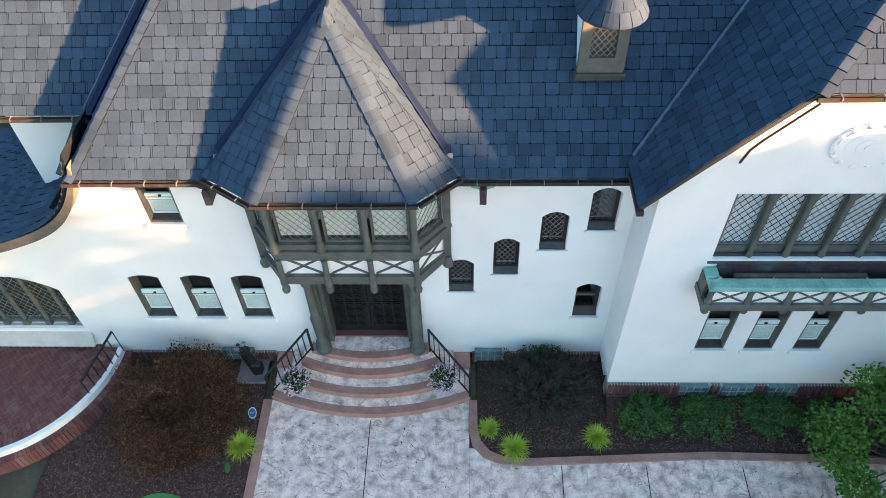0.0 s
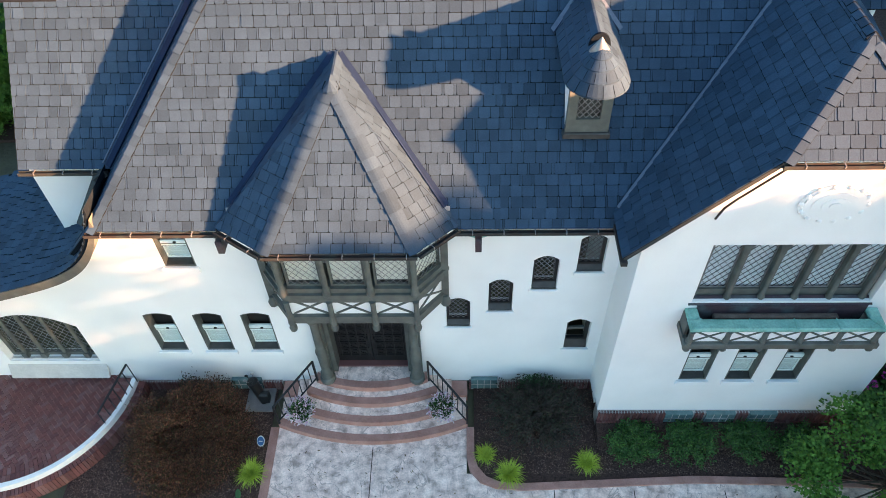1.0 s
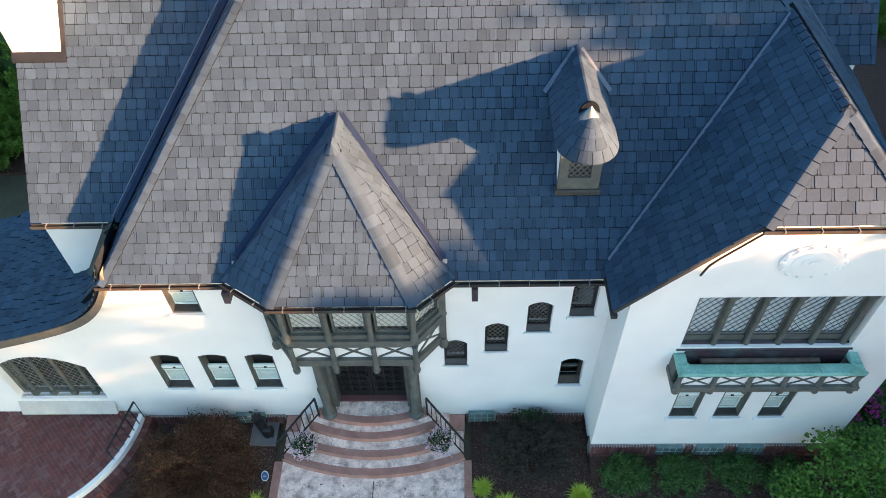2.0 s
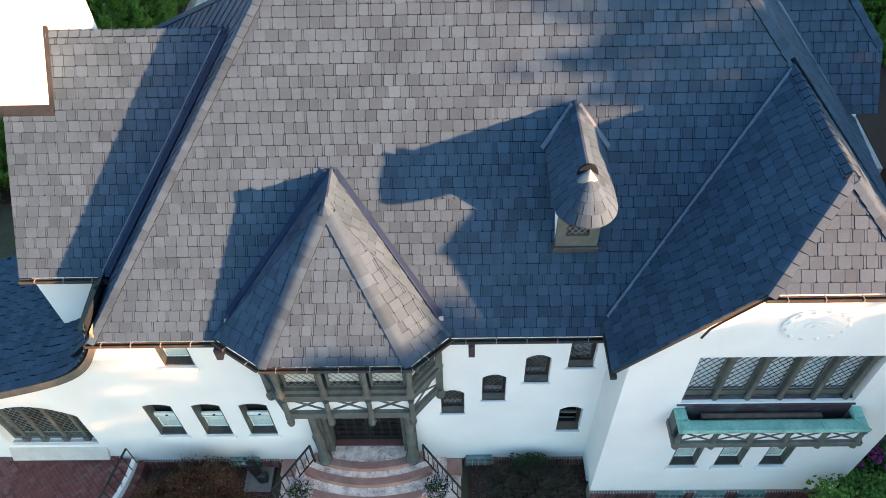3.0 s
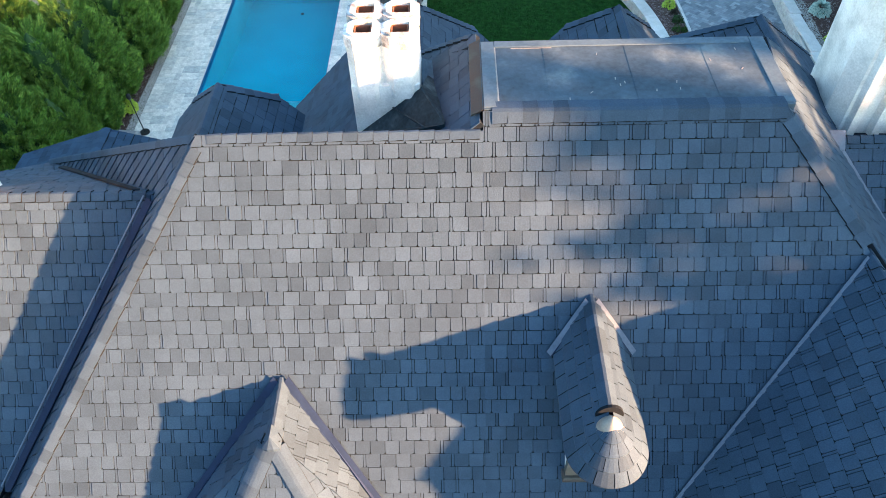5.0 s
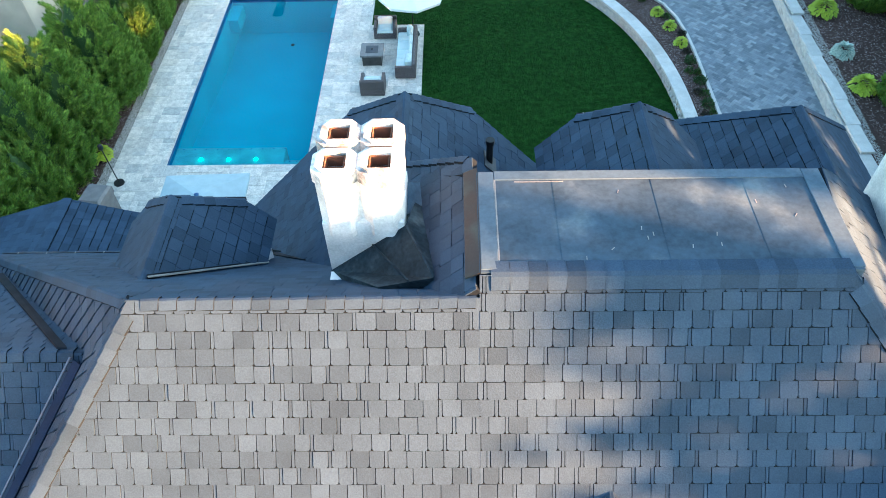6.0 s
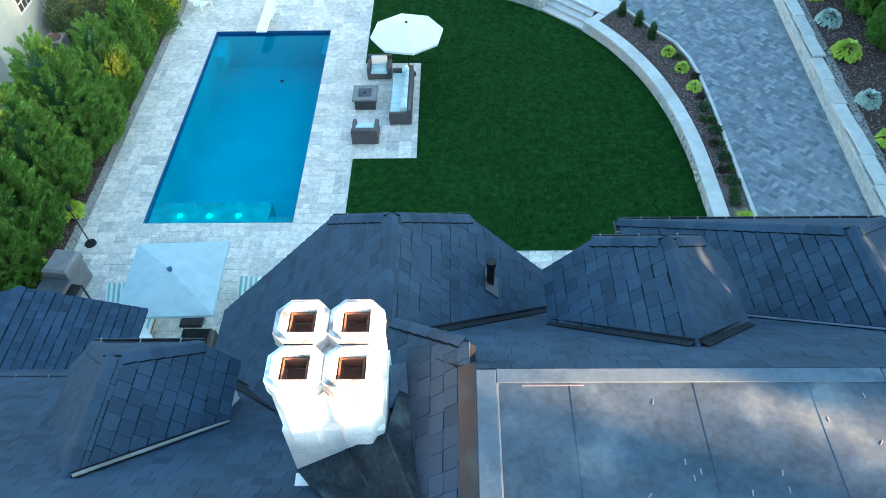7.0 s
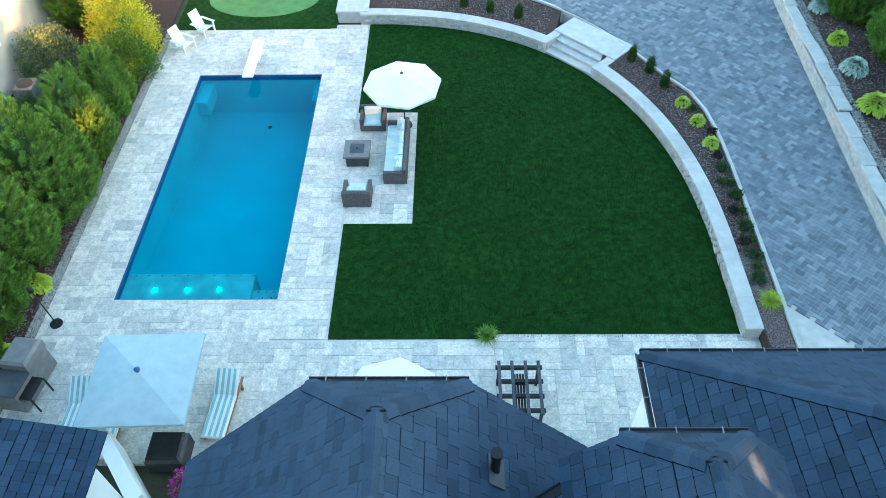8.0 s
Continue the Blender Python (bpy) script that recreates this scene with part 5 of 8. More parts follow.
hip((4.5, 23.15, RZ), (7.33, 20.17, RZ + 2.95), (4.5, 16.5, RZ), (10.31, 23.15, RZ), house)
hip((10.31, 23.15, RZ), (7.33, 20.17, RZ + 2.95), (4.5, 23.15, RZ), (10.31, 16.5, RZ), house)
gutter((10.31, 23.17, RZ - 0.02), (4.48, 23.17, RZ - 0.02), (0, 1, 0), house, FLASHING)
gutter((4.48, 23.17, RZ - 0.02), (4.48, 21.0, RZ - 0.02), (-1, 0, 0), house, FLASHING)

# low left rear range
roof_plane("low_roof", [(-12.7, 23.0, 4.55), (-12.7, 19.3, 4.55), (-9.75, 19.3, 5.5), (-9.75, 23.0, 5.5)], house, seed=91, rear=True)
roof_plane("low_roof", [(-6.9, 19.3, 4.6), (-6.9, 23.0, 4.6), (-9.75, 23.0, 5.5), (-9.75, 19.3, 5.5)], house, seed=92, rear=True)
ridge_caps((-9.75, 23.0, 5.5), (-9.75, 19.3, 5.5), down(1, 0, 0.32), down(-1, 0, 0.32), house)

# ---- chimneys ----
stack = link_shape("chimney", Shape().box(-1.0, 0.12, 15.9, 16.93, 9.6, 11.98), CHIMNEY, house, "white rendered chimney stack with four octagonal flues")


def octagon(x, y, r, cut):
    return [(x - r, y - cut), (x - cut, y - r), (x + cut, y - r), (x + r, y - cut), (x + r, y + cut), (x + cut, y + r), (x - cut, y + r), (x - r, y + cut)]


for cx in (-0.735, -0.155):
    for cy in (16.12, 16.69):
        p8 = lambda r: octagon(cx, cy, r, r * 0.5)
        h8 = lambda r: [(cx - r, cy - r), (cx + r, cy - r), (cx + r, cy + r), (cx - r, cy + r)]
        body = Shape().prism([(x, y, 11.75) for x, y in p8(0.272)], (0, 0, 0.96))
        fl = link_shape("flue", body, CHIMNEY, stack)
        top = wall("flue_cap", p8(0.295), [h8(0.15)], lambda a, b, d=0: Vector((a, b, 12.9 - 0.2 * d)), stack, STAINEDCAP)
        wall("cap_rim", p8(0.235), [h8(0.152)], lambda a, b, d=0: Vector((a, b, 12.93 - 0.028 * d)), stack, STAINEDCAP)
        pot = Shape()
        for a, b in ((-0.13, -0.115), (0.115, 0.13)):
            pot.box(cx + a, cx + b, cy - 0.13, cy + 0.13, 12.72, 12.885).box(cx - 0.115, cx + 0.115, cy + a, cy + b, 12.72, 12.885)
        link_shape("flue_lining", pot, CLAYFLUE, stack)
        # dark clay-coloured plate added over the white body inside the hole
        link_shape("soot_floor", Shape().box(cx - 0.114, cx + 0.114, cy - 0.114, cy + 0.114, 12.701, 12.712), CLAYFLUE, stack)
link_shape("shaft_core", Shape().box(-0.93, 0.05, 15.99, 16.85, 11.97, 12.69), CHIMNEY, stack)
cricket = Shape().prism([(-1.02, 15.9, 10.97), (0.14, 15.9, 11.93), (0.53, 15.0, 11.9), (-0.2, 14.98, 11.74)], (0, 0, -0.5))
cricket.prism([(0.13, 15.9, 11.92), (0.3, 16.95, 11.6), (0.56, 16.6, 11.45), (0.53, 15.0, 11.89)], (0, 0, -0.5))
link_shape("cricket", cricket, CRICKETMETAL, stack, "stained dark metal cricket")
for p_, q_ in (((0.14, 15.88, 11.95), (0.53, 15.0, 11.92)), ((-0.35, 15.88, 11.56), (0.2, 15.0, 11.85))):
    link_shape("cricket_seam", Shape().bar(p_, q_, 0.025, 0.02), CRICKETMETAL, stack)
link_shape("flashing_scrap", Shape().box(-1.0, -0.78, 15.6, 15.84, 10.85, 11.02), WHITEPAINT, stack)
link_shape("flashing_scrap", Shape().prism([(0.13, 16.75, 11.9), (0.3, 16.9, 11.75), (0.34, 16.5, 11.6), (0.13, 16.3, 11.7)], (0, 0, 0.03)), CURBMETAL, stack)
left_stack = link_shape("chimney", Shape().box(-9.0, -7.96, 13.47, 14.55, 8.6, 14.0).box(-8.6, -7.36, 14.62, 15.4, 9.5, 11.5), CHIMNEY, house, "white rendered chimney stack")
link_shape("base_flashing", Shape().prism([(-9.02, 13.33, 9.78), (-7.86, 13.33, 9.78), (-7.86, 13.46, 9.93), (-9.02, 13.46, 9.93)], (0, 0, 0.045)).prism([(-7.955, 13.36, 9.82), (-7.86, 13.36, 9.82), (-7.86, 14.5, 11.12), (-7.955, 14.5, 11.12)], (0, 0, 0.045)), DARKFLASH, left_stack)
right_stack = Shape().prism([(7.42, 17.6, 9.4), (7.3, 16.5, 9.4), (7.5, 16.2, 9.4), (8.72, 16.2, 9.4), (8.98, 16.5, 9.4), (8.98, 17.6, 9.4)], (0, 0, 4.0))
rs = link_shape("chimney", right_stack, CHIMNEY, house, "broad white rendered chimney stack with fluted sides")
for x in (7.56, 8.0, 8.44):
    link_shape("rib", Shape().prism([(x, 16.2, 10.55), (x + 0.05, 16.09, 10.55), (x + 0.19, 16.09, 10.55), (x + 0.24, 16.2, 10.55)], (0, 0, 2.9)), CHIMNEY, rs)
link_shape("stack_cap", Shape().prism([(7.38, 17.7, 13.4), (7.2, 16.45, 13.4), (7.42, 16.04, 13.4), (8.82, 16.04, 13.4), (9.08, 16.45, 13.4), (9.08, 17.7, 13.4)], (0, 0, 0.22)), CHIMNEY, rs)
link_shape("base_flashing", Shape().prism([(7.22, 16.1, 10.62), (9.0, 16.1, 10.52), (9.0, 16.18, 10.52), (7.22, 16.18, 10.62)], (0, 0, -0.3)), DARKFLASH, rs)
vent = link_shape("vent_pipe", Shape().cyl((1.5, 20.0, 9.3), (1.5, 20.0, 9.85), 0.07, 0.07, 10).cyl((1.5, 20.0, 9.85), (1.5, 20.0, 9.95), 0.09, 0.09, 10), IRON, house, smooth=True)
link_shape("vent_flashing", Shape().prism([(1.38, 19.75, 9.49), (1.62, 19.75, 9.235), (1.62, 20.2, 9.235), (1.38, 20.2, 9.49)], (0.02, 0, 0.03)), FLASHING, vent)

# brackets under the eaves
for x, mat in ((0.67, VERDIGRIS), (-4.62, DARKWOOD)):
    b = link_shape("eave_bracket", Shape().bevel_box(x - 0.065, x + 0.065, 9.7, 10.19, 6.14, 6.5, 0.02), APRON, house)
    for sgn in (-1, 1):
        link_shape("bracket_arm", Shape().prism([(x + sgn * 0.07, 9.95, 6.3), (x + sgn * 0.22, 9.95, 6.36), (x + sgn * 0.26, 9.95, 6.42), (x + sgn * 0.07, 9.95, 6.44)], (0, 0.23, 0)), mat, b)
spout = Shape().bar((-7.3, 11.15, 7.1), (-7.75, 10.4, 6.3), 0.16, 0.1).bar((-7.1, 11.1, 7.2), (-7.35, 11.0, 7.05), 0.18, 0.14)
link_shape("roof_gutter", spout, DULLGUTTER, house)
# ---- ground ----
def ground_z(x, y):
    k = min(max((y - 11.5) / 2.5, 0.0), 1.0)
    return -0.06 + 0.6 * k * k * (3 - 2 * k)


gx = sorted(set([-2500, -600, -150, -60, -35] + [i * 1.5 for i in range(-16, 17)] + [-10.5, -4.7, 35, 60, 150, 600, 2500]))
gy = sorted(set([-2500, -600, -150, -60, -30] + [i * 1.25 for i in range(-12, 44)] + [29.45, 42.2, 60, 100, 200, 700, 2500]))
g = Shape()
idx = {}
for j, y in enumerate(gy):
    for i, x in enumerate(gx):
        idx[i, j] = len(g.v)
        g.v.append((x, y, ground_z(x, y)))
for j in range(len(gy) - 1):
    for i in range(len(gx) - 1):
        if -10.5 <= gx[i] and gx[i + 1] <= -4.7 and 29.45 <= gy[j] and gy[j + 1] <= 42.2:
            continue
        g.f.append((idx[i, j], idx[i + 1, j], idx[i + 1, j + 1], idx[i, j + 1]))
tagged(raw_shape("ground", g, SOIL), "dark planted earth around the house", "ground", kind="structure")

# front: stamped concrete court, beds and kerbs
court = Shape().box(-4.5, 0.42, -6.0, 8.95, -0.05, 0.0)
walkway = Shape().box(0.424, 30.0, -6.0, 7.7, -0.05, 0.0)
c1 = link_shape("court", court, CONCRETE)
tagged(c1, "stamped grey concrete forecourt before the steps", "pavement", kind="structure")
c2 = link_shape("pavement", walkway, CONCRETE)
tagged(c2, "stamped grey concrete walk along the flower bed", "pavement", kind="structure")
for n_, p, q in ((c1, (-1.99, -6, 0.002), (-1.99, 8.4, 0.002)),) + tuple((c2, (x, 4.0, 0.002), (x + 0.06, 7.28, 0.002)) for x in (2.5, 4.45, 6.65, 8.9)):
    link_shape("joint", Shape().bar(p, q, 0.02, 0.006), MULCH, n_)
kerb = Shape()
a = [(0.42, 8.95), (0.42, 8.1), (0.5, 7.75), (0.75, 7.45), (1.15, 7.3), (1.8, 7.26), (3.5, 7.34), (6.0, 7.46), (9.0, 7.4), (14, 7.2)]
b = [(0.62, 8.95), (0.62, 8.15), (0.7, 7.87), (0.9, 7.62), (1.22, 7.48), (1.8, 7.44), (3.5, 7.52), (6.0, 7.64), (9.0, 7.58), (14, 7.38)]
kerb.strip(a, b, -0.05, 0.05)
tagged(link_shape("kerb", kerb, NOSING), "red-brown concrete kerb round the flower bed", "kerb", kind="structure")
tagged(link_shape("kerb", Shape().box(-4.72, -4.5, -6, 8.95, -0.05, 0.03), NOSING), "red-brown concrete edging of the forecourt", "kerb", kind="structure")
fill = Shape().strip([(x, y + 0.02) for x, y in b], [(x, 10.15) for x, _ in b], -0.05, 0.02)
tagged(link_shape("flower_bed", fill, MULCH), "dark bark mulch bed under the wing", "flower bed", kind="structure")
tagged(link_shape("flower_bed", Shape().box(-9.6, -4.72, -6, 10.18, -0.05, 0.015), MULCH), "dark bark mulch bed beside the court", "flower bed", kind="structure")

tagged(link_shape("flower_bed", Shape().prism([(3.76, 8.3, 0.0), (3.76, 8.97, 0.32), (3.76, 9.1, 0.32), (3.76, 9.1, -0.05), (3.76, 8.3, -0.05)], (6.4, 0, 0)), MULCH), "dark bark mulch banked against the wing", "flower bed", kind="structure")

# curved front steps
steps = thing("front_steps", "curved concrete front steps with red-brown nosings", "steps", at=(-2.03, 9.5, 0))
steps.location = (0, 0, 0)


def tread(x0, x1, mid, y_end, z0, z1, k):
    n = 24
    cx = (x0 + x1) / 2
    front = [(x0 + (x1 - x0) * i / n, mid + (y_end - mid) * ((x0 + (x1 - x0) * i / n - cx) / ((x1 - x0) / 2)) ** 2) for i in range(n + 1)]
    inner = [(cx + (x - cx) * 0.985, y + 0.2) for x, y in front]
    back = [(x, 10.2) for x, _ in inner]
    link_shape("step_nosing", Shape().strip(front, inner, z0, z1), NOSING, steps)
    link_shape("tread", Shape().strip(inner, back, z0, z1 - 0.004), CONCRETE, steps)


RISE = FLOOR / 4
tread(-4.5, 0.45, 8.47, 8.96, -0.02, RISE, 0)
tread(-4.1, 0.06, 8.9, 9.32, RISE - 0.01, RISE * 2, 1)
tread(-3.8, -0.34, 9.33, 9.7, RISE * 2 - 0.01, RISE * 3, 2)
tread(-3.56, -0.6, 9.7, 9.98, RISE * 3 - 0.01, FLOOR, 3)
link_shape("landing", Shape().box(-3.2, -0.86, 10.2, 10.55, 0.3, FLOOR - 0.006), CONCRETE, steps)
for a, b in ((-4.5, -3.6), (-0.55, 0.45)):
    link_shape("cheek", Shape().box(a, b, 9.75, 10.19, 0, 0.3), NOSING, steps)

for sgn, xt, xb in ((1, -3.5, -4.47), (-1, -0.56, 0.44)):
    r = thing("handrail", "black iron handrail with slim balusters on the front steps", "handrail", "step rails")
    top, low = Vector((xt, 9.92, FLOOR + 0.92)), Vector((xb, 8.98, RISE + 0.86))
    link_shape("top_rail", Shape().bar(top, low, 0.05, 0.03), IRON, r)
    link_shape("bottom_rail", Shape().bar(top - Vector((0, 0, 0.78)), low - Vector((0, 0, 0.74)), 0.035, 0.025), IRON, r)
    for i in range(9):
        p = top.lerp(low, i / 8)
        if i in (0, 8):
            link_shape("post", Shape().box(p.x - 0.025, p.x + 0.025, p.y - 0.025, p.y + 0.025, p.z - (0.92 if i == 0 else 0.86), p.z), IRON, r)
        else:
            link_shape("baluster", Shape().box(p.x - 0.011, p.x + 0.011, p.y - 0.011, p.y + 0.011, p.z - 0.77, p.z), IRON, r)

# brick terrace on the left with a curved edge
TERR = 0.6
terrace = thing("terrace", "red herringbone brick terrace with a pale curved curb", "terrace", kind="structure")
CX, CY, RAD = -11.6, 10.1, 3.05
arc = [(CX + RAD * math.cos(t), CY + RAD * math.sin(t)) for t in np.linspace(0, -math.pi, 33)]
link_shape("terrace_bed", Shape().prism([(x, y, 0) for x, y in arc], (0, 0, TERR - 0.03)), NOSING, terrace)


def band(r0, r1, z0, z1, name, mat, label=""):
    ts = np.linspace(0, -math.pi, 41)
    s = Shape().strip([(CX + r0 * math.cos(t), CY + r0 * math.sin(t)) for t in ts], [(CX + r1 * math.cos(t), CY + r1 * math.sin(t)) for t in ts], z0, z1)
    return link_shape(name, s, mat, terrace, label)


band(RAD - 0.02, RAD + 0.1, 0.0, TERR + 0.03, "curb", WHITEPAINT, "white painted concrete curb")
rim = Shape()
for i in range(110):
    t0, t1 = -math.pi * (i + 0.06) / 110, -math.pi * (i + 0.94) / 110
    for r0, r1, z in ((RAD + 0.105, RAD + 0.29, TERR - 0.16),):
        rim.strip([(CX + r0 * math.cos(t), CY + r0 * math.sin(t)) for t in (t0, t1)], [(CX + r1 * math.cos(t), CY + r1 * math.sin(t)) for t in (t0, t1)], 0.0, z)
raw = link_shape("rim_bricks", rim, BRICK, terrace)
tagged(raw, kind="stuff")


def herringbone(x0, x1, y0, y1, z, long, gap, inside, depth=0.05):
    """Bricks two to one, laid at right angles, as one joined shape."""
    s = Shape()
    w = long / 2
    for i in range(-2, int((x1 - x0) / w) + 4):
        for j in range(-2, int((y1 - y0) / w) + 4):
            k = (i - j) % 4
            r = (i, i + 2, j, j + 1) if k == 0 else (i, i + 1, j, j + 2) if k == 3 else None
            if r is None:
                continue
            a, b, c, d = x0 + r[0] * w + gap, x0 + r[1] * w - gap, y0 + r[2] * w + gap, y0 + r[3] * w - gap
            if inside((a + b) / 2, (c + d) / 2) and inside(a, c) and inside(b, d) and inside(a, d) and inside(b, c):
                s.add([(a, c, z), (b, c, z), (b, d, z), (a, d, z), (a, c, z - depth), (b, c, z - depth), (b, d, z - depth), (a, d, z - depth)], [(0, 1, 2, 3), (4, 5, 1, 0), (5, 6, 2, 1), (6, 7, 3, 2), (7, 4, 0, 3)])
    return s


c45 = math.cos(radians(45))
hb = herringbone(-4, 4, -4, 4, TERR, 0.21, 0.006, lambda a, b: math.hypot((a - b) * c45, (a + b) * c45) < RAD - 0.28 and (a + b) * c45 < 0.3)
hb.v = [(CX + (a - b) * c45, CY + (a + b) * c45, z) for a, b, z in hb.v]
tagged(raw_shape("herringbone_bricks", hb, BRICK, terrace, "red clay paving bricks in herringbone"), kind="stuff")
ring_ = Shape()
for i in range(84):
    t0, t1 = -math.pi * (i + 0.04) / 84, -math.pi * (i + 0.96) / 84
    for r0, r1 in ((RAD - 0.4, RAD - 0.22), (RAD - 0.21, RAD - 0.03)):
        ring_.strip([(CX + r0 * math.cos(t), CY + r0 * math.sin(t)) for t in (t0, t1)], [(CX + r1 * math.cos(t), CY + r1 * math.sin(t)) for t in (t0, t1)], TERR - 0.05, TERR + 0.008)
tagged(link_shape("border_bricks", ring_, BRICK, terrace, "darker soldier course of brick"), kind="stuff")
rail_t = thing("terrace_rail", "black iron rail beside the terrace steps", "handrail")
link_shape("top_rail", Shape().bar((-8.4, 10.0, 1.45), (-8.85, 8.75, 1.15), 0.05, 0.03), IRON, rail_t)
for i in range(7):
    p = Vector((-8.4, 10.0, 1.45)).lerp(Vector((-8.85, 8.75, 1.15)), i / 6)
    link_shape("baluster", Shape().bar(p, (p.x, p.y, TERR - 0.02), 0.02), IRON, rail_t)

# ---- rear yard: pool, paving, lawn, walls, drive ----
PX0, PX1, PY0, PY1 = -10.27, -4.9, 29.67, 42.0
pool = thing("swimming_pool", "long rectangular swimming pool with clear blue water", "swimming pool")
ZB = YARD - 1.3


def slab_box(*b):
    return Shape().box(*b)


ZD = YARD - 2.05
basin = Shape()
run = [(PY0 - 0.2, ZB)] + [(31.0 + 0.7 * i, ZB + (ZD - ZB) * (0.5 - 0.5 * math.cos(math.pi * i / 12))) for i in range(13)] + [(PY1 + 0.2, ZD)]
for i, (y, z) in enumerate(run):
    basin.v += [(PX0 - 0.2, y, z), (PX1 + 0.2, y, z), (PX0 - 0.2, y, ZD - 0.15), (PX1 + 0.2, y, ZD - 0.15)]
for i in range(len(run) - 1):
    k = 4 * i
    basin.f += [(k, k + 1, k + 5, k + 4), (k + 2, k + 6, k + 7, k + 3), (k, k + 4, k + 6, k + 2), (k + 1, k + 3, k + 7, k + 5)]
basin.f += [(0, 2, 3, 1), (k + 4, k + 5, k + 7, k + 6)]
link_shape("pool_floor", basin, PLASTER, pool, smooth=True)
for b in ((PX0 - 0.2, PX0, PY0 - 0.2, PY1 + 0.2), (PX1, PX1 + 0.2, PY0 - 0.2, PY1 + 0.2), (PX0, PX1, PY0 - 0.2, PY0), (PX0, PX1, PY1, PY1 + 0.2)):
    link_shape("pool_wall", slab_box(*b, ZD, YARD - 0.035), PLASTER, pool)
link_shape("drain", Shape().cyl((-7.4, 40.9, ZD), (-7.4, 40.9, ZD + 0.02), 0.1, 0.1, 12), IRON, pool)
for b in ((PX0, PX0 + 0.012, PY0, PY1), (PX1 - 0.012, PX1, PY0, PY1), (PX0 + 0.012, PX1 - 0.012, PY0, PY0 + 0.012), (PX0 + 0.012, PX1 - 0.012, PY1 - 0.012, PY1)):
    link_shape("waterline_tiles", slab_box(*b, YARD - 0.3, YARD - 0.02), WATERLINE, pool)
link_shape("bench", slab_box(PX0 + 0.015, -5.9, PY0 + 0.015, 30.98, ZB, YARD - 0.3), BENCH, pool, "pale sun shelf under the water")
link_shape("bench_step", slab_box(-5.9, PX1 - 0.015, PY0 + 0.015, 30.35, ZB, YARD - 0.42), BENCH, pool)
for x, y in ((-5.72, 30.26), (-5.45, 30.26), (-5.2, 30.26), (-5.55, 30.0), (-5.25, 30.0)):
    link_shape("marker_tile", slab_box(x, x + 0.05, y, y + 0.05, YARD - 0.42, YARD - 0.415), WATERLINE, pool)
link_shape("corner_seat", slab_box(PX0 + 0.015, PX0 + 0.5, 40.6, PY1 - 0.015, YARD - 1.1, YARD - 0.45), PLASTER, pool)
link_shape("corner_seat", slab_box(PX1 - 0.35, PX1 - 0.015, 40.7, PY1 - 0.015, YARD - 1.1, YARD - 0.45), PLASTER, pool)
for x in (-9.17, -8.08, -7.01):
    link_shape("pool_light", Shape().cyl((x, 30.3, YARD - 0.3), (x, 30.3, YARD - 0.26), 0.06, 0.05, 14), POOLLIGHT, pool, "glowing green underwater lamp")
for i in range(10):
    x = PX0 + 0.25 + i * 0.45
    link_shape("marker_tile", slab_box(x, x + 0.05, 30.88, 30.93, YARD - 0.3, YARD - 0.295), WATERLINE, pool)
link_shape("water", slab_box(PX0 + 0.013, PX1 - 0.013, PY0 + 0.013, PY1 - 0.013, YARD - 0.135, YARD - 0.13), WATER, pool).visible_shadow = False

board = thing("diving_board", "white diving board on the pool's far edge", "diving board")
link_shape("plank", Shape().bevel_box(-8.2, -7.72, 41.25, 44.1, YARD + 0.38, YARD + 0.44, 0.02), WHITEPAINT, board)
link_shape("stand", Shape().box(-8.1, -7.82, 42.9, 43.9, YARD + 0.003, YARD + 0.38), WHITEPAINT, board)

LAWN_C, LAWN_A, LAWN_B, LAWN_N = (-3.5, 31.2), 13.25, 14.75, 2.33


def rim_point(k, a=LAWN_A, b=LAWN_B):
    """Along the lawn's curved edge: k below 0 on the straight, 0 to 1 round the bend."""
    if k < 0:
        return (LAWN_C[0] + a, LAWN_C[1] + k * 3.1)
    t = k * math.pi / 2
    return (LAWN_C[0] + a * abs(math.cos(t)) ** (2 / LAWN_N), LAWN_C[1] + b * abs(math.sin(t)) ** (2 / LAWN_N))


def rim_x(y, a=LAWN_A, b=LAWN_B):
    k = max(y - LAWN_C[1], 0.0) / b
    return LAWN_C[0] + a * max(1 - k ** LAWN_N, 0.0) ** (1 / LAWN_N)


ys = sorted([28.1 + 17.8 * i / 80 for i in range(81)] + [28.282, 28.284, 32.998, 33.0, 39.3, 39.302])
lawn = Shape()
lawn.strip([(-0.598 if 33.0 <= y <= 39.3 else -3.055, y) for y in ys], [(2.118 if y < 28.283 else max(rim_x(y), -3.0), y) for y in ys], YARD - 0.1, YARD + 0.012)
tagged(link_shape("lawn", lawn, TURF), "smooth dark green turf lawn inside a curved wall", "lawn", kind="structure")


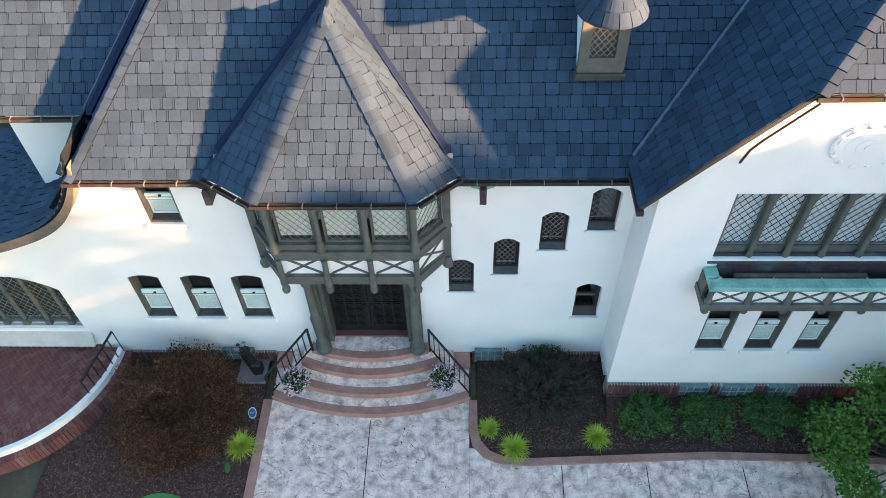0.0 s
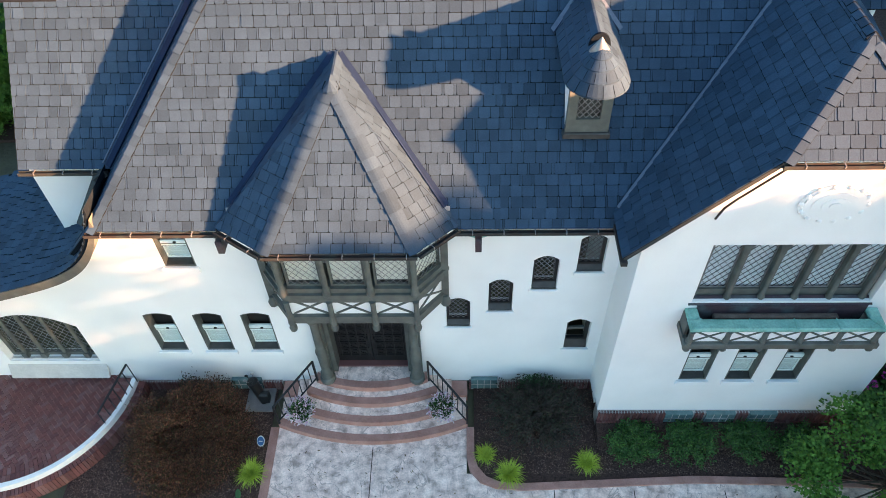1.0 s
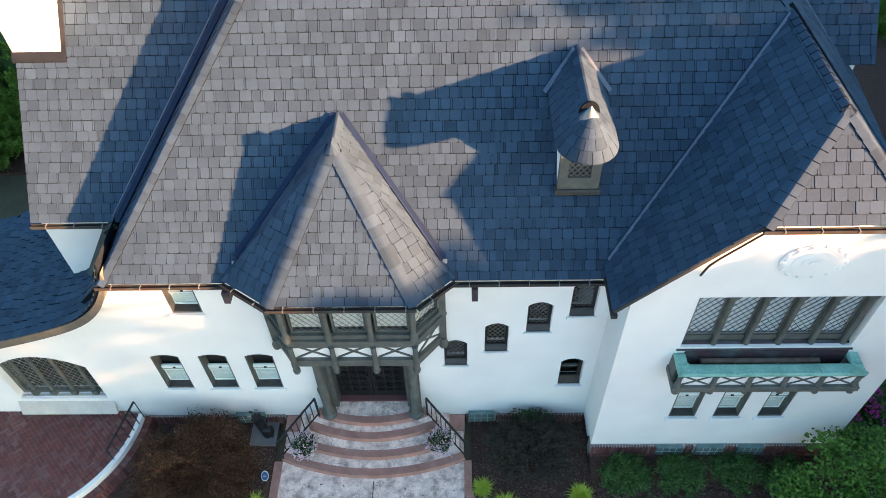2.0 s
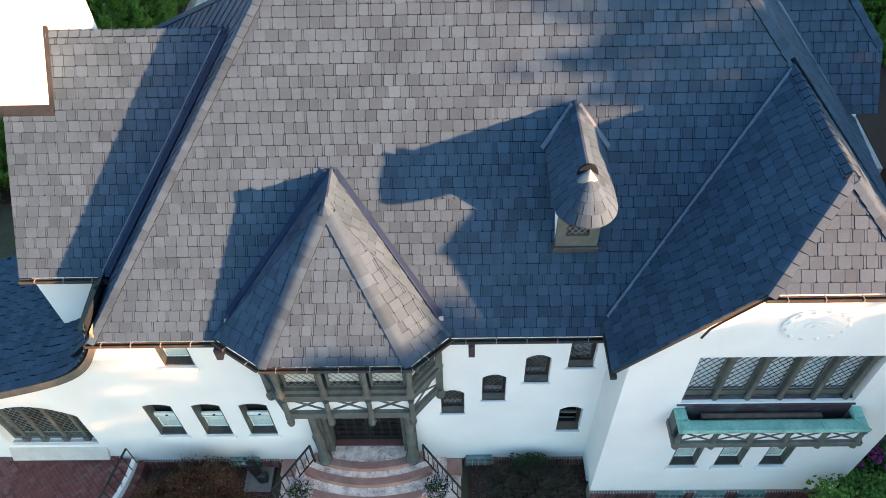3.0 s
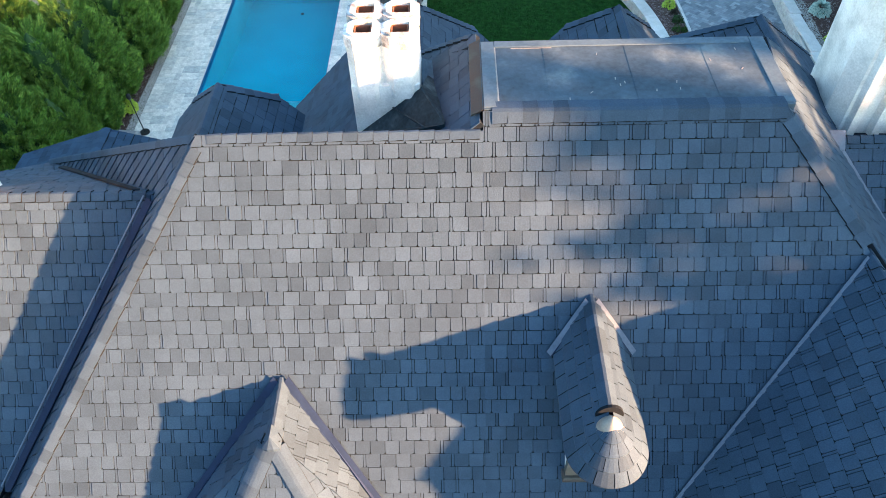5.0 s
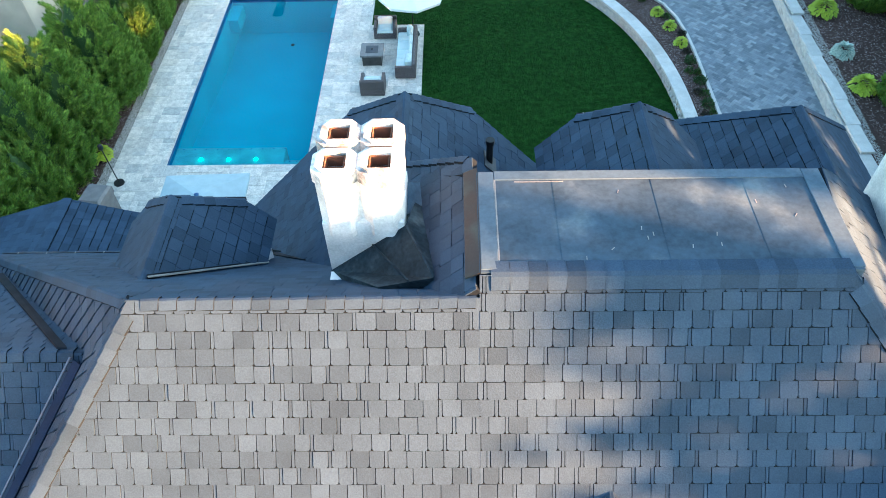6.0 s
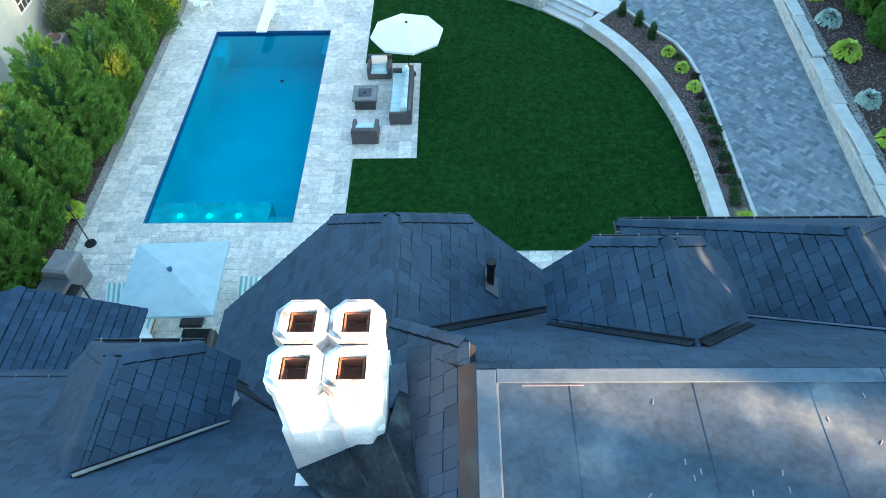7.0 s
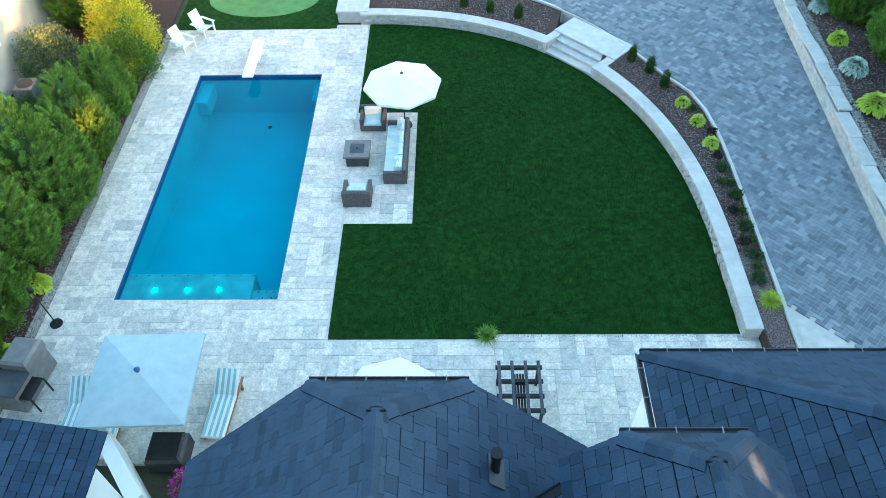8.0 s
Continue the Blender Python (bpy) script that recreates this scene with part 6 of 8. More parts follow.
# paving of mixed rectangles on a square module
def free_tiles(x0, x1, y0, y1, module, blocked, rng):
    nx, ny = int(round((x1 - x0) / module)), int(round((y1 - y0) / module))
    used = set()
    out = []
    for j in range(ny):
        for i in range(nx):
            if (i, j) in used:
                continue
            for w, h in rng.choice((((2, 2), (2, 1), (1, 1)), ((3, 2), (2, 1), (1, 1)), ((2, 3), (1, 2), (1, 1)), ((1, 2), (1, 1)), ((3, 2), (2, 2), (1, 1)), ((2, 1), (1, 1)))):
                cells = [(i + a, j + b) for a in range(w) for b in range(h)]
                if all(c not in used and c[0] < nx and c[1] < ny for c in cells):
                    used.update(cells)
                    r = (x0 + i * module, x0 + (i + w) * module, y0 + j * module, y0 + (j + h) * module)
                    if not blocked(*r):
                        out.append((r, (w, h)))
                    break
    return out


DECK = []
MODULE = 0.25


def deck_area(name, x0, x1, y0, y1, seed, label, single=False):
    d = link_shape(name, slab_box(x0, x1, y0, y1, YARD - 0.12, YARD - 0.012), JOINT)
    tagged(d, label, "paving", kind="structure")
    DECK.append((d, x0, x1, y0, y1, seed, single))


deck_area("pool_deck", -12.3, -10.28, 24.0, 45.6, 1, "mixed travertine paving beside the pool")
deck_area("pool_deck", -4.89, -3.06, 28.1, 45.95, 2, "mixed travertine paving beside the pool")
deck_area("pool_deck", -10.28, -4.89, 42.01, 45.6, 3, "mixed travertine paving by the diving board")
deck_area("pool_deck", -10.28, -4.89, 24.0, 29.66, 4, "mixed travertine paving under the umbrella")
deck_area("seating_pad", -3.056, -0.6, 33.0, 39.3, 5, "mixed travertine paving under the wicker seats")
deck_area("patio", -4.89, 2.12, 21.5, 28.09, 6, "mixed travertine paving behind the house")
deck_area("patio", 2.124, 11.0, 21.5, 28.28, 7, "mixed travertine paving behind the house")

# curved retaining wall with stone courses and caps
WTOP = 1.2
curb = thing("retaining_wall", "curved pale stone retaining wall with flat caps", "wall", kind="structure")
GAP0, GAP1 = 0.466, 0.594


def wall_run(k0, k1, n):
    ks = [k0 + (k1 - k0) * i / n for i in range(n + 1)]
    s = Shape().strip([rim_point(k, LAWN_A + 0.06, LAWN_B + 0.06) for k in ks], [rim_point(k, LAWN_A + 0.5, LAWN_B + 0.5) for k in ks], YARD - 0.1, WTOP - 0.09)
    link_shape("wall_core", s, MORTAR, curb)


wall_run(-1.0, GAP0, 60)
wall_run(GAP1, 1.0, 24)


def walk_rim(k0, k1, a, b, step):
    """Points about step apart along the curve."""
    out, k, last = [rim_point(k0, a, b)], k0, rim_point(k0, a, b)
    while k < k1:
        k += 0.002
        p = rim_point(min(k, k1), a, b)
        if math.dist(p, last) >= step:
            out.append(p)
            last = p
    return out


# planting bed, edging and drive at the upper level
def bend(y, a=14.58):
    """The drive's edge at y: a tight bend below the stairs, an easy one above them."""
    dy = y - LAWN_C[1]
    if dy <= 0:
        return (LAWN_C[0] + a, y)
    if dy < 10.0:
        return (LAWN_C[0] + a * (1 - (dy / 11.2) ** 6) ** (1 / 6), y)
    return (LAWN_C[0] + (a + 0.16) * (1 - (dy / 18.06) ** LAWN_N) ** (1 / LAWN_N), y)


for k0, k1, n_ in ((-1.4, GAP0, 40), (GAP1, 1.0, 18)):
    ks = [k0 + (k1 - k0) * i / n_ for i in range(n_ + 1)]
    bed = Shape().strip([rim_point(k, LAWN_A + 0.52, LAWN_B + 0.52) for k in ks], [rim_point(k, 14.74, 18.06) if k > 0.6 else bend(rim_point(k, 14.74, 18.06)[1]) for k in ks], 0.4, WTOP - 0.06)
    tagged(link_shape("planting_bed", bed, MULCH), "dark mulch planting bed behind the curved wall", "flower bed", kind="structure")
    ed = Shape().strip([rim_point(k, 14.745, 18.065) if k > 0.6 else bend(rim_point(k, 14.74, 18.06)[1], 14.585) for k in ks], [rim_point(k, 14.87, 18.19) if k > 0.6 else bend(rim_point(k, 14.74, 18.06)[1], 14.71) for k in ks], 0.4, WTOP + 0.03)
    tagged(link_shape("edging", ed, CAPSTONE), "pale stone edging of the drive", "kerb", kind="structure")


def drive_right(y):
    return 15.3 + 0.05 * (y - 32)


ks2 = [-2.9 + i / 6 for i in range(18)] + [i / 40 for i in range(41)]
left = [rim_point(k, 14.872, 18.192) if k > 0.6 else bend(rim_point(k, 14.872, 18.192)[1], 14.712) for k in ks2]
dr = Shape().strip(left, [(drive_right(y) if y < 49.2 else drive_right(49.2), max(y, 22.0)) for x, y in left], 0.4, WTOP - 0.05)
dr.box(-3.4, 30, 49.42, 54, 0.4, WTOP - 0.05)
drive = tagged(link_shape("driveway", dr, JOINT), "grey herringbone paver drive", "driveway", kind="structure")

# stairs from the lawn to the drive
a0, a1 = Vector((*rim_point(GAP0), 0)), Vector((*rim_point(GAP1), 0))
d01 = (a1 - a0).normalized()
outw = Vector((d01.y, -d01.x, 0))
gstep = thing("garden_steps", "four pale stone steps from the lawn to the drive", "steps")
for i in range(4):
    z1 = YARD + 0.135 * (i + 1)
    p, q = a0 + outw * (0.02 + 0.36 * i), a1 + outw * (0.02 + 0.36 * i)
    end_ = outw * (2.5 - 0.36 * i if i == 3 else 0.4)
    if i == 3:
        p, q = p - d01 * 0.42, q + d01 * 0.42
    link_shape("tread", Shape().prism([(*v.xy, z1 - 0.06) for v in (p, q, q + end_, p + end_)], (0, 0, 0.06)), CAPSTONE, gstep)
    link_shape("riser", Shape().prism([(*v.xy, YARD - 0.05) for v in (p + outw * 0.03, q + outw * 0.03, q + end_, p + end_)], (0, 0, z1 - YARD - 0.012)), STONE, gstep)
for a, s_ in ((a0, -1), (a1, 1)):
    p = a + d01 * 0.02 * s_
    link_shape("cheek_wall", Shape().prism([(*v.xy, YARD - 0.05) for v in (p, p + d01 * 0.4 * s_, p + d01 * 0.4 * s_ + outw * 1.7, p + outw * 1.7)], (0, 0, WTOP - YARD + 0.02)), CAPSTONE, gstep)

# right-hand wall and upper bed
rw = thing("boundary_wall", "stepped pale stone wall along the drive", "wall", kind="structure")
RTOP = 1.85
link_shape("wall_core", Shape().prism([(drive_right(y) + o_, y, 0.5) for y, o_ in ((20, 0), (54, 0), (54, 0.45), (20, 0.45))], (0, 0, RTOP - 0.5 - 0.1)), MORTAR, rw)
up = Shape().prism([(drive_right(20) + 0.46, 20, 0.5), (34, 20, 0.5), (34, 60, 0.5), (drive_right(60) + 0.46, 60, 0.5)], (0, 0, RTOP - 0.56))
tagged(link_shape("planting_bed", up, MULCH), "dark mulch bed above the boundary wall", "flower bed", kind="structure")
tagged(link_shape("planting_bed", Shape().box(-26, -12.62, 20, 60, 0.3, YARD - 0.02), MULCH), "dark mulch bed under the evergreens", "flower bed", kind="structure")

# putting green
tagged(link_shape("putting_fringe", slab_box(-12.3, -4.62, 45.61, 52.5, 0.4, YARD + 0.01), TURF), "dark turf fringe round the putting green", "lawn", kind="structure")
tagged(link_shape("putting_green", Shape().prism([(-8.5 + 2.75 * math.cos(t), 48.4 + 1.75 * math.sin(t), YARD + 0.014) for t in np.linspace(0, 2 * math.pi, 40)[:-1]], (0, 0, 0.012)), GREEN), "light green oval putting green", "lawn", kind="structure")
flag = thing("golf_flag", "small flag stick in the putting green", "flag")
link_shape("stick", Shape().cyl((-9.9, 48.3, YARD + 0.02), (-9.9, 48.3, YARD + 0.9), 0.012, 0.012, 6), WHITEPAINT, flag)
link_shape("pennant", Shape().prism([(-9.9, 48.3, YARD + 0.9), (-9.9, 48.3, YARD + 0.7), (-9.65, 48.3, YARD + 0.8)], (0, 0.01, 0)), LEAF_GOLD, flag)
pillar = thing("stone_pillar", "pale stone pier beside the putting green", "pier")
link_shape("shaft", slab_box(-4.6, -3.2, 46.2, 47.2, 0.6, 1.15), STONE, pillar)
link_shape("cap", Shape().bevel_box(-4.66, -3.14, 46.14, 47.26, 1.15, 1.25, 0.02), CAPSTONE, pillar)

# neighbour's house beyond the evergreens
nb = thing("neighbour_house", "cream rendered house beyond the evergreens", "house")
link_shape("wall", slab_box(-32, -18.15, 38.0, 62, 0.3, 7.0), CREAMWALL, nb)
link_shape("roof", Shape().prism([(-32.5, 37.5, 7.0), (-18.1, 37.5, 7.0), (-25.3, 37.5, 11.5)], (0, 25, 0)), SHADOW_UNDERLAY, nb)
win = link_shape("window", slab_box(-18.15, -18.09, 40.5, 41.7, 2.5, 4.2), WHITEPAINT, nb)
for i in range(3):
    for j in range(4):
        link_shape("pane", slab_box(-18.09, -18.08, 40.6 + i * 0.36, 40.88 + i * 0.36, 2.6 + j * 0.39, 2.92 + j * 0.39), DARKWOOD, win)

# ---- plants ----
def kite(s, base, way, side, long, wide):
    m = base + way * long * 0.55
    s.add([base, m + side * wide, base + way * long, m - side * wide], [(0, 1, 2, 3)])


def conifer_mesh(name, height, radius, plumes, sprigs, seed, power=0.8):
    """A cone of upswept plumes, each a tapering spray of small flat sprigs, with gaps between them."""
    rng = random.Random(seed)
    s = Shape()
    for _ in range(plumes):
        h = min(max(1 - math.sqrt(rng.random()), 0.02), 0.97)
        th = rng.uniform(0, 2 * math.pi)
        r = radius * ((1 - h) ** power) * min(1.0, 0.6 + h * 5) * rng.uniform(0.74, 1.0)
        c, d = math.cos(th), math.sin(th)
        tip = Vector((c * r, d * r, 0.15 + h * (height - 0.2)))
        axis = Vector((c, d, rng.uniform(0.7, 2.2))).normalized()
        long = rng.uniform(0.5, 0.95) * (0.6 + 0.5 * (1 - h))
        fat = long * rng.uniform(0.17, 0.27)
        across = axis.orthogonal().normalized()
        other = axis.cross(across)
        for _ in range(sprigs):
            k = rng.random() ** 0.7
            a, w = rng.uniform(0, 6.283), fat * (1 - 0.8 * k) * math.sqrt(rng.random())
            off = across * math.cos(a) + other * math.sin(a)
            base = tip + axis * long * (k - 0.55) + off * w
            way = (axis * rng.uniform(0.7, 1.4) + off * rng.uniform(0.1, 0.8) + Vector((0, 0, rng.uniform(-0.2, 0.3)))).normalized()
            side = way.cross(off).normalized() if rng.random() < 0.6 else way.orthogonal().normalized()
            kite(s, base, way, side, rng.uniform(0.08, 0.2), rng.uniform(0.009, 0.019))
    me = bpy.data.meshes.new(name)
    me.from_pydata([tuple(p) for p in s.v], [], s.f)
    return me


def tree_from(name, label, crown_me, core, trunk, category="tree", group="", at=(0, 0, 0), turn=0.0, scale=1.0, leaf=None):
    t = thing(name, label, category, group)
    t.matrix_basis = pose(*at, 0, 0, turn) @ Matrix.Scale(scale, 4)
    ob = new("crown", crown_me)
    ob.parent = t
    link_shape("trunk", trunk, BARK, t)
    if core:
        # solid dark cone stands for the shaded depth between the plumes
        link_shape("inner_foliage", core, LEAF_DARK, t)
    return t


CON = []
for i, (h, r, n_, pw) in enumerate(((4.9, 1.95, 800, 0.52), (4.2, 0.85, 380, 0.48), (4.3, 1.6, 600, 0.5))):
    me = conifer_mesh("crown", h, r, n_, 150, 40 + i, pw)
    me.materials.append(LEAF_CONIFER)
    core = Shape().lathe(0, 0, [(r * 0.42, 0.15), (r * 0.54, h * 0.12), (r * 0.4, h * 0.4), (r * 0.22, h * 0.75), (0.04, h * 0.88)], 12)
    trunk = Shape().cyl((0, 0, -0.15), (0, 0, h * 0.5), 0.13, 0.06, 8)
    CON.append((me, core, trunk, r))

LABELS = ("broad feathery evergreen in the mulch by the pool", "narrow columnar evergreen in the mulch by the pool", "dense rounded-cone evergreen in the mulch by the pool")
FIRST = {}
rng = random.Random(77)
PLANT = [(0, -15.0, 25.4, 1.15), (2, -13.9, 27.0, 0.8), (0, -14.6, 28.8, 1.05), (0, -16.6, 27.6, 1.35), (0, -14.4, 31.3, 1.0), (0, -16.9, 30.6, 1.3), (0, -13.95, 34.0, 1.0), (1, -13.15, 35.3, 0.86), (2, -13.6, 37.3, 0.84), (1, -12.95, 36.7, 0.5), (1, -13.9, 39.1, 0.64), (1, -13.35, 39.8, 0.78), (1, -13.0, 39.3, 0.6), (1, -13.1, 40.4, 0.62), (0, -17.6, 24.2, 1.3), (0, -15.6, 22.6, 1.1), (0, -20.0, 29.5, 1.3), (2, -16.2, 47.0, 1.4), (0, -18.0, 21.0, 1.2)]
for kind_, x, y, sc in PLANT:
    me, core, trunk, r = CON[kind_]
    m = pose(x, y, YARD - 0.03, 0, 0, rng.uniform(0, 360)) @ Matrix.Scale(sc, 4)
    if kind_ not in FIRST:
        FIRST[kind_] = tree_from("evergreen_tree", LABELS[kind_], me, core, trunk, "tree", "evergreens by the pool")
        FIRST[kind_].matrix_basis = m
    else:
        c = copy_thing(FIRST[kind_], Matrix.Identity(4))
        c.matrix_basis = m


def bush_mesh(rx, ry, h, count, leaf, seed, flat=0.0, low=0.0):
    """Leaves in an uneven dome."""
    rng = random.Random(seed)
    s = Shape()
    lumps = [(Vector((rng.uniform(-1, 1), rng.uniform(-1, 1), rng.uniform(0, 1))).normalized(), rng.uniform(0.68, 1.12)) for _ in range(34)]
    for _ in range(count):
        v = Vector((rng.gauss(0, 1), rng.gauss(0, 1), abs(rng.gauss(0, 1)) * 0.9 - low)).normalized()
        k = max(lumps, key=lambda q: q[0].dot(v))[1] * (rng.random() ** 0.28) * (1 + abs(rng.gauss(0, 0.09)))
        p = Vector((v.x * rx * k, v.y * ry * k, max(v.z, 0.0) * h * k + 0.05))
        way = (v + Vector((rng.uniform(-0.9, 0.9), rng.uniform(-0.9, 0.9), rng.uniform(-0.4, 0.9)))).normalized()
        side = way.orthogonal().normalized()
        side.rotate(Matrix.Rotation(rng.uniform(0, 3.14), 3, way))
        kite(s, p, way, side, leaf * rng.uniform(0.6, 1.3), leaf * rng.uniform(0.22, 0.4))
    return s


def bush(name, label, x, y, z, rx, ry, h, count, leaf, mat, seed, category="shrub", group="", stems=True):
    t = thing(name, label, category, group, (x, y, z))
    raw_shape("foliage", bush_mesh(rx, ry, h, count, leaf, seed), mat, t)
    st = Shape()
    rng = random.Random(seed)
    for i in range(7):
        a = rng.uniform(0, 6.28)
        st.cyl((0.05 * math.cos(a), 0.05 * math.sin(a), -0.06), (rx * 0.6 * math.cos(a), ry * 0.6 * math.sin(a), h * 0.7), 0.025, 0.01, 5)
    tagged(link_shape("branchwork", st, BARK, t), kind="stuff")
    return t


def clump_tree(name, label, x, y, z, height, spread, clumps, leaves, leaf, mat, seed):
    """A small tree: limbs with a clump of leaves at each end, of uneven size."""
    rng = random.Random(seed)
    t = thing(name, label, "tree", "", (x, y, z))
    wood, s = Shape().cyl((0, 0, -0.1), (0.05, 0.02, height * 0.5), 0.09, 0.05, 8), Shape()
    for i in range(clumps):
        a, d = rng.uniform(0, 6.28), math.sqrt(rng.random())
        top = height * (1 - 0.55 * d ** 1.6) * rng.uniform(0.72, 1.0)
        c = Vector((math.cos(a) * d * spread, math.sin(a) * d * spread, top))
        wood.cyl((0.03, 0.01, height * rng.uniform(0.2, 0.45)), c, 0.03, 0.008, 5)
        r = rng.uniform(0.16, 0.42) * spread / 1.7
        for _ in range(leaves):
            v = Vector((rng.gauss(0, 1), rng.gauss(0, 1), rng.gauss(0.35, 0.9))).normalized()
            p = c + Vector((v.x * r * 1.25, v.y * r * 1.25, v.z * r * 0.8)) * rng.uniform(0.45, 1.08)
            way = (Vector((v.x, v.y, v.z * 0.3)) + Vector((rng.uniform(-0.8, 0.8), rng.uniform(-0.8, 0.8), rng.uniform(-0.5, 0.4)))).normalized()
            side = way.cross(Vector((rng.uniform(-0.5, 0.5), rng.uniform(-0.5, 0.5), 1))).normalized()
            kite(s, p, way, side, leaf * rng.uniform(0.7, 1.3), leaf * rng.uniform(0.34, 0.5))
    raw_shape("crown", s, mat, t)
    link_shape("trunk", wood, BARK, t)
    return t


def twiggy(name, label, x, y, z, r, height, twigs, leaves, mat, seed):
    """A sparse shrub of fine forked twigs with few leaves."""
    rng = random.Random(seed)
    t = thing(name, label, "shrub", "", (x, y, z))
    wood, s = Shape(), Shape()
    for _ in range(twigs):
        a, d = rng.uniform(0, 6.28), math.sqrt(rng.random())
        e = Vector((math.cos(a) * d * r, math.sin(a) * d * r * 0.8, height * (1 - 0.5 * d * d) * rng.uniform(0.6, 1.0)))
        m = e * 0.55 + Vector((rng.uniform(-0.1, 0.1), rng.uniform(-0.1, 0.1), 0.08))
        wood.cyl((rng.gauss(0, 0.05), rng.gauss(0, 0.05), -0.05), m, 0.016, 0.009, 4)
        for k in range(3):
            q = e + Vector((rng.uniform(-0.22, 0.22), rng.uniform(-0.22, 0.22), rng.uniform(-0.12, 0.12)))
            wood.cyl(m, q, 0.008, 0.004, 3)
            for _ in range(leaves):
                p = m.lerp(q, rng.uniform(0.3, 1.08)) + Vector((rng.gauss(0, 0.04), rng.gauss(0, 0.04), rng.gauss(0, 0.04)))
                way = Vector((rng.uniform(-1, 1), rng.uniform(-1, 1), rng.uniform(-0.4, 0.8))).normalized()
                kite(s, p, way, way.orthogonal().normalized(), 0.06 * rng.uniform(0.6, 1.3), 0.016)
    raw_shape("foliage", s, mat, t)
    raw_shape("branchwork", wood, BARK, t)
    return t


# front beds
bush("spreading_shrub", "wide rust-brown feathery shrub in the mulch bed", -6.75, 8.55, 0.0, 1.65, 1.5, 1.7, 60000, 0.052, LEAF_RUST, 1)
bush("spreading_shrub", "dusky green-brown shrub by the wall", -6.5, 9.6, 0.0, 0.9, 0.45, 1.2, 5000, 0.05, LEAF_DUSK, 2)
twiggy("sparse_shrub", "sparse dark twiggy shrub in the mulch bed", 2.2, 9.1, 0.02, 1.35, 1.2, 210, 14, LEAF_DUSK, 3)
bush("low_shrub", "dark green shrub against the wall", 2.3, 9.85, 0.02, 0.6, 0.3, 0.85, 2600, 0.06, LEAF_DARK, 4)
for i, (x, y, r) in enumerate(((4.6, 8.4, 0.58), (6.0, 8.4, 0.6), (7.4, 8.45, 0.58), (8.75, 8.3, 0.6))):
    t_ = twiggy("round_shrub", "loose green leafy shrub under the wing windows", x, y, 0.0, r * 1.05, 0.78, 62, 44, LEAF_MID, 10 + i)
    tagged(t_, "loose green leafy shrub under the wing windows", "shrub", "shrubs under the wing")
clump_tree("small_tree", "leafy bright green small maple beside the walk", 10.15, 6.95, 0.0, 3.1, 2.0, 58, 300, 0.085, LEAF_FRESH, 20)
clump_tree("flowering_shrub", "green rhododendron with magenta blossom beyond the wing", 11.4, 10.1, 0.0, 1.2, 1.3, 40, 220, 0.1, LEAF_MID, 21)
blossom = Shape()
rng = random.Random(22)
for _ in range(46):
    a, d = rng.uniform(0, 6.28), math.sqrt(rng.random()) * 1.4
    for _ in range(26):
        v = Vector((rng.gauss(0, 1), rng.gauss(0, 1), abs(rng.gauss(0, 1)))).normalized()
        kite(blossom, Vector((math.cos(a) * d, math.sin(a) * d, 1.32 - 0.35 * d)) + v * 0.06, v, v.orthogonal().normalized(), 0.07, 0.03)
raw_shape("blossom", blossom, MAGENTA, bpy.data.objects["flowering_shrub"], "magenta blossom heads", "stuff")
tagged(link_shape("lawn_patch", Shape().prism([(-6.6 + 0.8 * math.cos(t), 5.9 + 0.62 * math.sin(t), 0.012) for t in np.linspace(0, 6.28, 25)[:-1]], (0, 0, 0.02)), GREEN), "small round patch of grass in the bed", "lawn", kind="structure")


def tuft(x, y, z, size, mat, seed, name="ornamental_grass", label="lime-green tuft of ornamental grass in the mulch", group="grass tufts", count=460):
    rng = random.Random(seed)
    s = Shape()
    for _ in range(count):
        a, lean = rng.uniform(0, 6.28), rng.uniform(0.2, 1.15)
        p = Vector((rng.gauss(0, 0.05), rng.gauss(0, 0.05), 0))
        long = size * rng.uniform(0.7, 1.15)
        side = Vector((-math.sin(a), math.cos(a), 0)) * size * 0.015
        pts = []
        for k in (0, 0.4, 0.75, 1.0):
            b = lean * (0.4 + 0.9 * k)
            pts.append(p + Vector((math.cos(a) * math.sin(b), math.sin(a) * math.sin(b), math.cos(b))) * long * k)
        s.add([pts[0] - side, pts[0] + side, pts[1] + side, pts[1] - side, pts[2] + side * 0.8, pts[2] - side * 0.8, pts[3]], [(0, 1, 2, 3), (3, 2, 4, 5), (5, 4, 6)])
    t = thing(name, label, "plant", group, (x, y, z))
    raw_shape("foliage", s, mat, t)
    link_shape("root_clump", Shape().lathe(0, 0, [(0.07, -0.04), (0.09, 0.02), (0.03, 0.06)], 8), BARK, t)
    return t


for i, (x, y, sz) in enumerate(((-4.98, 7.65, 0.42), (0.88, 8.15, 0.31), (1.47, 7.65, 0.42), (3.42, 7.95, 0.38))):
    tuft(x, y, 0.02, sz, LEAF_LIME, 100 + i)

LEAF_EDGE = material("cream_leaf_margin", [(0.55, 0.62, 0.52), (0.62, 0.68, 0.58)], rough=0.6, bump=0, island=True, spec=0.2)


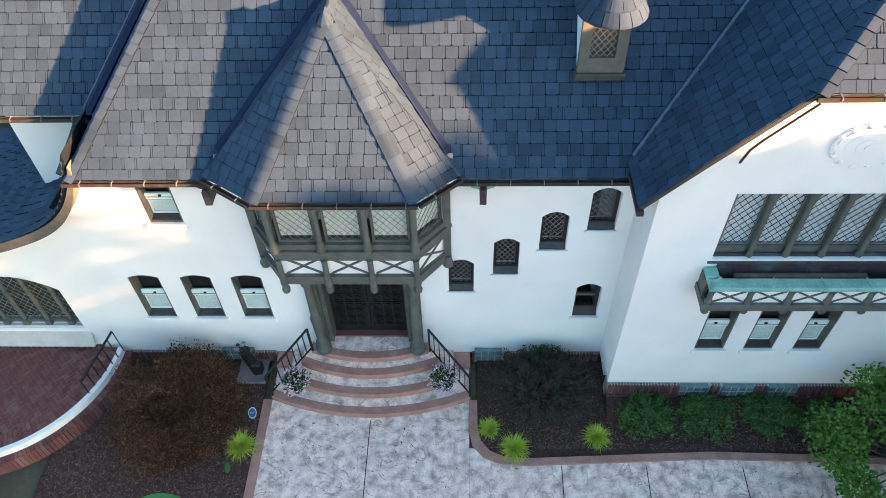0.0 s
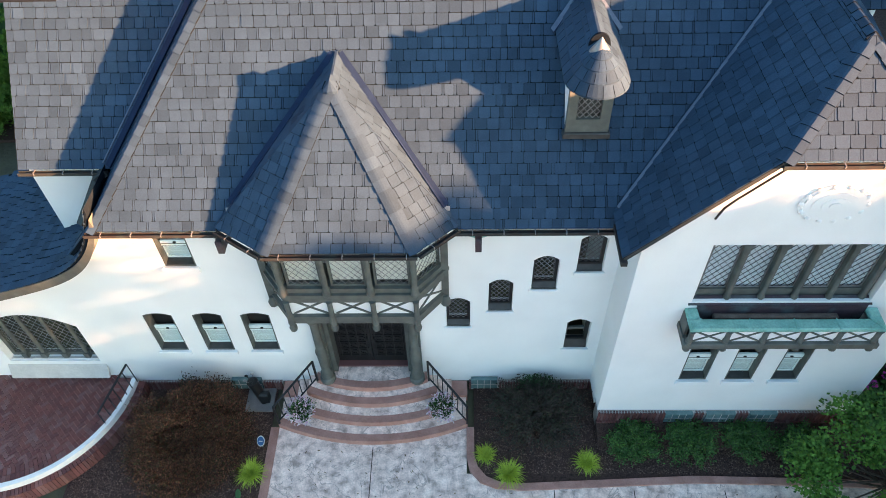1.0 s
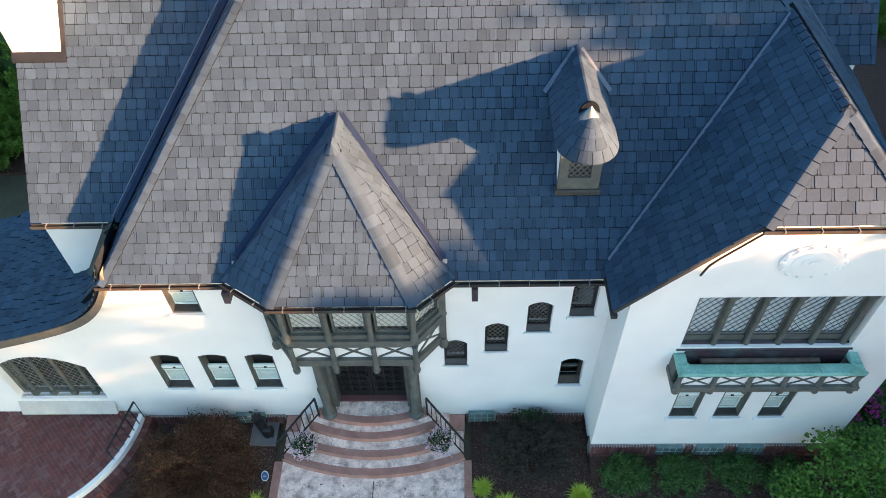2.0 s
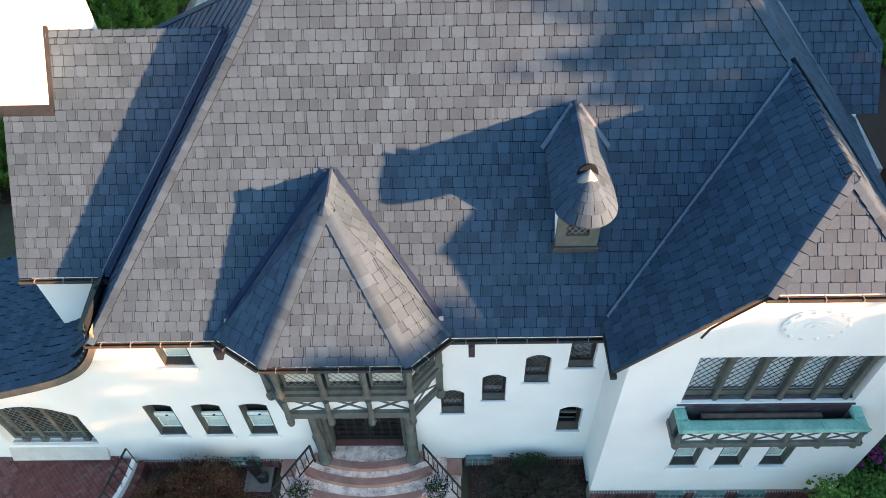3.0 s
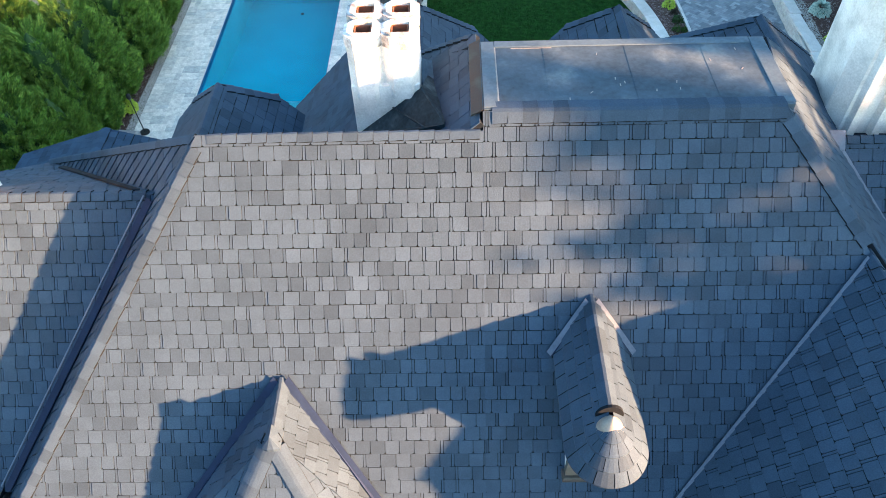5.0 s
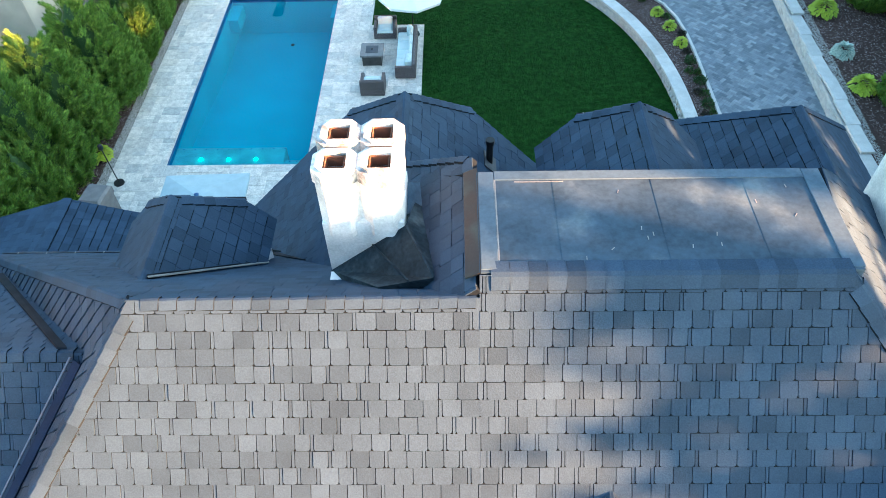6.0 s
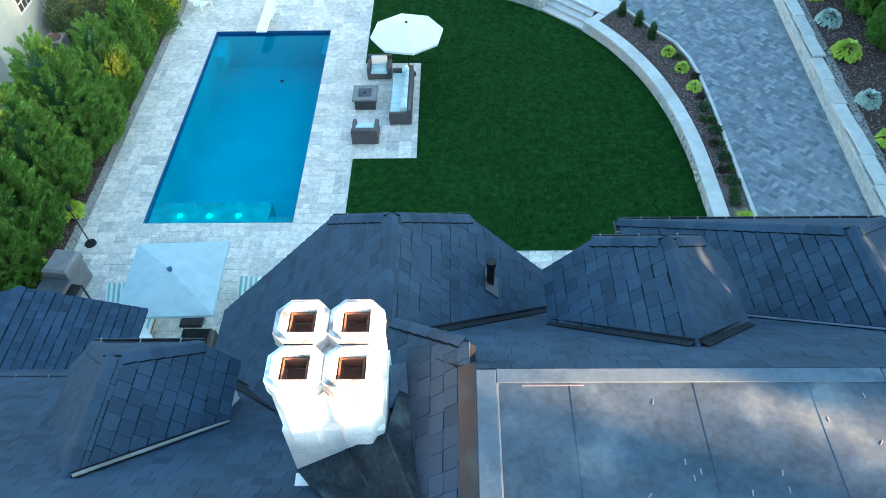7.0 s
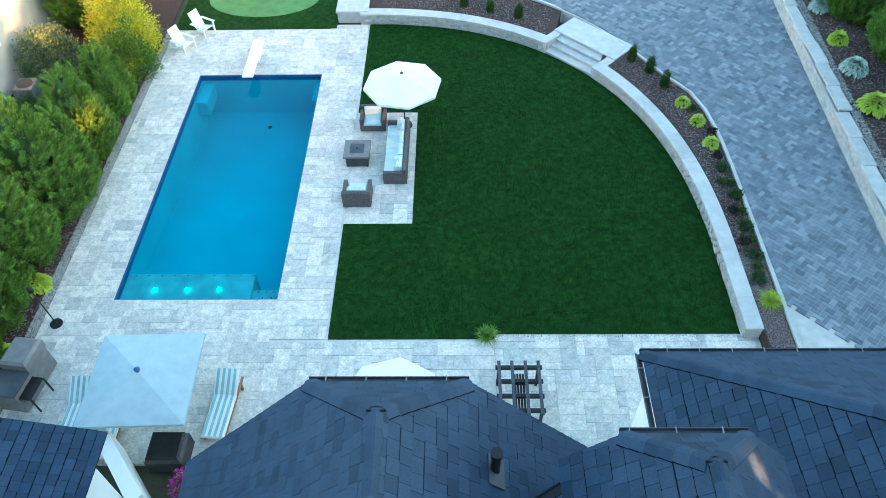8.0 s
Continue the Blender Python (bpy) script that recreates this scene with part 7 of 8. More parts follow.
def hosta(x, y, z, r, mat, seed, label, margin=None):
    """A low dome of broad cupped oval leaves, lapped from the crown outwards, with pale margins where margin is set."""
    rng = random.Random(seed)
    s, tint = Shape(), []
    up = Vector((0, 0, 1))
    for i in range(int(270 * max(r, 0.3) / 0.45)):
        a, ring = rng.uniform(0, 6.28), math.sqrt(rng.uniform(0.0, 1.0))
        out, side = Vector((math.cos(a), math.sin(a), 0)), Vector((-math.sin(a), math.cos(a), 0))
        tilt = 0.9 - 1.45 * ring + rng.uniform(-0.25, 0.25)
        way = (out * math.cos(tilt) + up * math.sin(tilt)).normalized()
        face = (up * math.cos(tilt) - out * math.sin(tilt)).normalized()
        base = out * r * ring * 0.72 + up * (r * (0.85 - 0.6 * ring * ring) + rng.uniform(-0.03, 0.03))
        long = min(0.165, 0.36 * r) * rng.uniform(0.8, 1.2)
        w = long * rng.uniform(0.27, 0.36)
        inner = [base + way * long * k + side * w * m + face * (abs(m) * w * 0.35 - 0.1 * long * k * k) for k, m in ((0, 0), (0.3, 0.72), (0.65, 0.66), (0.92, 0), (0.65, -0.66), (0.3, -0.72))]
        outer = [base + way * long * k + side * w * m + face * (abs(m) * w * 0.4 - 0.1 * long * k * k) for k, m in ((-0.06, 0), (0.28, 1.0), (0.68, 0.92), (1.06, 0), (0.68, -0.92), (0.28, -1.0))]
        s.add(inner + outer, [(0, 1, 2, 3), (0, 3, 4, 5)] + [(n, 6 + n, 6 + (n + 1) % 6, (n + 1) % 6) for n in range(6)])
        tint += [0, 0] + [1] * 6
    t = thing("hosta", label, "plant", "hostas", (x, y, z))
    leaves = raw_shape("foliage", s, mat, t)
    leaves.data.materials.append(margin or mat)
    leaves.data.polygons.foreach_set("material_index", tint)
    link_shape("root_clump", Shape().lathe(0, 0, [(0.1, -0.04), (0.12, 0.05), (0.05, 0.12)], 8), BARK, t)


# yard planting
for i, (x, y) in enumerate(((10.1, 39.05), (10.45, 37.9), (10.66, 36.6))):
    hosta(x, y, WTOP - 0.06, 0.33, LEAF_LIME, 120 + i, "bright lime-green leafy clump in the curved bed")
for i, (x, y) in enumerate(((8.55, 42.1), (9.18, 41.25), (9.6, 40.25), (2.6, 46.2), (1.4, 46.7), (3.9, 45.6))):
    bush("dwarf_conifer", "small dark green dwarf conifer in the curved bed", x, y, WTOP - 0.06, 0.19, 0.19, 0.72, 2600, 0.05, LEAF_MID, 130 + i, group="dwarf conifers")
for i, (x, y) in enumerate(((10.75, 35.2), (10.85, 33.8), (10.8, 32.3), (10.75, 31.0), (10.6, 30.0))):
    bush("low_perennial", "small dark green perennial in the curved bed", x, y, WTOP - 0.06, 0.25, 0.25, 0.25, 420, 0.07, LEAF_DARK, 140 + i, group="perennials in the curved bed")
for i, (x, y, r) in enumerate(((10.75, 35.9, 0.16), (10.55, 34.5, 0.2), (10.90, 34.4, 0.14), (10.6, 33.1, 0.17), (10.85, 33.0, 0.2), (10.85, 31.7, 0.16), (10.55, 31.6, 0.15), (10.75, 30.5, 0.18), (10.45, 38.7, 0.15), (10.85, 37.3, 0.17))):
    bush("low_perennial", "small mixed green perennial in the curved bed", x, y, WTOP - 0.06, r, r, 0.2, 300, 0.06, LEAF_DUSK if i % 3 == 0 else LEAF_MID, 145 + i * 3, group="perennials in the curved bed")
tuft(10.72, 29.1, WTOP - 0.06, 0.45, LEAF_LIME, 150, "bedding_plant", "yellow-green clump at the end of the curved bed", "clumps in the curved bed")


for i, (x, y, r, m_) in enumerate(((17.2, 42.4, 0.45, LEAF_LIME), (17.1, 40.3, 0.6, LEAF_BLUE), (16.95, 37.8, 0.72, LEAF_LIME), (16.7, 34.7, 0.5, LEAF_BLUE), (16.6, 32.3, 0.62, LEAF_LIME), (17.3, 45.0, 0.5, LEAF_BLUE))):
    hosta(x, y, RTOP - 0.06, r, m_, 160 + i, "broad lime-green hosta above the boundary wall" if m_ is LEAF_LIME else "blue-green variegated hosta above the boundary wall", None if m_ is LEAF_LIME else LEAF_EDGE)
hosta(-12.95, 30.2, YARD - 0.02, 0.5, LEAF_LIME, 171, "broad lime-green hosta by the pool deck")
hosta(-13.1, 27.5, YARD - 0.02, 0.45, LEAF_LIME, 172, "broad lime-green hosta by the pool deck")
for i, (x, y, sc, k) in enumerate(((18.6, 44.6, 0.8, 2), (20.0, 41.2, 1.1, 0), (19.3, 38.6, 0.8, 2), (17.6, 47.5, 0.9, 2), (21.0, 46.0, 1.2, 0), (20.6, 35.0, 1.0, 0), (18.1, 29.0, 0.85, 2), (17.9, 31.4, 0.7, 2), (18.4, 26.4, 0.85, 2))):
    c = copy_thing(FIRST[k], Matrix.Identity(4))
    c.matrix_basis = pose(x, y, RTOP - 0.1, 0, 0, i * 67) @ Matrix.Scale(sc, 4)
    tagged(c, "dense evergreen above the boundary wall", "tree", "evergreens along the drive")
# golden leaves put the sunlight on an evergreen into the colour
bush("golden_shrub", "tall shrub by the pool deck, coloured golden-yellow as sunlit evergreen", -14.0, 43.9, YARD - 0.02, 1.5, 1.5, 4.0, 16000, 0.11, LEAF_GOLD, 181, "shrub")
bush("round_shrub", "green leafy shrub by the pool deck", -13.35, 42.1, YARD - 0.02, 1.15, 1.2, 2.5, 12000, 0.085, LEAF_FRESH, 182, "shrub")
bush("round_shrub", "dark variegated rounded shrub by the neighbour's wall", -16.75, 42.2, YARD - 0.02, 1.3, 1.35, 2.2, 11000, 0.1, LEAF_VARI, 183, "shrub")
bush("round_shrub", "clipped dark green mound by the evergreens", -16.65, 39.35, YARD - 0.02, 0.75, 0.75, 0.8, 6000, 0.05, LEAF_MID, 184, "shrub")
tuft(1.9, 28.15, YARD, 0.42, LEAF_CONIFER, 190, "ornamental_grass", "round green grass clump at the patio corner", "", 420)


# broad unseen trees, placed out of view to shade the house and yard
def shade_tree(x, y, top, r, seed, count=2600, leaf=0.55, low=0.35):
    rng = random.Random(seed)
    t = thing("shade_tree", "tall leafy deciduous tree added out of view for its shade", "tree", "shade trees", (x, y, -0.06 if y < 11 else 0.5))
    tr = Shape().cyl((0, 0, -0.2), (0.2, 0, top * 0.45), 0.32, 0.2, 9)
    for i in range(7):
        a = rng.uniform(0, 6.28)
        z0 = top * rng.uniform(0.3, 0.45)
        tr.cyl((0.15, 0, z0), (r * 0.7 * math.cos(a), r * 0.7 * math.sin(a), top * rng.uniform(0.55, 0.85)), 0.12, 0.03, 6)
    link_shape("trunk", tr, BARK, t)
    s = Shape()
    clumps = [(rng.uniform(0, 6.28), rng.random() ** 0.5, rng.uniform(low, 0.97)) for _ in range(46)]
    for _ in range(count):
        a, d, h = rng.choice(clumps)
        rr = r * math.sin(min(1, max(0.0, (h - low) / (1 - low))) * 2.2 + 0.35) * d
        p = Vector((rr * math.cos(a), rr * math.sin(a), h * top)) + Vector((rng.gauss(0, 0.42), rng.gauss(0, 0.42), rng.gauss(0, 0.34)))
        p.z = min(p.z, top)
        way = Vector((rng.uniform(-1, 1), rng.uniform(-1, 1), rng.uniform(-1, 1))).normalized()
        kite(s, p, way, way.orthogonal().normalized(), leaf * rng.uniform(0.6, 1.2), leaf * 0.35)
    raw_shape("crown", s, LEAF_TREE, t)


for i, (x, y, top, r) in enumerate(((13.5, -0.6, 10.2, 2.6), (17.0, 1.0, 11.2, 2.4), (20.5, 1.1, 11.2, 2.8), (24.0, 0.8, 12.4, 3.0), (27.5, 1.2, 13.0, 3.2), (25.0, 6.6, 18.2, 2.9), (29.0, 6.5, 16.8, 3.2), (26.5, 10.9, 17.6, 2.6), (23.0, 10.8, 17.8, 2.6), (17.2, 5.2, 8.6, 2.7), (21.5, 4.2, 11.6, 2.6), (21.5, 7.3, 15.7, 1.7), (15.5, -4.6, 9.8, 3.0), (19.5, -4.0, 10.5, 3.0), (30.0, 19.8, 16.6, 3.2), (30.5, 13.6, 17.2, 2.6), (30.0, 16.7, 17.2, 2.8))):
    shade_tree(x, y, top, r, 300 + i, 5000 if i == 5 else 6200 if top > 16 else 1100 if i == 1 else 2500 if i == 11 else 3800, 0.5, 0.1)
# unseen row on the far left, added to dim the left-facing roofs
for i in range(5):
    shade_tree(-36.0 - (i % 2) * 4, -6.0 + i * 6.5, 16.0 + (i % 3), 5.5, 380 + i, 5000, 0.9, 0.15)
# more unseen trees, added to keep low sun off the lawn and yard
shade_tree(24.0, 24.4, 9.5, 2.6, 360, 4200, 0.55, 0.12)
for i in range(7):
    shade_tree(31.5, 11.0 + i * 5.0, 11.2 + (i % 2) * 0.6, 3.2, 340 + i, 3600, 0.6, 0.15)
for i in range(8):
    shade_tree(25.5 + (i % 2) * 2.5, 13.0 + i * 4.3, 13.2 + (i % 3) * 0.5, 3.0, 320 + i, 4200, 0.55, 0.2)

# ---- furniture and small things ----
def seat_unit(name, label, w, d, at, turn, group):
    """Wicker armchair or sofa facing +x when turn is 0; w along its back."""
    t = thing(name, label, "sofa" if w > 1.5 else "armchair", group)
    t.matrix_basis = pose(*at, 0, 0, turn)
    link_shape("base", Shape().bevel_box(-d / 2, d / 2, -w / 2, w / 2, 0.04, 0.3, 0.02), WICKER, t)
    link_shape("backrest", Shape().bevel_box(-d / 2, -d / 2 + 0.16, -w / 2, w / 2, 0.3, 0.74, 0.04), WICKER, t)
    for s in (-1, 1):
        a, b = sorted((s * w / 2, s * (w / 2 - 0.14)))
        link_shape("armrest", Shape().bevel_box(-d / 2 + 0.16, d / 2, a, b, 0.3, 0.6, 0.03), WICKER, t)
    for x in (-d / 2 + 0.06, d / 2 - 0.06):
        for y in (-w / 2 + 0.06, w / 2 - 0.06):
            link_shape("leg", Shape().cyl((x, y, 0), (x, y, 0.05), 0.025, 0.025, 8), IRON, t)
    n = max(1, round((w - 0.28) / 0.8))
    for i in range(n):
        y0 = -w / 2 + 0.15 + i * (w - 0.3) / n
        y1 = y0 + (w - 0.3) / n - 0.01
        link_shape("seat_cushion", Shape().bevel_box(-d / 2 + 0.18, d / 2 - 0.02, y0, y1, 0.3, 0.45, 0.05), CUSHION, t)
        link_shape("back_cushion", Shape().bevel_box(-d / 2 + 0.17, -d / 2 + 0.34, y0 + 0.02, y1 - 0.02, 0.45, 0.8, 0.07), CUSHION, t)
    return t


armchair = seat_unit("armchair", "dark wicker armchair with pale blue cushions", 1.02, 0.88, (-2.63, 34.25, YARD), 90, "wicker seating set")
copy_thing(armchair, pose(-2.35, 38.5, YARD, 0, 0, -90))
sofa = seat_unit("sofa", "dark wicker sofa with pale blue cushions", 3.1, 0.88, (-1.3, 36.55, YARD), 180, "wicker seating set")
for i, (y, a) in enumerate(((1.2, 20), (1.0, -12), (-1.25, 15))):
    link_shape("throw_pillow", Shape().bevel_box(-0.2, 0.02, y - 0.2, y + 0.2, 0.46, 0.84, 0.08), CUSHION, sofa)
fire = thing("fire_table", "square dark fire table with a grey stone top", "table", "wicker seating set", (-2.8, 36.4, YARD))
link_shape("body", Shape().bevel_box(-0.42, 0.42, -0.42, 0.42, 0.03, 0.5, 0.01), DARKWOOD, fire)
link_shape("tabletop", Shape().bevel_box(-0.5, 0.5, -0.5, 0.5, 0.5, 0.58, 0.015), GREYPANEL, fire)
link_shape("burner_lid", Shape().bevel_box(-0.27, 0.27, -0.27, 0.27, 0.58, 0.595, 0.01), FLASHING, fire)
link_shape("burner_knob", Shape().cyl((0, 0, 0.595), (0, 0, 0.62), 0.05, 0.05, 10), IRON, fire)
for x in (-0.38, 0.38):
    for y in (-0.38, 0.38):
        link_shape("foot", Shape().cyl((x, y, 0), (x, y, 0.035), 0.03, 0.03, 8), IRON, fire)


def umbrella(name, label, x, y, top, rim, r, n, mat, pole_x=0.0, pole_y=0.0, turn=0.0):
    u = thing(name, label, "umbrella", "", (x, y, YARD))
    s = Shape()
    top, rim = top - YARD, rim - YARD
    ring = [(r * math.cos(turn + 2 * math.pi * i / n), r * math.sin(turn + 2 * math.pi * i / n)) for i in range(n)]
    for k0, k1 in ((0.02, 0.5), (0.5, 1.0)):
        for i in range(n):
            a, b = ring[i], ring[(i + 1) % n]
            z0, z1 = top - (top - rim) * k0 ** 1.15, top - (top - rim) * k1 ** 1.15
            q = [(a[0] * k0, a[1] * k0, z0), (b[0] * k0, b[1] * k0, z0), (b[0] * k1, b[1] * k1, z1), (a[0] * k1, a[1] * k1, z1)]
            s.add(q + [(p[0], p[1], p[2] - 0.012) for p in q], [(0, 3, 2, 1), (4, 5, 6, 7)])
    for i in range(n):
        a, b = ring[i], ring[(i + 1) % n]
        q = [(a[0], a[1], rim), (b[0], b[1], rim), (b[0], b[1], rim - 0.1), (a[0], a[1], rim - 0.1)]
        s.add(q, [(0, 1, 2, 3)])
    link_shape("canopy", s, mat, u)
    for i in range(n):
        link_shape("rib", Shape().bar((0, 0, top - 0.05), (ring[i][0] * 0.97, ring[i][1] * 0.97, rim - 0.03), 0.02), IRON, u)
    link_shape("hub", Shape().lathe(0, 0, [(0.05, top - 0.04), (0.06, top + 0.02), (0.02, top + 0.07)], 10), DARKWOOD, u)
    return u, top


u1, t1 = umbrella("patio_umbrella", "white octagonal patio umbrella over the wicker chairs", -1.08, 38.45, 3.2, 2.72, 1.52, 8, WHITECLOTH, turn=0.2)
link_shape("pole", Shape().cyl((0.0, 0.0, 0.02), (0, 0, t1), 0.025, 0.025, 8), IRON, u1)
link_shape("base_plate", Shape().cyl((0, 0, 0), (0, 0, 0.06), 0.3, 0.28, 18), IRON, u1)
u2, t2 = umbrella("patio_umbrella", "pale aqua square patio umbrella over striped loungers", -7.45, 25.5, 3.1, 2.74, 1.98, 4, PALECLOTH, turn=math.pi / 4 + 0.03)
link_shape("knob", Shape().lathe(0, 0, [(0.07, t2 + 0.04), (0.08, t2 + 0.09), (0.02, t2 + 0.13)], 12), WATERLINE, u2, "navy top knob")
link_shape("pole", Shape().cyl((0.0, 0.0, 0.02), (0, 0, t2), 0.03, 0.03, 8), IRON, u2)
link_shape("base_plate", Shape().bevel_box(-0.35, 0.35, -0.35, 0.35, 0, 0.1, 0.02), IRON, u2)
u3, t3 = umbrella("patio_umbrella", "white patio umbrella close behind the rear gable", -0.73, 24.8, 3.1, 2.65, 1.4, 8, WHITECLOTH, turn=-0.11)
link_shape("pole", Shape().cyl((0.0, 0.0, 0.02), (0, 0, t3), 0.025, 0.025, 8), IRON, u3)
link_shape("base_plate", Shape().cyl((0, 0, 0), (0, 0, 0.06), 0.3, 0.28, 18), IRON, u3)


def lounger(x, y):
    t = thing("sun_lounger", "teak sun lounger with an aqua and white striped mattress", "sun lounger", "striped loungers", (x, y, YARD))
    for sx in (-0.32, 0.32):
        link_shape("side_rail", Shape().box(sx - 0.03, sx + 0.03, -1.0, 1.0, 0.26, 0.33), TEAK, t)
        for sy in (-0.85, 0.75):
            link_shape("leg", Shape().box(sx - 0.035, sx + 0.035, sy - 0.035, sy + 0.035, 0, 0.26), TEAK, t)
    m = link_shape("mattress", Shape().bevel_box(-0.33, 0.33, -1.0, 0.35, 0.33, 0.41, 0.03), WHITECLOTH, t)
    b = link_shape("back_mattress", Shape().prism([(-0.33, 0.35, 0.35), (0.33, 0.35, 0.35), (0.33, 1.0, 0.72), (-0.33, 1.0, 0.72)], (0, -0.03, 0.07)), WHITECLOTH, t)
    for i in range(4):
        x0 = -0.29 + i * 0.16
        link_shape("stripe", Shape().box(x0, x0 + 0.08, -0.97, 0.33, 0.41, 0.414), TEALCLOTH, m)
        link_shape("stripe", Shape().prism([(x0, 0.322, 0.4255), (x0 + 0.08, 0.322, 0.4255), (x0 + 0.08, 0.97, 0.795), (x0, 0.97, 0.795)], (0, -0.002, 0.004)), TEALCLOTH, b)
    return t


lg = lounger(-9.85, 25.35)
copy_thing(lg, pose(-8.85, 25.0, YARD))
copy_thing(lg, pose(-5.75, 25.6, YARD, 0, 0, -4))


def adirondack(x, y, turn):
    t = thing("adirondack_chair", "white slatted garden chair by the pool corner", "chair", "white garden chairs")
    t.matrix_basis = pose(x, y, YARD, 0, 0, turn)
    for i in range(5):
        a = -0.27 + i * 0.11
        link_shape("back_slat", Shape().prism([(a, 0.25, 0.3), (a + 0.1, 0.25, 0.3), (a + 0.1, 0.55, 1.0), (a, 0.55, 1.0)], (0, 0.025, 0)), WHITEPAINT, t)
    for i in range(4):
        b = -0.25 + i * 0.13
        link_shape("seat_slat", Shape().box(-0.28, 0.28, b, b + 0.11, 0.33 - 0.03 * i, 0.355 - 0.03 * i), WHITEPAINT, t)
    for s in (-1, 1):
        link_shape("armrest", Shape().box(s * 0.36 - 0.06, s * 0.36 + 0.06, -0.35, 0.45, 0.55, 0.575), WHITEPAINT, t)
        link_shape("front_leg", Shape().box(s * 0.33 - 0.03, s * 0.33 + 0.03, -0.3, -0.24, 0, 0.55), WHITEPAINT, t)
        link_shape("rear_leg", Shape().prism([(s * 0.29 - 0.02, -0.28, 0.3), (s * 0.29 - 0.02, -0.28, 0.38), (s * 0.29 - 0.02, 0.7, 0.08), (s * 0.29 - 0.02, 0.7, 0.0)], (0.04, 0, 0)), WHITEPAINT, t)
    return t


ad = adirondack(-11.35, 43.95, 60)
copy_thing(ad, pose(-10.75, 45.3, YARD, 0, 0, 60))

grill = thing("grill_cabinet", "grey covered grill cabinet at the deck's edge", "grill", "", (-11.75, 26.4, YARD))
grill.rotation_euler.z = radians(-8)
link_shape("cabinet", Shape().bevel_box(-0.4, 0.4, -0.8, 0.9, 0.04, 0.95, 0.03), GREYPANEL, grill)
link_shape("hood", Shape().bevel_box(-0.42, 0.42, 0.0, 0.95, 0.95, 1.3, 0.08), GREYPANEL, grill)
link_shape("worktop", Shape().bevel_box(-0.42, 0.45, -0.85, -0.02, 0.95, 0.99, 0.01), FLASHING, grill)
link_shape("shelf", Shape().box(0.4, 0.75, -0.75, 0.0, 0.7, 0.73), IRON, grill)
for y in (-0.7, 0.0):
    link_shape("leg", Shape().box(0.71, 0.75, y - 0.02, y + 0.02, 0, 0.7), IRON, grill)
heater = thing("patio_torch", "black torch stand on a round base by the deck", "torch", "", (-11.8, 28.7, YARD))
link_shape("base_plate", Shape().cyl((0, 0, 0), (0, 0, 0.06), 0.2, 0.19, 16), IRON, heater)
link_shape("pole", Shape().cyl((0, 0, 0.05), (-0.05, 0.0, 1.7), 0.02, 0.02, 8), IRON, heater)
link_shape("burner", Shape().lathe(-0.05, 0, [(0.03, 1.62), (0.09, 1.7), (0.08, 1.85), (0.02, 1.9)], 10), IRON, heater)

ac = thing("heat_pump", "grey outdoor heat pump unit by the neighbour's wall", "heat pump", "", (-17.1, 40.4, YARD - 0.02))
link_shape("casing", Shape().bevel_box(-0.42, 0.42, -0.42, 0.42, 0.02, 0.8, 0.03), GREYPANEL, ac)
link_shape("fan_grille", Shape().cyl((0, 0, 0.8), (0, 0, 0.83), 0.33, 0.33, 20), DARKWOOD, ac)
link_shape("pad", Shape().box(-0.5, 0.5, -0.5, 0.5, 0, 0.02), CAPSTONE, ac)

# dark slatted frame behind the gable
tr = thing("pergola_frame", "black slatted outdoor frame on the patio", "pergola", "", (2.72, 25.8, YARD))
for x in (-0.56, -0.19, 0.19, 0.56):
    link_shape("rafter", Shape().bevel_box(x - 0.045, x + 0.045, -0.85, 0.85, 1.0, 1.07, 0.01), FLASHING, tr, "grey-topped rafter")
for y in (-0.68, -0.23, 0.23, 0.68):
    link_shape("crossbar", Shape().bevel_box(-0.66, 0.66, y - 0.055, y + 0.055, 0.9, 1.0, 0.01), IRON, tr)
for x in (-0.56, 0.56):
    for y in (-0.68, 0.68):
        link_shape("post", Shape().box(x - 0.04, x + 0.04, y - 0.04, y + 0.04, 0, 0.9), IRON, tr)
for x in (-0.12, -0.04, 0.04, 0.12):
    link_shape("slat", Shape().box(x - 0.03, x + 0.03, -0.8, 0.55, 0.8, 0.83), IRON, tr)
link_shape("slat_bearer", Shape().box(-0.17, 0.17, -0.72, -0.64, 0.83, 0.9).box(-0.17, 0.17, 0.19, 0.27, 0.83, 0.9), IRON, tr)

# white garden wall, bench and flowers behind the low range
tagged(link_shape("garden_wall", Shape().prism([(-8.6, 24.2, 0.6), (-8.3, 24.4, 0.6), (-6.75, 22.5, 0.6), (-7.0, 22.2, 0.6)], (0, 0, 1.7)), STUCCO), "white rendered garden wall behind the low wing", "wall", kind="structure")
chest = thing("storage_seat", "dark outdoor seat beside the garden wall", "seat", "", (-6.9, 24.2, YARD))
link_shape("body", Shape().bevel_box(-0.5, 0.5, -0.45, 0.45, 0.02, 0.7, 0.12), DARKWOOD, chest)
link_shape("cushion", Shape().bevel_box(-0.44, 0.44, -0.4, 0.4, 0.7, 0.78, 0.04), IRON, chest)
pot = thing("flower_tub", "white tub of magenta flowers behind the gable", "planter", "", (-5.9, 23.2, YARD))
link_shape("tub", Shape().lathe(0, 0, [(0.25, 0), (0.36, 0.5), (0.38, 0.52), (0.3, 0.5)], 16), WHITEPAINT, pot, smooth=True)
fl = bush_mesh(0.55, 0.55, 0.6, 1500, 0.09, 7)
fl.v = [(x, y, z + 0.45) for x, y, z in fl.v]
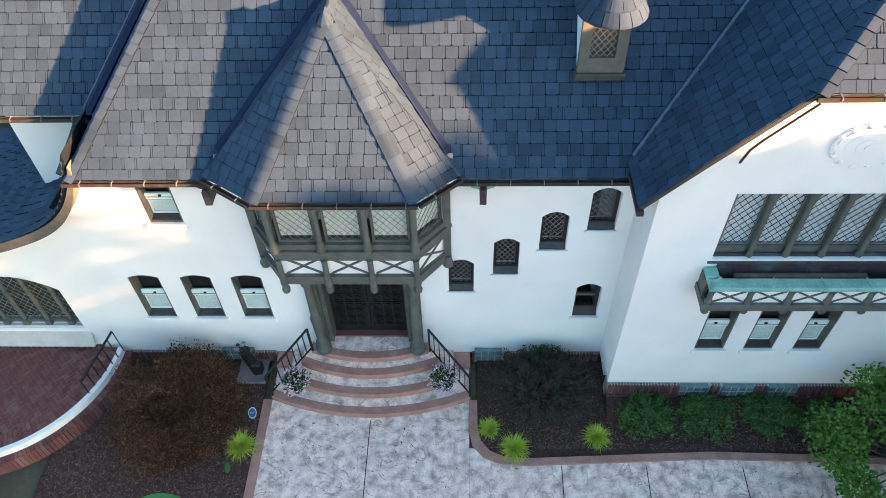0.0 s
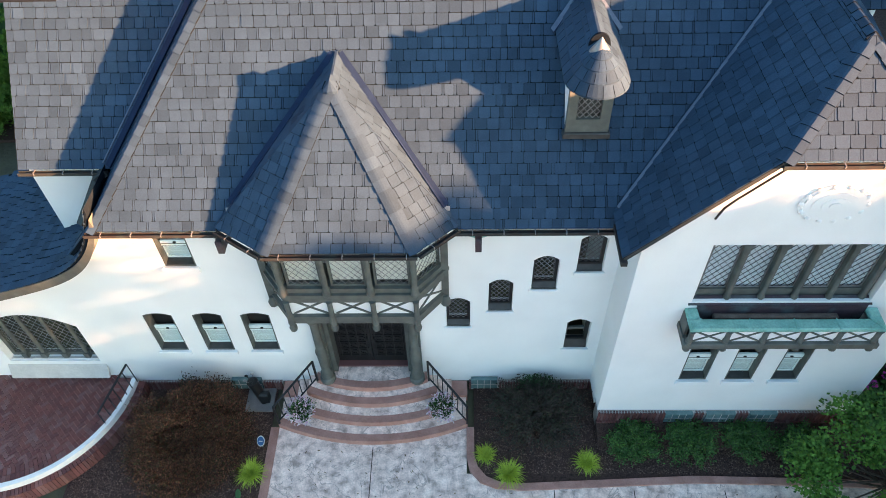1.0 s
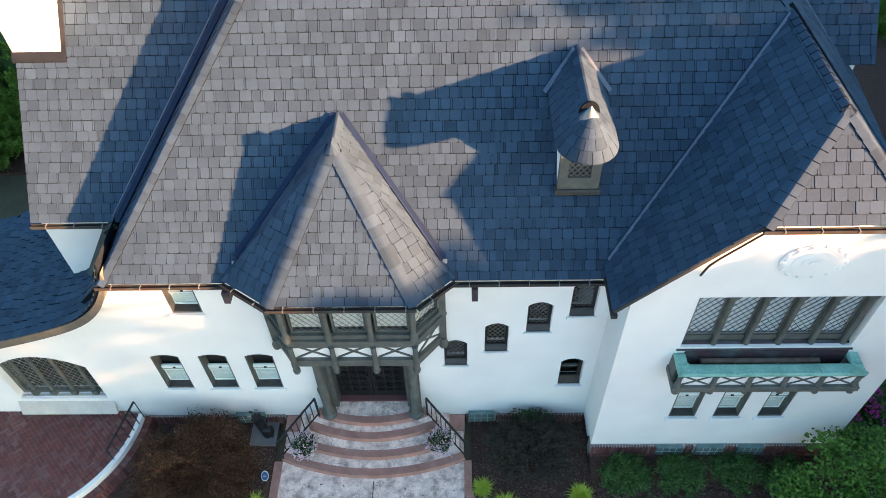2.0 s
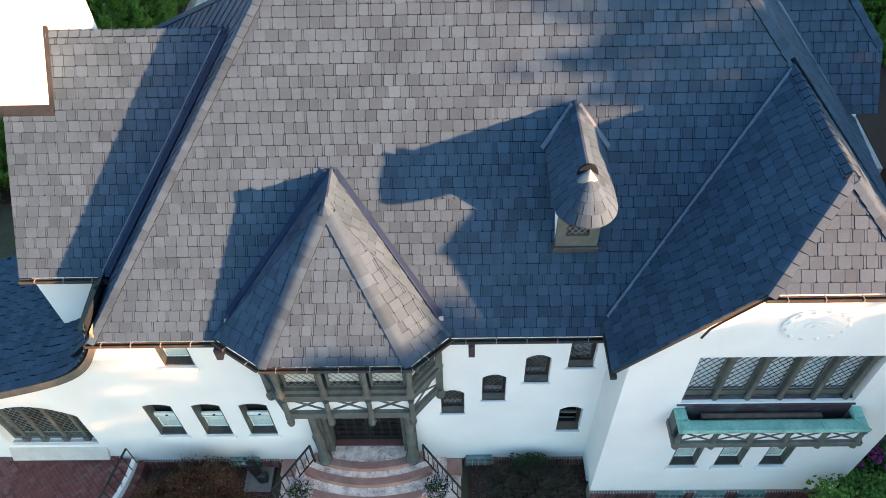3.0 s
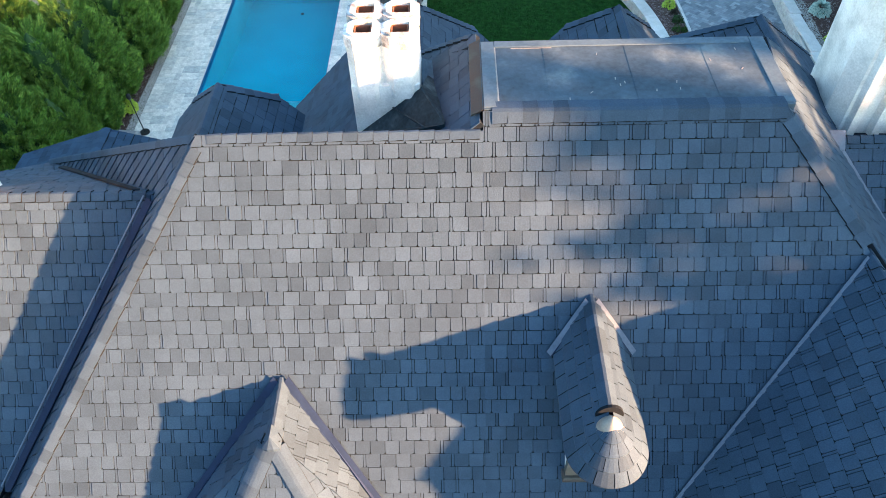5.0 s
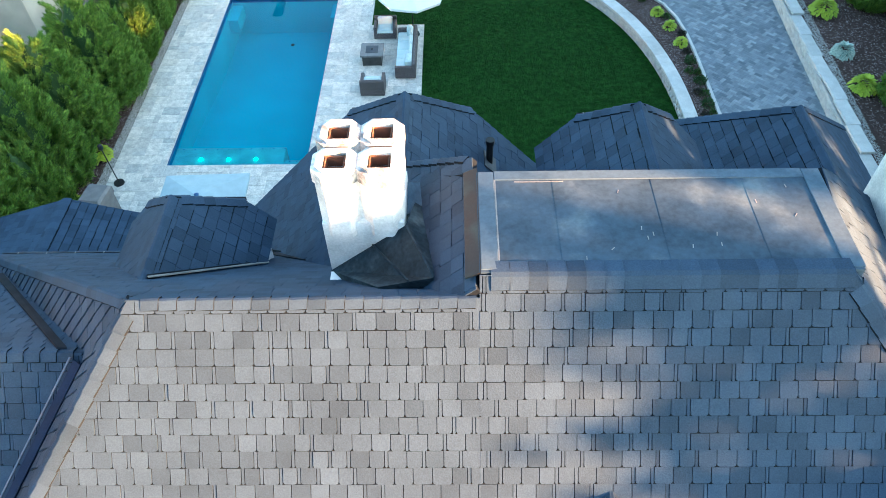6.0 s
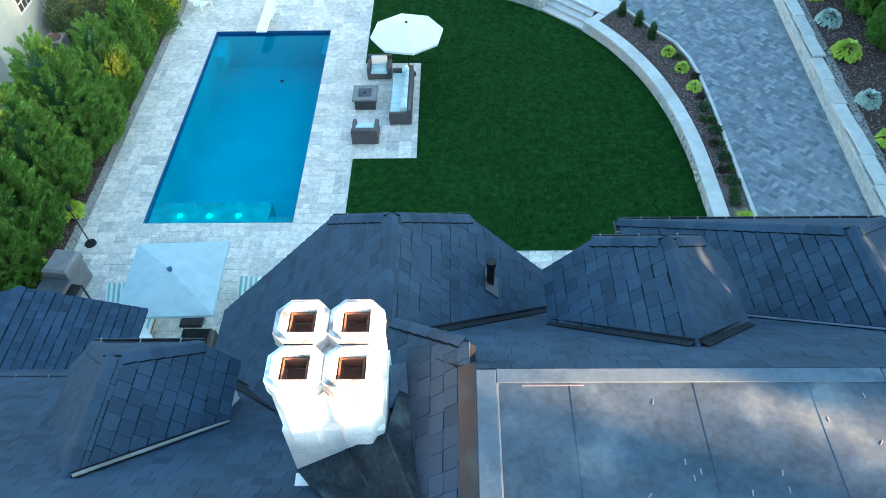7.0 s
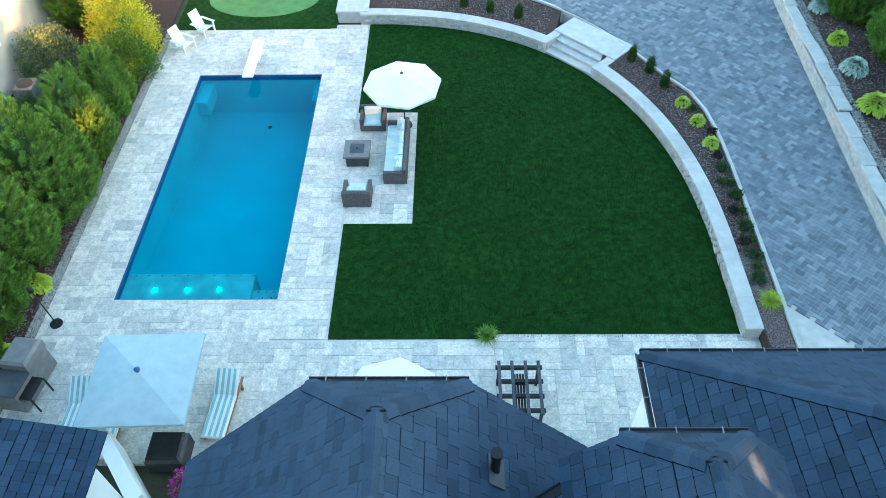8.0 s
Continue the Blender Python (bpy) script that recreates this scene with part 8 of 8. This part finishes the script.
raw_shape("blossom", fl, MAGENTA, pot, kind="stuff")
fl = bush_mesh(0.45, 0.45, 0.5, 900, 0.09, 8)
fl.v = [(x, y, z + 0.42) for x, y, z in fl.v]
raw_shape("foliage", fl, LEAF_LIME, pot)

# pots on the front steps
for x, y, z in ((-3.85, 9.12, RISE * 1), (-0.2, 9.22, RISE * 1)):
    p = thing("flower_pot", "dark pot of white and pink flowers on the steps", "planter", "pots on the steps", (x, y, z))
    link_shape("pot", Shape().lathe(0, 0, [(0.11, 0), (0.17, 0.3), (0.19, 0.32), (0.15, 0.3)], 14), IRON, p, smooth=True)
    a = bush_mesh(0.32, 0.32, 0.4, 1900, 0.06, 11)
    a.v = [(q[0], q[1], q[2] + 0.28) for q in a.v]
    raw_shape("foliage", a, LEAF_MID, p)
    b = bush_mesh(0.35, 0.35, 0.43, 620, 0.075, 12)
    b.v = [(q[0], q[1], q[2] + 0.29) for q in b.v]
    raw_shape("blossom", b, PETAL, p, kind="stuff")
bag = thing("golf_bag", "black golf bag with clubs standing on a stone pad", "golf bag", "", (-5.05, 9.72, 0.075))
lean = Vector((-0.12, 0.06, 0.82))
link_shape("body", Shape().cyl((0.03, 0, 0), lean, 0.12, 0.14, 14), IRON, bag, smooth=True)
link_shape("collar", Shape().cyl(lean, lean * 1.06, 0.15, 0.15, 14), IRON, bag)
link_shape("pocket", Shape().bevel_box(-0.02, 0.22, -0.13, 0.06, 0.1, 0.48, 0.05), IRON, bag)
for k in range(5):
    a = k * 1.26
    p = lean * 1.06 + Vector((0.08 * math.cos(a), 0.08 * math.sin(a), 0))
    q = p + Vector((0.05 * math.cos(a) - 0.03, 0.05 * math.sin(a), 0.14 + 0.03 * (k % 2)))
    link_shape("club", Shape().cyl(p, q, 0.008, 0.008, 6).lathe(q.x, q.y, [(0.01, q.z - 0.02), (0.04, q.z), (0.03, q.z + 0.04), (0.005, q.z + 0.05)], 8, (1.4, 0.8)), LEAD if k % 2 else IRON, bag)
tagged(link_shape("stone_pad", Shape().bevel_box(-5.5, -4.76, 9.4, 10.1, 0.016, 0.075, 0.01), GREYPANEL), "grey stone pad beside the steps", "slab", kind="structure")
sign = thing("garden_sign", "small blue and white oval plaque on a stake", "sign", "", (-4.84, 8.4, 0.015))
link_shape("stake", Shape().box(-0.01, 0.01, -0.01, 0.01, -0.03, 0.25), LEAD, sign)
link_shape("plaque", Shape().prism([(0.1 * math.cos(t), 0.03 + 0.14 * math.sin(t) * 0.75, 0.28 + 0.14 * math.sin(t) * 0.66) for t in np.linspace(0, 2 * math.pi, 21)[:-1]], (0, -0.01, 0.012)), CAPSTONE, sign)
link_shape("plaque_face", Shape().prism([(0.085 * math.cos(t), 0.018 + 0.115 * math.sin(t) * 0.75, 0.295 + 0.115 * math.sin(t) * 0.66) for t in np.linspace(0, 2 * math.pi, 21)[:-1]], (0, -0.003, 0.004)), WATERLINE, sign, "blue plaque face")
link_shape("text_bar", Shape().prism([(-0.05, 0.005, 0.298), (0.05, 0.005, 0.298), (0.05, 0.017, 0.309), (-0.05, 0.017, 0.309)], (0, -0.003, 0.004)), CAPSTONE, sign)
tag = thing("plant_tag", "small dark green oval plant tag on a stake", "sign", "", (-5.17, 7.05, 0.015))
link_shape("stake", Shape().box(-0.008, 0.008, -0.008, 0.008, -0.03, 0.2), IRON, tag)
link_shape("plaque", Shape().prism([(0.07 * math.cos(t), 0.02 + 0.13 * math.sin(t) * 0.75, 0.2 + 0.13 * math.sin(t) * 0.66) for t in np.linspace(0, 2 * math.pi, 17)[:-1]], (0, -0.01, 0.012)), LEAF_DARK, tag)

# ---- pieces of walls and paving ----
def box_mesh(name, w, d, h, mat, top=0.0):
    s = Shape().bevel_box(-w / 2, w / 2, -d / 2, d / 2, 0, h, top) if top else Shape().box(-w / 2, w / 2, -d / 2, d / 2, 0, h)
    me = bpy.data.meshes.new(name)
    me.from_pydata(s.v, [], s.f)
    me.materials.append(mat)
    return me


# brick plinth and glass-block lights
PLINTH_LIGHTS = [(0.56, 1.25, FACADE), (5.45, 6.13, WING), (6.48, 7.2, WING), (7.56, 8.24, WING), (-5.9, -5.1, FACADE)]
soldier = box_mesh("brick", 0.057, 0.1, 0.34, BRICK)
plinth = thing("brick_plinth", "red brick plinth course under the white walls", "wall", kind="structure")
for x0, x1, y, z0 in ((-8.4, -4.55, FACADE, 0.0), (0.5, 3.75, FACADE, 0.0), (3.76, 9.98, WING, 0.38)):
    link_shape("backing", Shape().box(x0, x1, y - 0.07, y + 0.3, -0.05, z0 + 0.35), MORTAR, plinth)
    x = x0 + 0.03
    while x < x1:
        if not any(a - 0.03 < x < b + 0.03 and yy == y for a, b, yy in PLINTH_LIGHTS):
            ob = new("brick", soldier)
            ob.parent = plinth
            ob.matrix_basis = pose(x, y - 0.06, z0 + 0.01)
            if z0 > 0.1:
                ob = new("brick", soldier)
                ob.parent = plinth
                ob.matrix_basis = pose(x, y - 0.09, z0 - 0.34)
        x += 0.074
for x0, x1, y in PLINTH_LIGHTS:
    z, high = (0.1, 0.42) if y == FACADE else (0.36, 0.38)
    gb = link_shape("basement_light", Shape().box(x0, x1, y - 0.13, y - 0.02, z, z + high), GLASSBLOCK, house, "teal glass-block basement light")
    for i in range(1, 4):
        xx = x0 + (x1 - x0) * i / 4
        link_shape("grout_line", Shape().box(xx - 0.008, xx + 0.008, y - 0.136, y - 0.13, z, z + high), MORTAR, gb)
    link_shape("grout_line", Shape().box(x0, x1, y - 0.136, y - 0.13, z + high / 2, z + high / 2 + 0.016), MORTAR, gb)

# paving stones
TILE = {}
for d, x0, x1, y0, y1, seed, single in DECK:
    rng = random.Random(seed)
    joined, count_single = Shape(), 0
    for (a, b, c, e), size in free_tiles(x0, x1, y0, y1, MODULE, lambda *r: False, rng):
        b, e = min(b, x1), min(e, y1)
        lift = rng.uniform(-0.003, 0.003)
        if count_single < 300 and abs(b - a - size[0] * MODULE) < 0.01 and abs(e - c - size[1] * MODULE) < 0.01:
            if size not in TILE:
                TILE[size] = box_mesh("paver", size[0] * MODULE - 0.009, size[1] * MODULE - 0.009, 0.03, TRAVERTINE, 0.004)
            ob = new("paver", TILE[size])
            ob.parent = d
            ob.matrix_basis = pose((a + b) / 2, (c + e) / 2, YARD - 0.028 + lift)
            count_single += 1
        else:
            g_ = 0.0045
            joined.bevel_box(a + g_, b - g_, c + g_, e - g_, YARD - 0.028, YARD + 0.002 + lift, 0.004)
    if joined.f:
        raw_shape("pavers", joined, TRAVERTINE, d, "mixed grey and white travertine pavers", "stuff")

# drive pavers
ca, sa = math.cos(radians(45)), math.sin(radians(45))


def drive_edge(x, y):
    """How far inside the drive's curved edge a point lies, and the way in."""
    dx, dy = max(x - LAWN_C[0], 1e-3), y - LAWN_C[1]
    if dy < 0:
        return dx - 14.72, Vector((1, 0))
    if dy < 10.0:
        f = (dx / 14.72) ** 6 + (dy / 11.3) ** 6 - 1
        g = Vector((6 * (dx / 14.72) ** 5 / 14.72, 6 * (max(dy, 1e-3) / 11.3) ** 5 / 11.3))
        return f / g.length, g.normalized()
    f = (dx / 14.88) ** LAWN_N + (dy / 18.2) ** LAWN_N - 1
    g = Vector((LAWN_N * (dx / 14.88) ** (LAWN_N - 1) / 14.88, LAWN_N * (max(dy, 1e-3) / 18.2) ** (LAWN_N - 1) / 18.2))
    return f / g.length, g.normalized()


def half_plane(poly, at, way):
    """The part of a polygon on the side of the line through at to which way points."""
    out = []
    for p, q in zip(poly, poly[1:] + poly[:1]):
        a, b = (p - at).dot(way), (q - at).dot(way)
        if a >= 0:
            out.append(p)
        if a * b < 0:
            out.append(p.lerp(q, a / (a - b)))
    return out


flat_ = herringbone(-8, 8, -16, 16, 0, 0.31, 0.005, lambda a, b: True, 0.045)
near, rest = [], Shape()
for k in range(0, len(flat_.v), 8):
    q = [Vector((14 + a * ca - b * sa, 38 + a * sa + b * ca)) for a, b, _ in flat_.v[k:k + 4]]
    c = (q[0] + q[2]) / 2
    if not (22.5 < c.y < 52 and c.x > -3):
        continue
    inside, way = drive_edge(c.x, c.y)
    right = drive_right(c.y) - 0.03 - c.x
    if inside < -0.25 or right < -0.25:
        continue
    if inside > 0.2 and right > 0.2:
        if c.x < 12.6 and c.y < 36 and len(near) < 300:
            along = q[1] - q[0] if (q[1] - q[0]).length > (q[2] - q[1]).length else q[2] - q[1]
            near.append((c.x, c.y, math.degrees(math.atan2(along.y, along.x))))
            continue
    else:
        q = half_plane(q, c - way * inside, way)
        q = half_plane(q, Vector((drive_right(c.y) - 0.03, c.y)), Vector((-1, 0.05)).normalized()) if len(q) > 2 else q
    if len(q) > 2:
        n_ = len(q)
        rest.add([(p.x, p.y, WTOP - 0.008) for p in q] + [(p.x, p.y, WTOP - 0.053) for p in q], [tuple(range(n_))] + [(i, n_ + i, n_ + (i + 1) % n_, (i + 1) % n_) for i in range(n_)])
raw_shape("pavers", rest, PAVER, drive, "grey concrete pavers in herringbone", "stuff")
one = box_mesh("paver", 0.3, 0.145, 0.045, PAVER)
for cx, cy, turn in near:
    ob = new("paver", one)
    ob.parent = drive
    ob.matrix_basis = pose(cx, cy, WTOP - 0.053, 0, 0, turn)

# stones of the curved wall
rng = random.Random(9)
STONES = [box_mesh("stone", w, 0.1, 0.098, STONE, 0.012) for w in (0.17, 0.24, 0.32)]
for k0, k1 in ((-1.0, GAP0), (GAP1, 1.0)):
    for c in range(4):
        pts = walk_rim(k0, k1, LAWN_A + 0.05, LAWN_B + 0.05, 0.04)
        at = rng.randrange(3)
        while at < len(pts) - 9:
            kind_ = rng.choice((0, 1, 1, 2))
            span = (4, 6, 8)[kind_]
            p, q = pts[at], pts[at + span]
            at += span
            ob = new("stone", STONES[kind_])
            ob.parent = curb
            ang = math.atan2(q[1] - p[1], q[0] - p[0])
            ob.matrix_basis = pose((p[0] + q[0]) / 2 + rng.uniform(-0.012, 0.012), (p[1] + q[1]) / 2 + rng.uniform(-0.012, 0.012), YARD + 0.01 + c * 0.105, 0, 0, math.degrees(ang))
    ks, k = [k0], k0
    while k < k1:
        k = min(k + 0.001, k1)
        if math.dist(rim_point(k), rim_point(ks[-1])) >= 0.12 or k == k1:
            ks.append(k)
    inner_, outer_ = [rim_point(k, LAWN_A - 0.01, LAWN_B - 0.01) for k in ks], [rim_point(k, LAWN_A + 0.53, LAWN_B + 0.53) for k in ks]
    n_ = len(ks)
    for a in range(0, n_ - 1, 10):
        b = min(a + 11, n_)
        if b - a < 2:
            continue
        pa, pb = [Vector(p) for p in inner_[a:b]], [Vector(p) for p in outer_[a:b]]
        for line_, nxt in ((pa, pa[-2]), (pb, pb[-2])):
            line_[-1] = line_[-1] + (nxt - line_[-1]).normalized() * 0.006
        link_shape("cap_stone", Shape().strip([tuple(p) for p in pa], [tuple(p) for p in pb], WTOP - 0.088, WTOP + 0.004 + rng.uniform(0, 0.003)), CAPSTONE, curb)

# stones and stepped caps of the boundary wall
face = Shape()
y = 24.0
RCAP = box_mesh("cap_stone", 0.5, 1.5, 0.09, CAPSTONE, 0.012)
i = 0
while y < 53:
    for c in range(5):
        yy = y + (0.2 if c % 2 else 0)
        for k in range(4):
            a = yy + k * 0.38
            x = drive_right(a) - 0.04
            face.bevel_box(x - rng.uniform(0.0, 0.02), x + 0.06, a + 0.006, a + 0.372, WTOP - 0.1 + c * 0.135, WTOP + 0.025 + c * 0.135, 0.006)
    ob = new("cap_stone", RCAP)
    ob.parent = rw
    ob.matrix_basis = pose(drive_right(y + 0.75) + 0.2 + (0.04 if (i // 3) % 2 else 0.0), y + 0.75, RTOP - 0.1 + (0.09 if (i // 3) % 2 else 0.0))
    y += 1.52
    i += 1
raw_shape("stones", face, STONE, rw, "pale split wall stones", "stuff")

# loose bark and pebbles
def scatter(name, label, category, n, spot, size, mat, seed):
    rng = random.Random(seed)
    s = Shape()
    for _ in range(n):
        p = spot(rng)
        if p is None:
            continue
        a, l, w = rng.uniform(0, 6.28), size * rng.uniform(0.5, 1.5), size * rng.uniform(0.2, 0.5)
        u_, v_ = Vector((math.cos(a), math.sin(a), rng.uniform(-0.3, 0.3))) * l / 2, Vector((-math.sin(a), math.cos(a), rng.uniform(-0.3, 0.3))) * w / 2
        c = Vector(p)
        h = Vector((0, 0, size * 0.25))
        s.add([c - u_ - v_, c + u_ - v_, c + u_ + v_, c - u_ + v_, c + h], [(0, 1, 4), (1, 2, 4), (2, 3, 4), (3, 0, 4)])
    return tagged(raw_shape(name, s, mat), label, category, kind="stuff")


scatter("bark_mulch", "loose bark chips over the front beds", "mulch", 22000, lambda r: (r.uniform(0.7, 10.5), r.uniform(7.7, 10.1), 0.022), 0.05, DARKCHIP, 1)
scatter("bark_mulch", "loose bark chips over the front beds", "mulch", 24000, lambda r: (r.uniform(-9.5, -4.75), r.uniform(5.6, 10.1), 0.017), 0.05, DARKCHIP, 2)


def court_spot(r):
    return (r.uniform(-4.4, 0.3), 8.4 - abs(r.gauss(0, 1.1)), 0.004) if r.random() < 0.6 else (r.uniform(0.6, 9.0), r.uniform(5.0, 7.2), 0.004)


scatter("fallen_leaves", "dry brown leaves strewn over the court", "leaves", 70, court_spot, 0.055, DEADLEAF, 8)


def bed_spot(r):
    k = r.uniform(-1.2, 0.97)
    if GAP0 - 0.02 < k < GAP1 + 0.02:
        return None
    f_ = r.uniform(0.06, 0.97)
    p, q = rim_point(k, LAWN_A + 0.55, LAWN_B + 0.55), rim_point(k, 14.72, 18.04)
    q = bend(q[1], 14.56) if k < 0.6 else q
    return (p[0] + (q[0] - p[0]) * f_, p[1] + (q[1] - p[1]) * f_, WTOP - 0.058)


scatter("bark_mulch", "loose bark chips over the curved bed", "mulch", 26000, bed_spot, 0.065, CHIP, 3)
scatter("bark_mulch", "loose bark chips over the upper bed", "mulch", 12000, lambda r: (r.uniform(16.2, 20.5), r.uniform(29, 49), RTOP - 0.058), 0.08, CHIP, 4)
scatter("bark_mulch", "loose bark chips under the evergreens", "mulch", 9000, lambda r: (r.uniform(-15.0, -12.66), r.uniform(23.5, 46), YARD - 0.018), 0.08, CHIP, 5)
scatter("pebbles", "grey pebbles between paving and mulch", "gravel", 9000, lambda r: (r.uniform(-12.65, -12.32), r.uniform(24, 45.6), YARD - 0.018), 0.07, GRAVEL, 6)
scatter("pebbles", "grey pebbles behind the boundary wall", "gravel", 5000, lambda r: (lambda yy: (drive_right(yy) + r.uniform(0.5, 0.85), yy, RTOP - 0.058))(r.uniform(27, 50)), 0.07, GRAVEL, 7)
gr = Shape()
rng = random.Random(31)
for _ in range(70000):
    x, y = rng.uniform(-3.0, 9.7), rng.uniform(28.15, 45.9)
    dx, dy = x - LAWN_C[0], max(y - LAWN_C[1], 0)
    if (dx / LAWN_A) ** LAWN_N + (dy / LAWN_B) ** LAWN_N > 0.995 or (x < -0.58 and 32.95 < y < 39.35):
        continue
    a = rng.uniform(0, 6.28)
    h, w = rng.uniform(0.03, 0.06), 0.012
    c, d_ = math.cos(a) * w, math.sin(a) * w
    gr.add([(x - c, y - d_, YARD + 0.012), (x + c, y + d_, YARD + 0.012), (x + rng.uniform(-0.03, 0.03), y + rng.uniform(-0.03, 0.03), YARD + 0.012 + h)], [(0, 1, 2)])
tagged(raw_shape("grass_blades", gr, TURF), "short dark green blades of the lawn", "grass", kind="stuff")
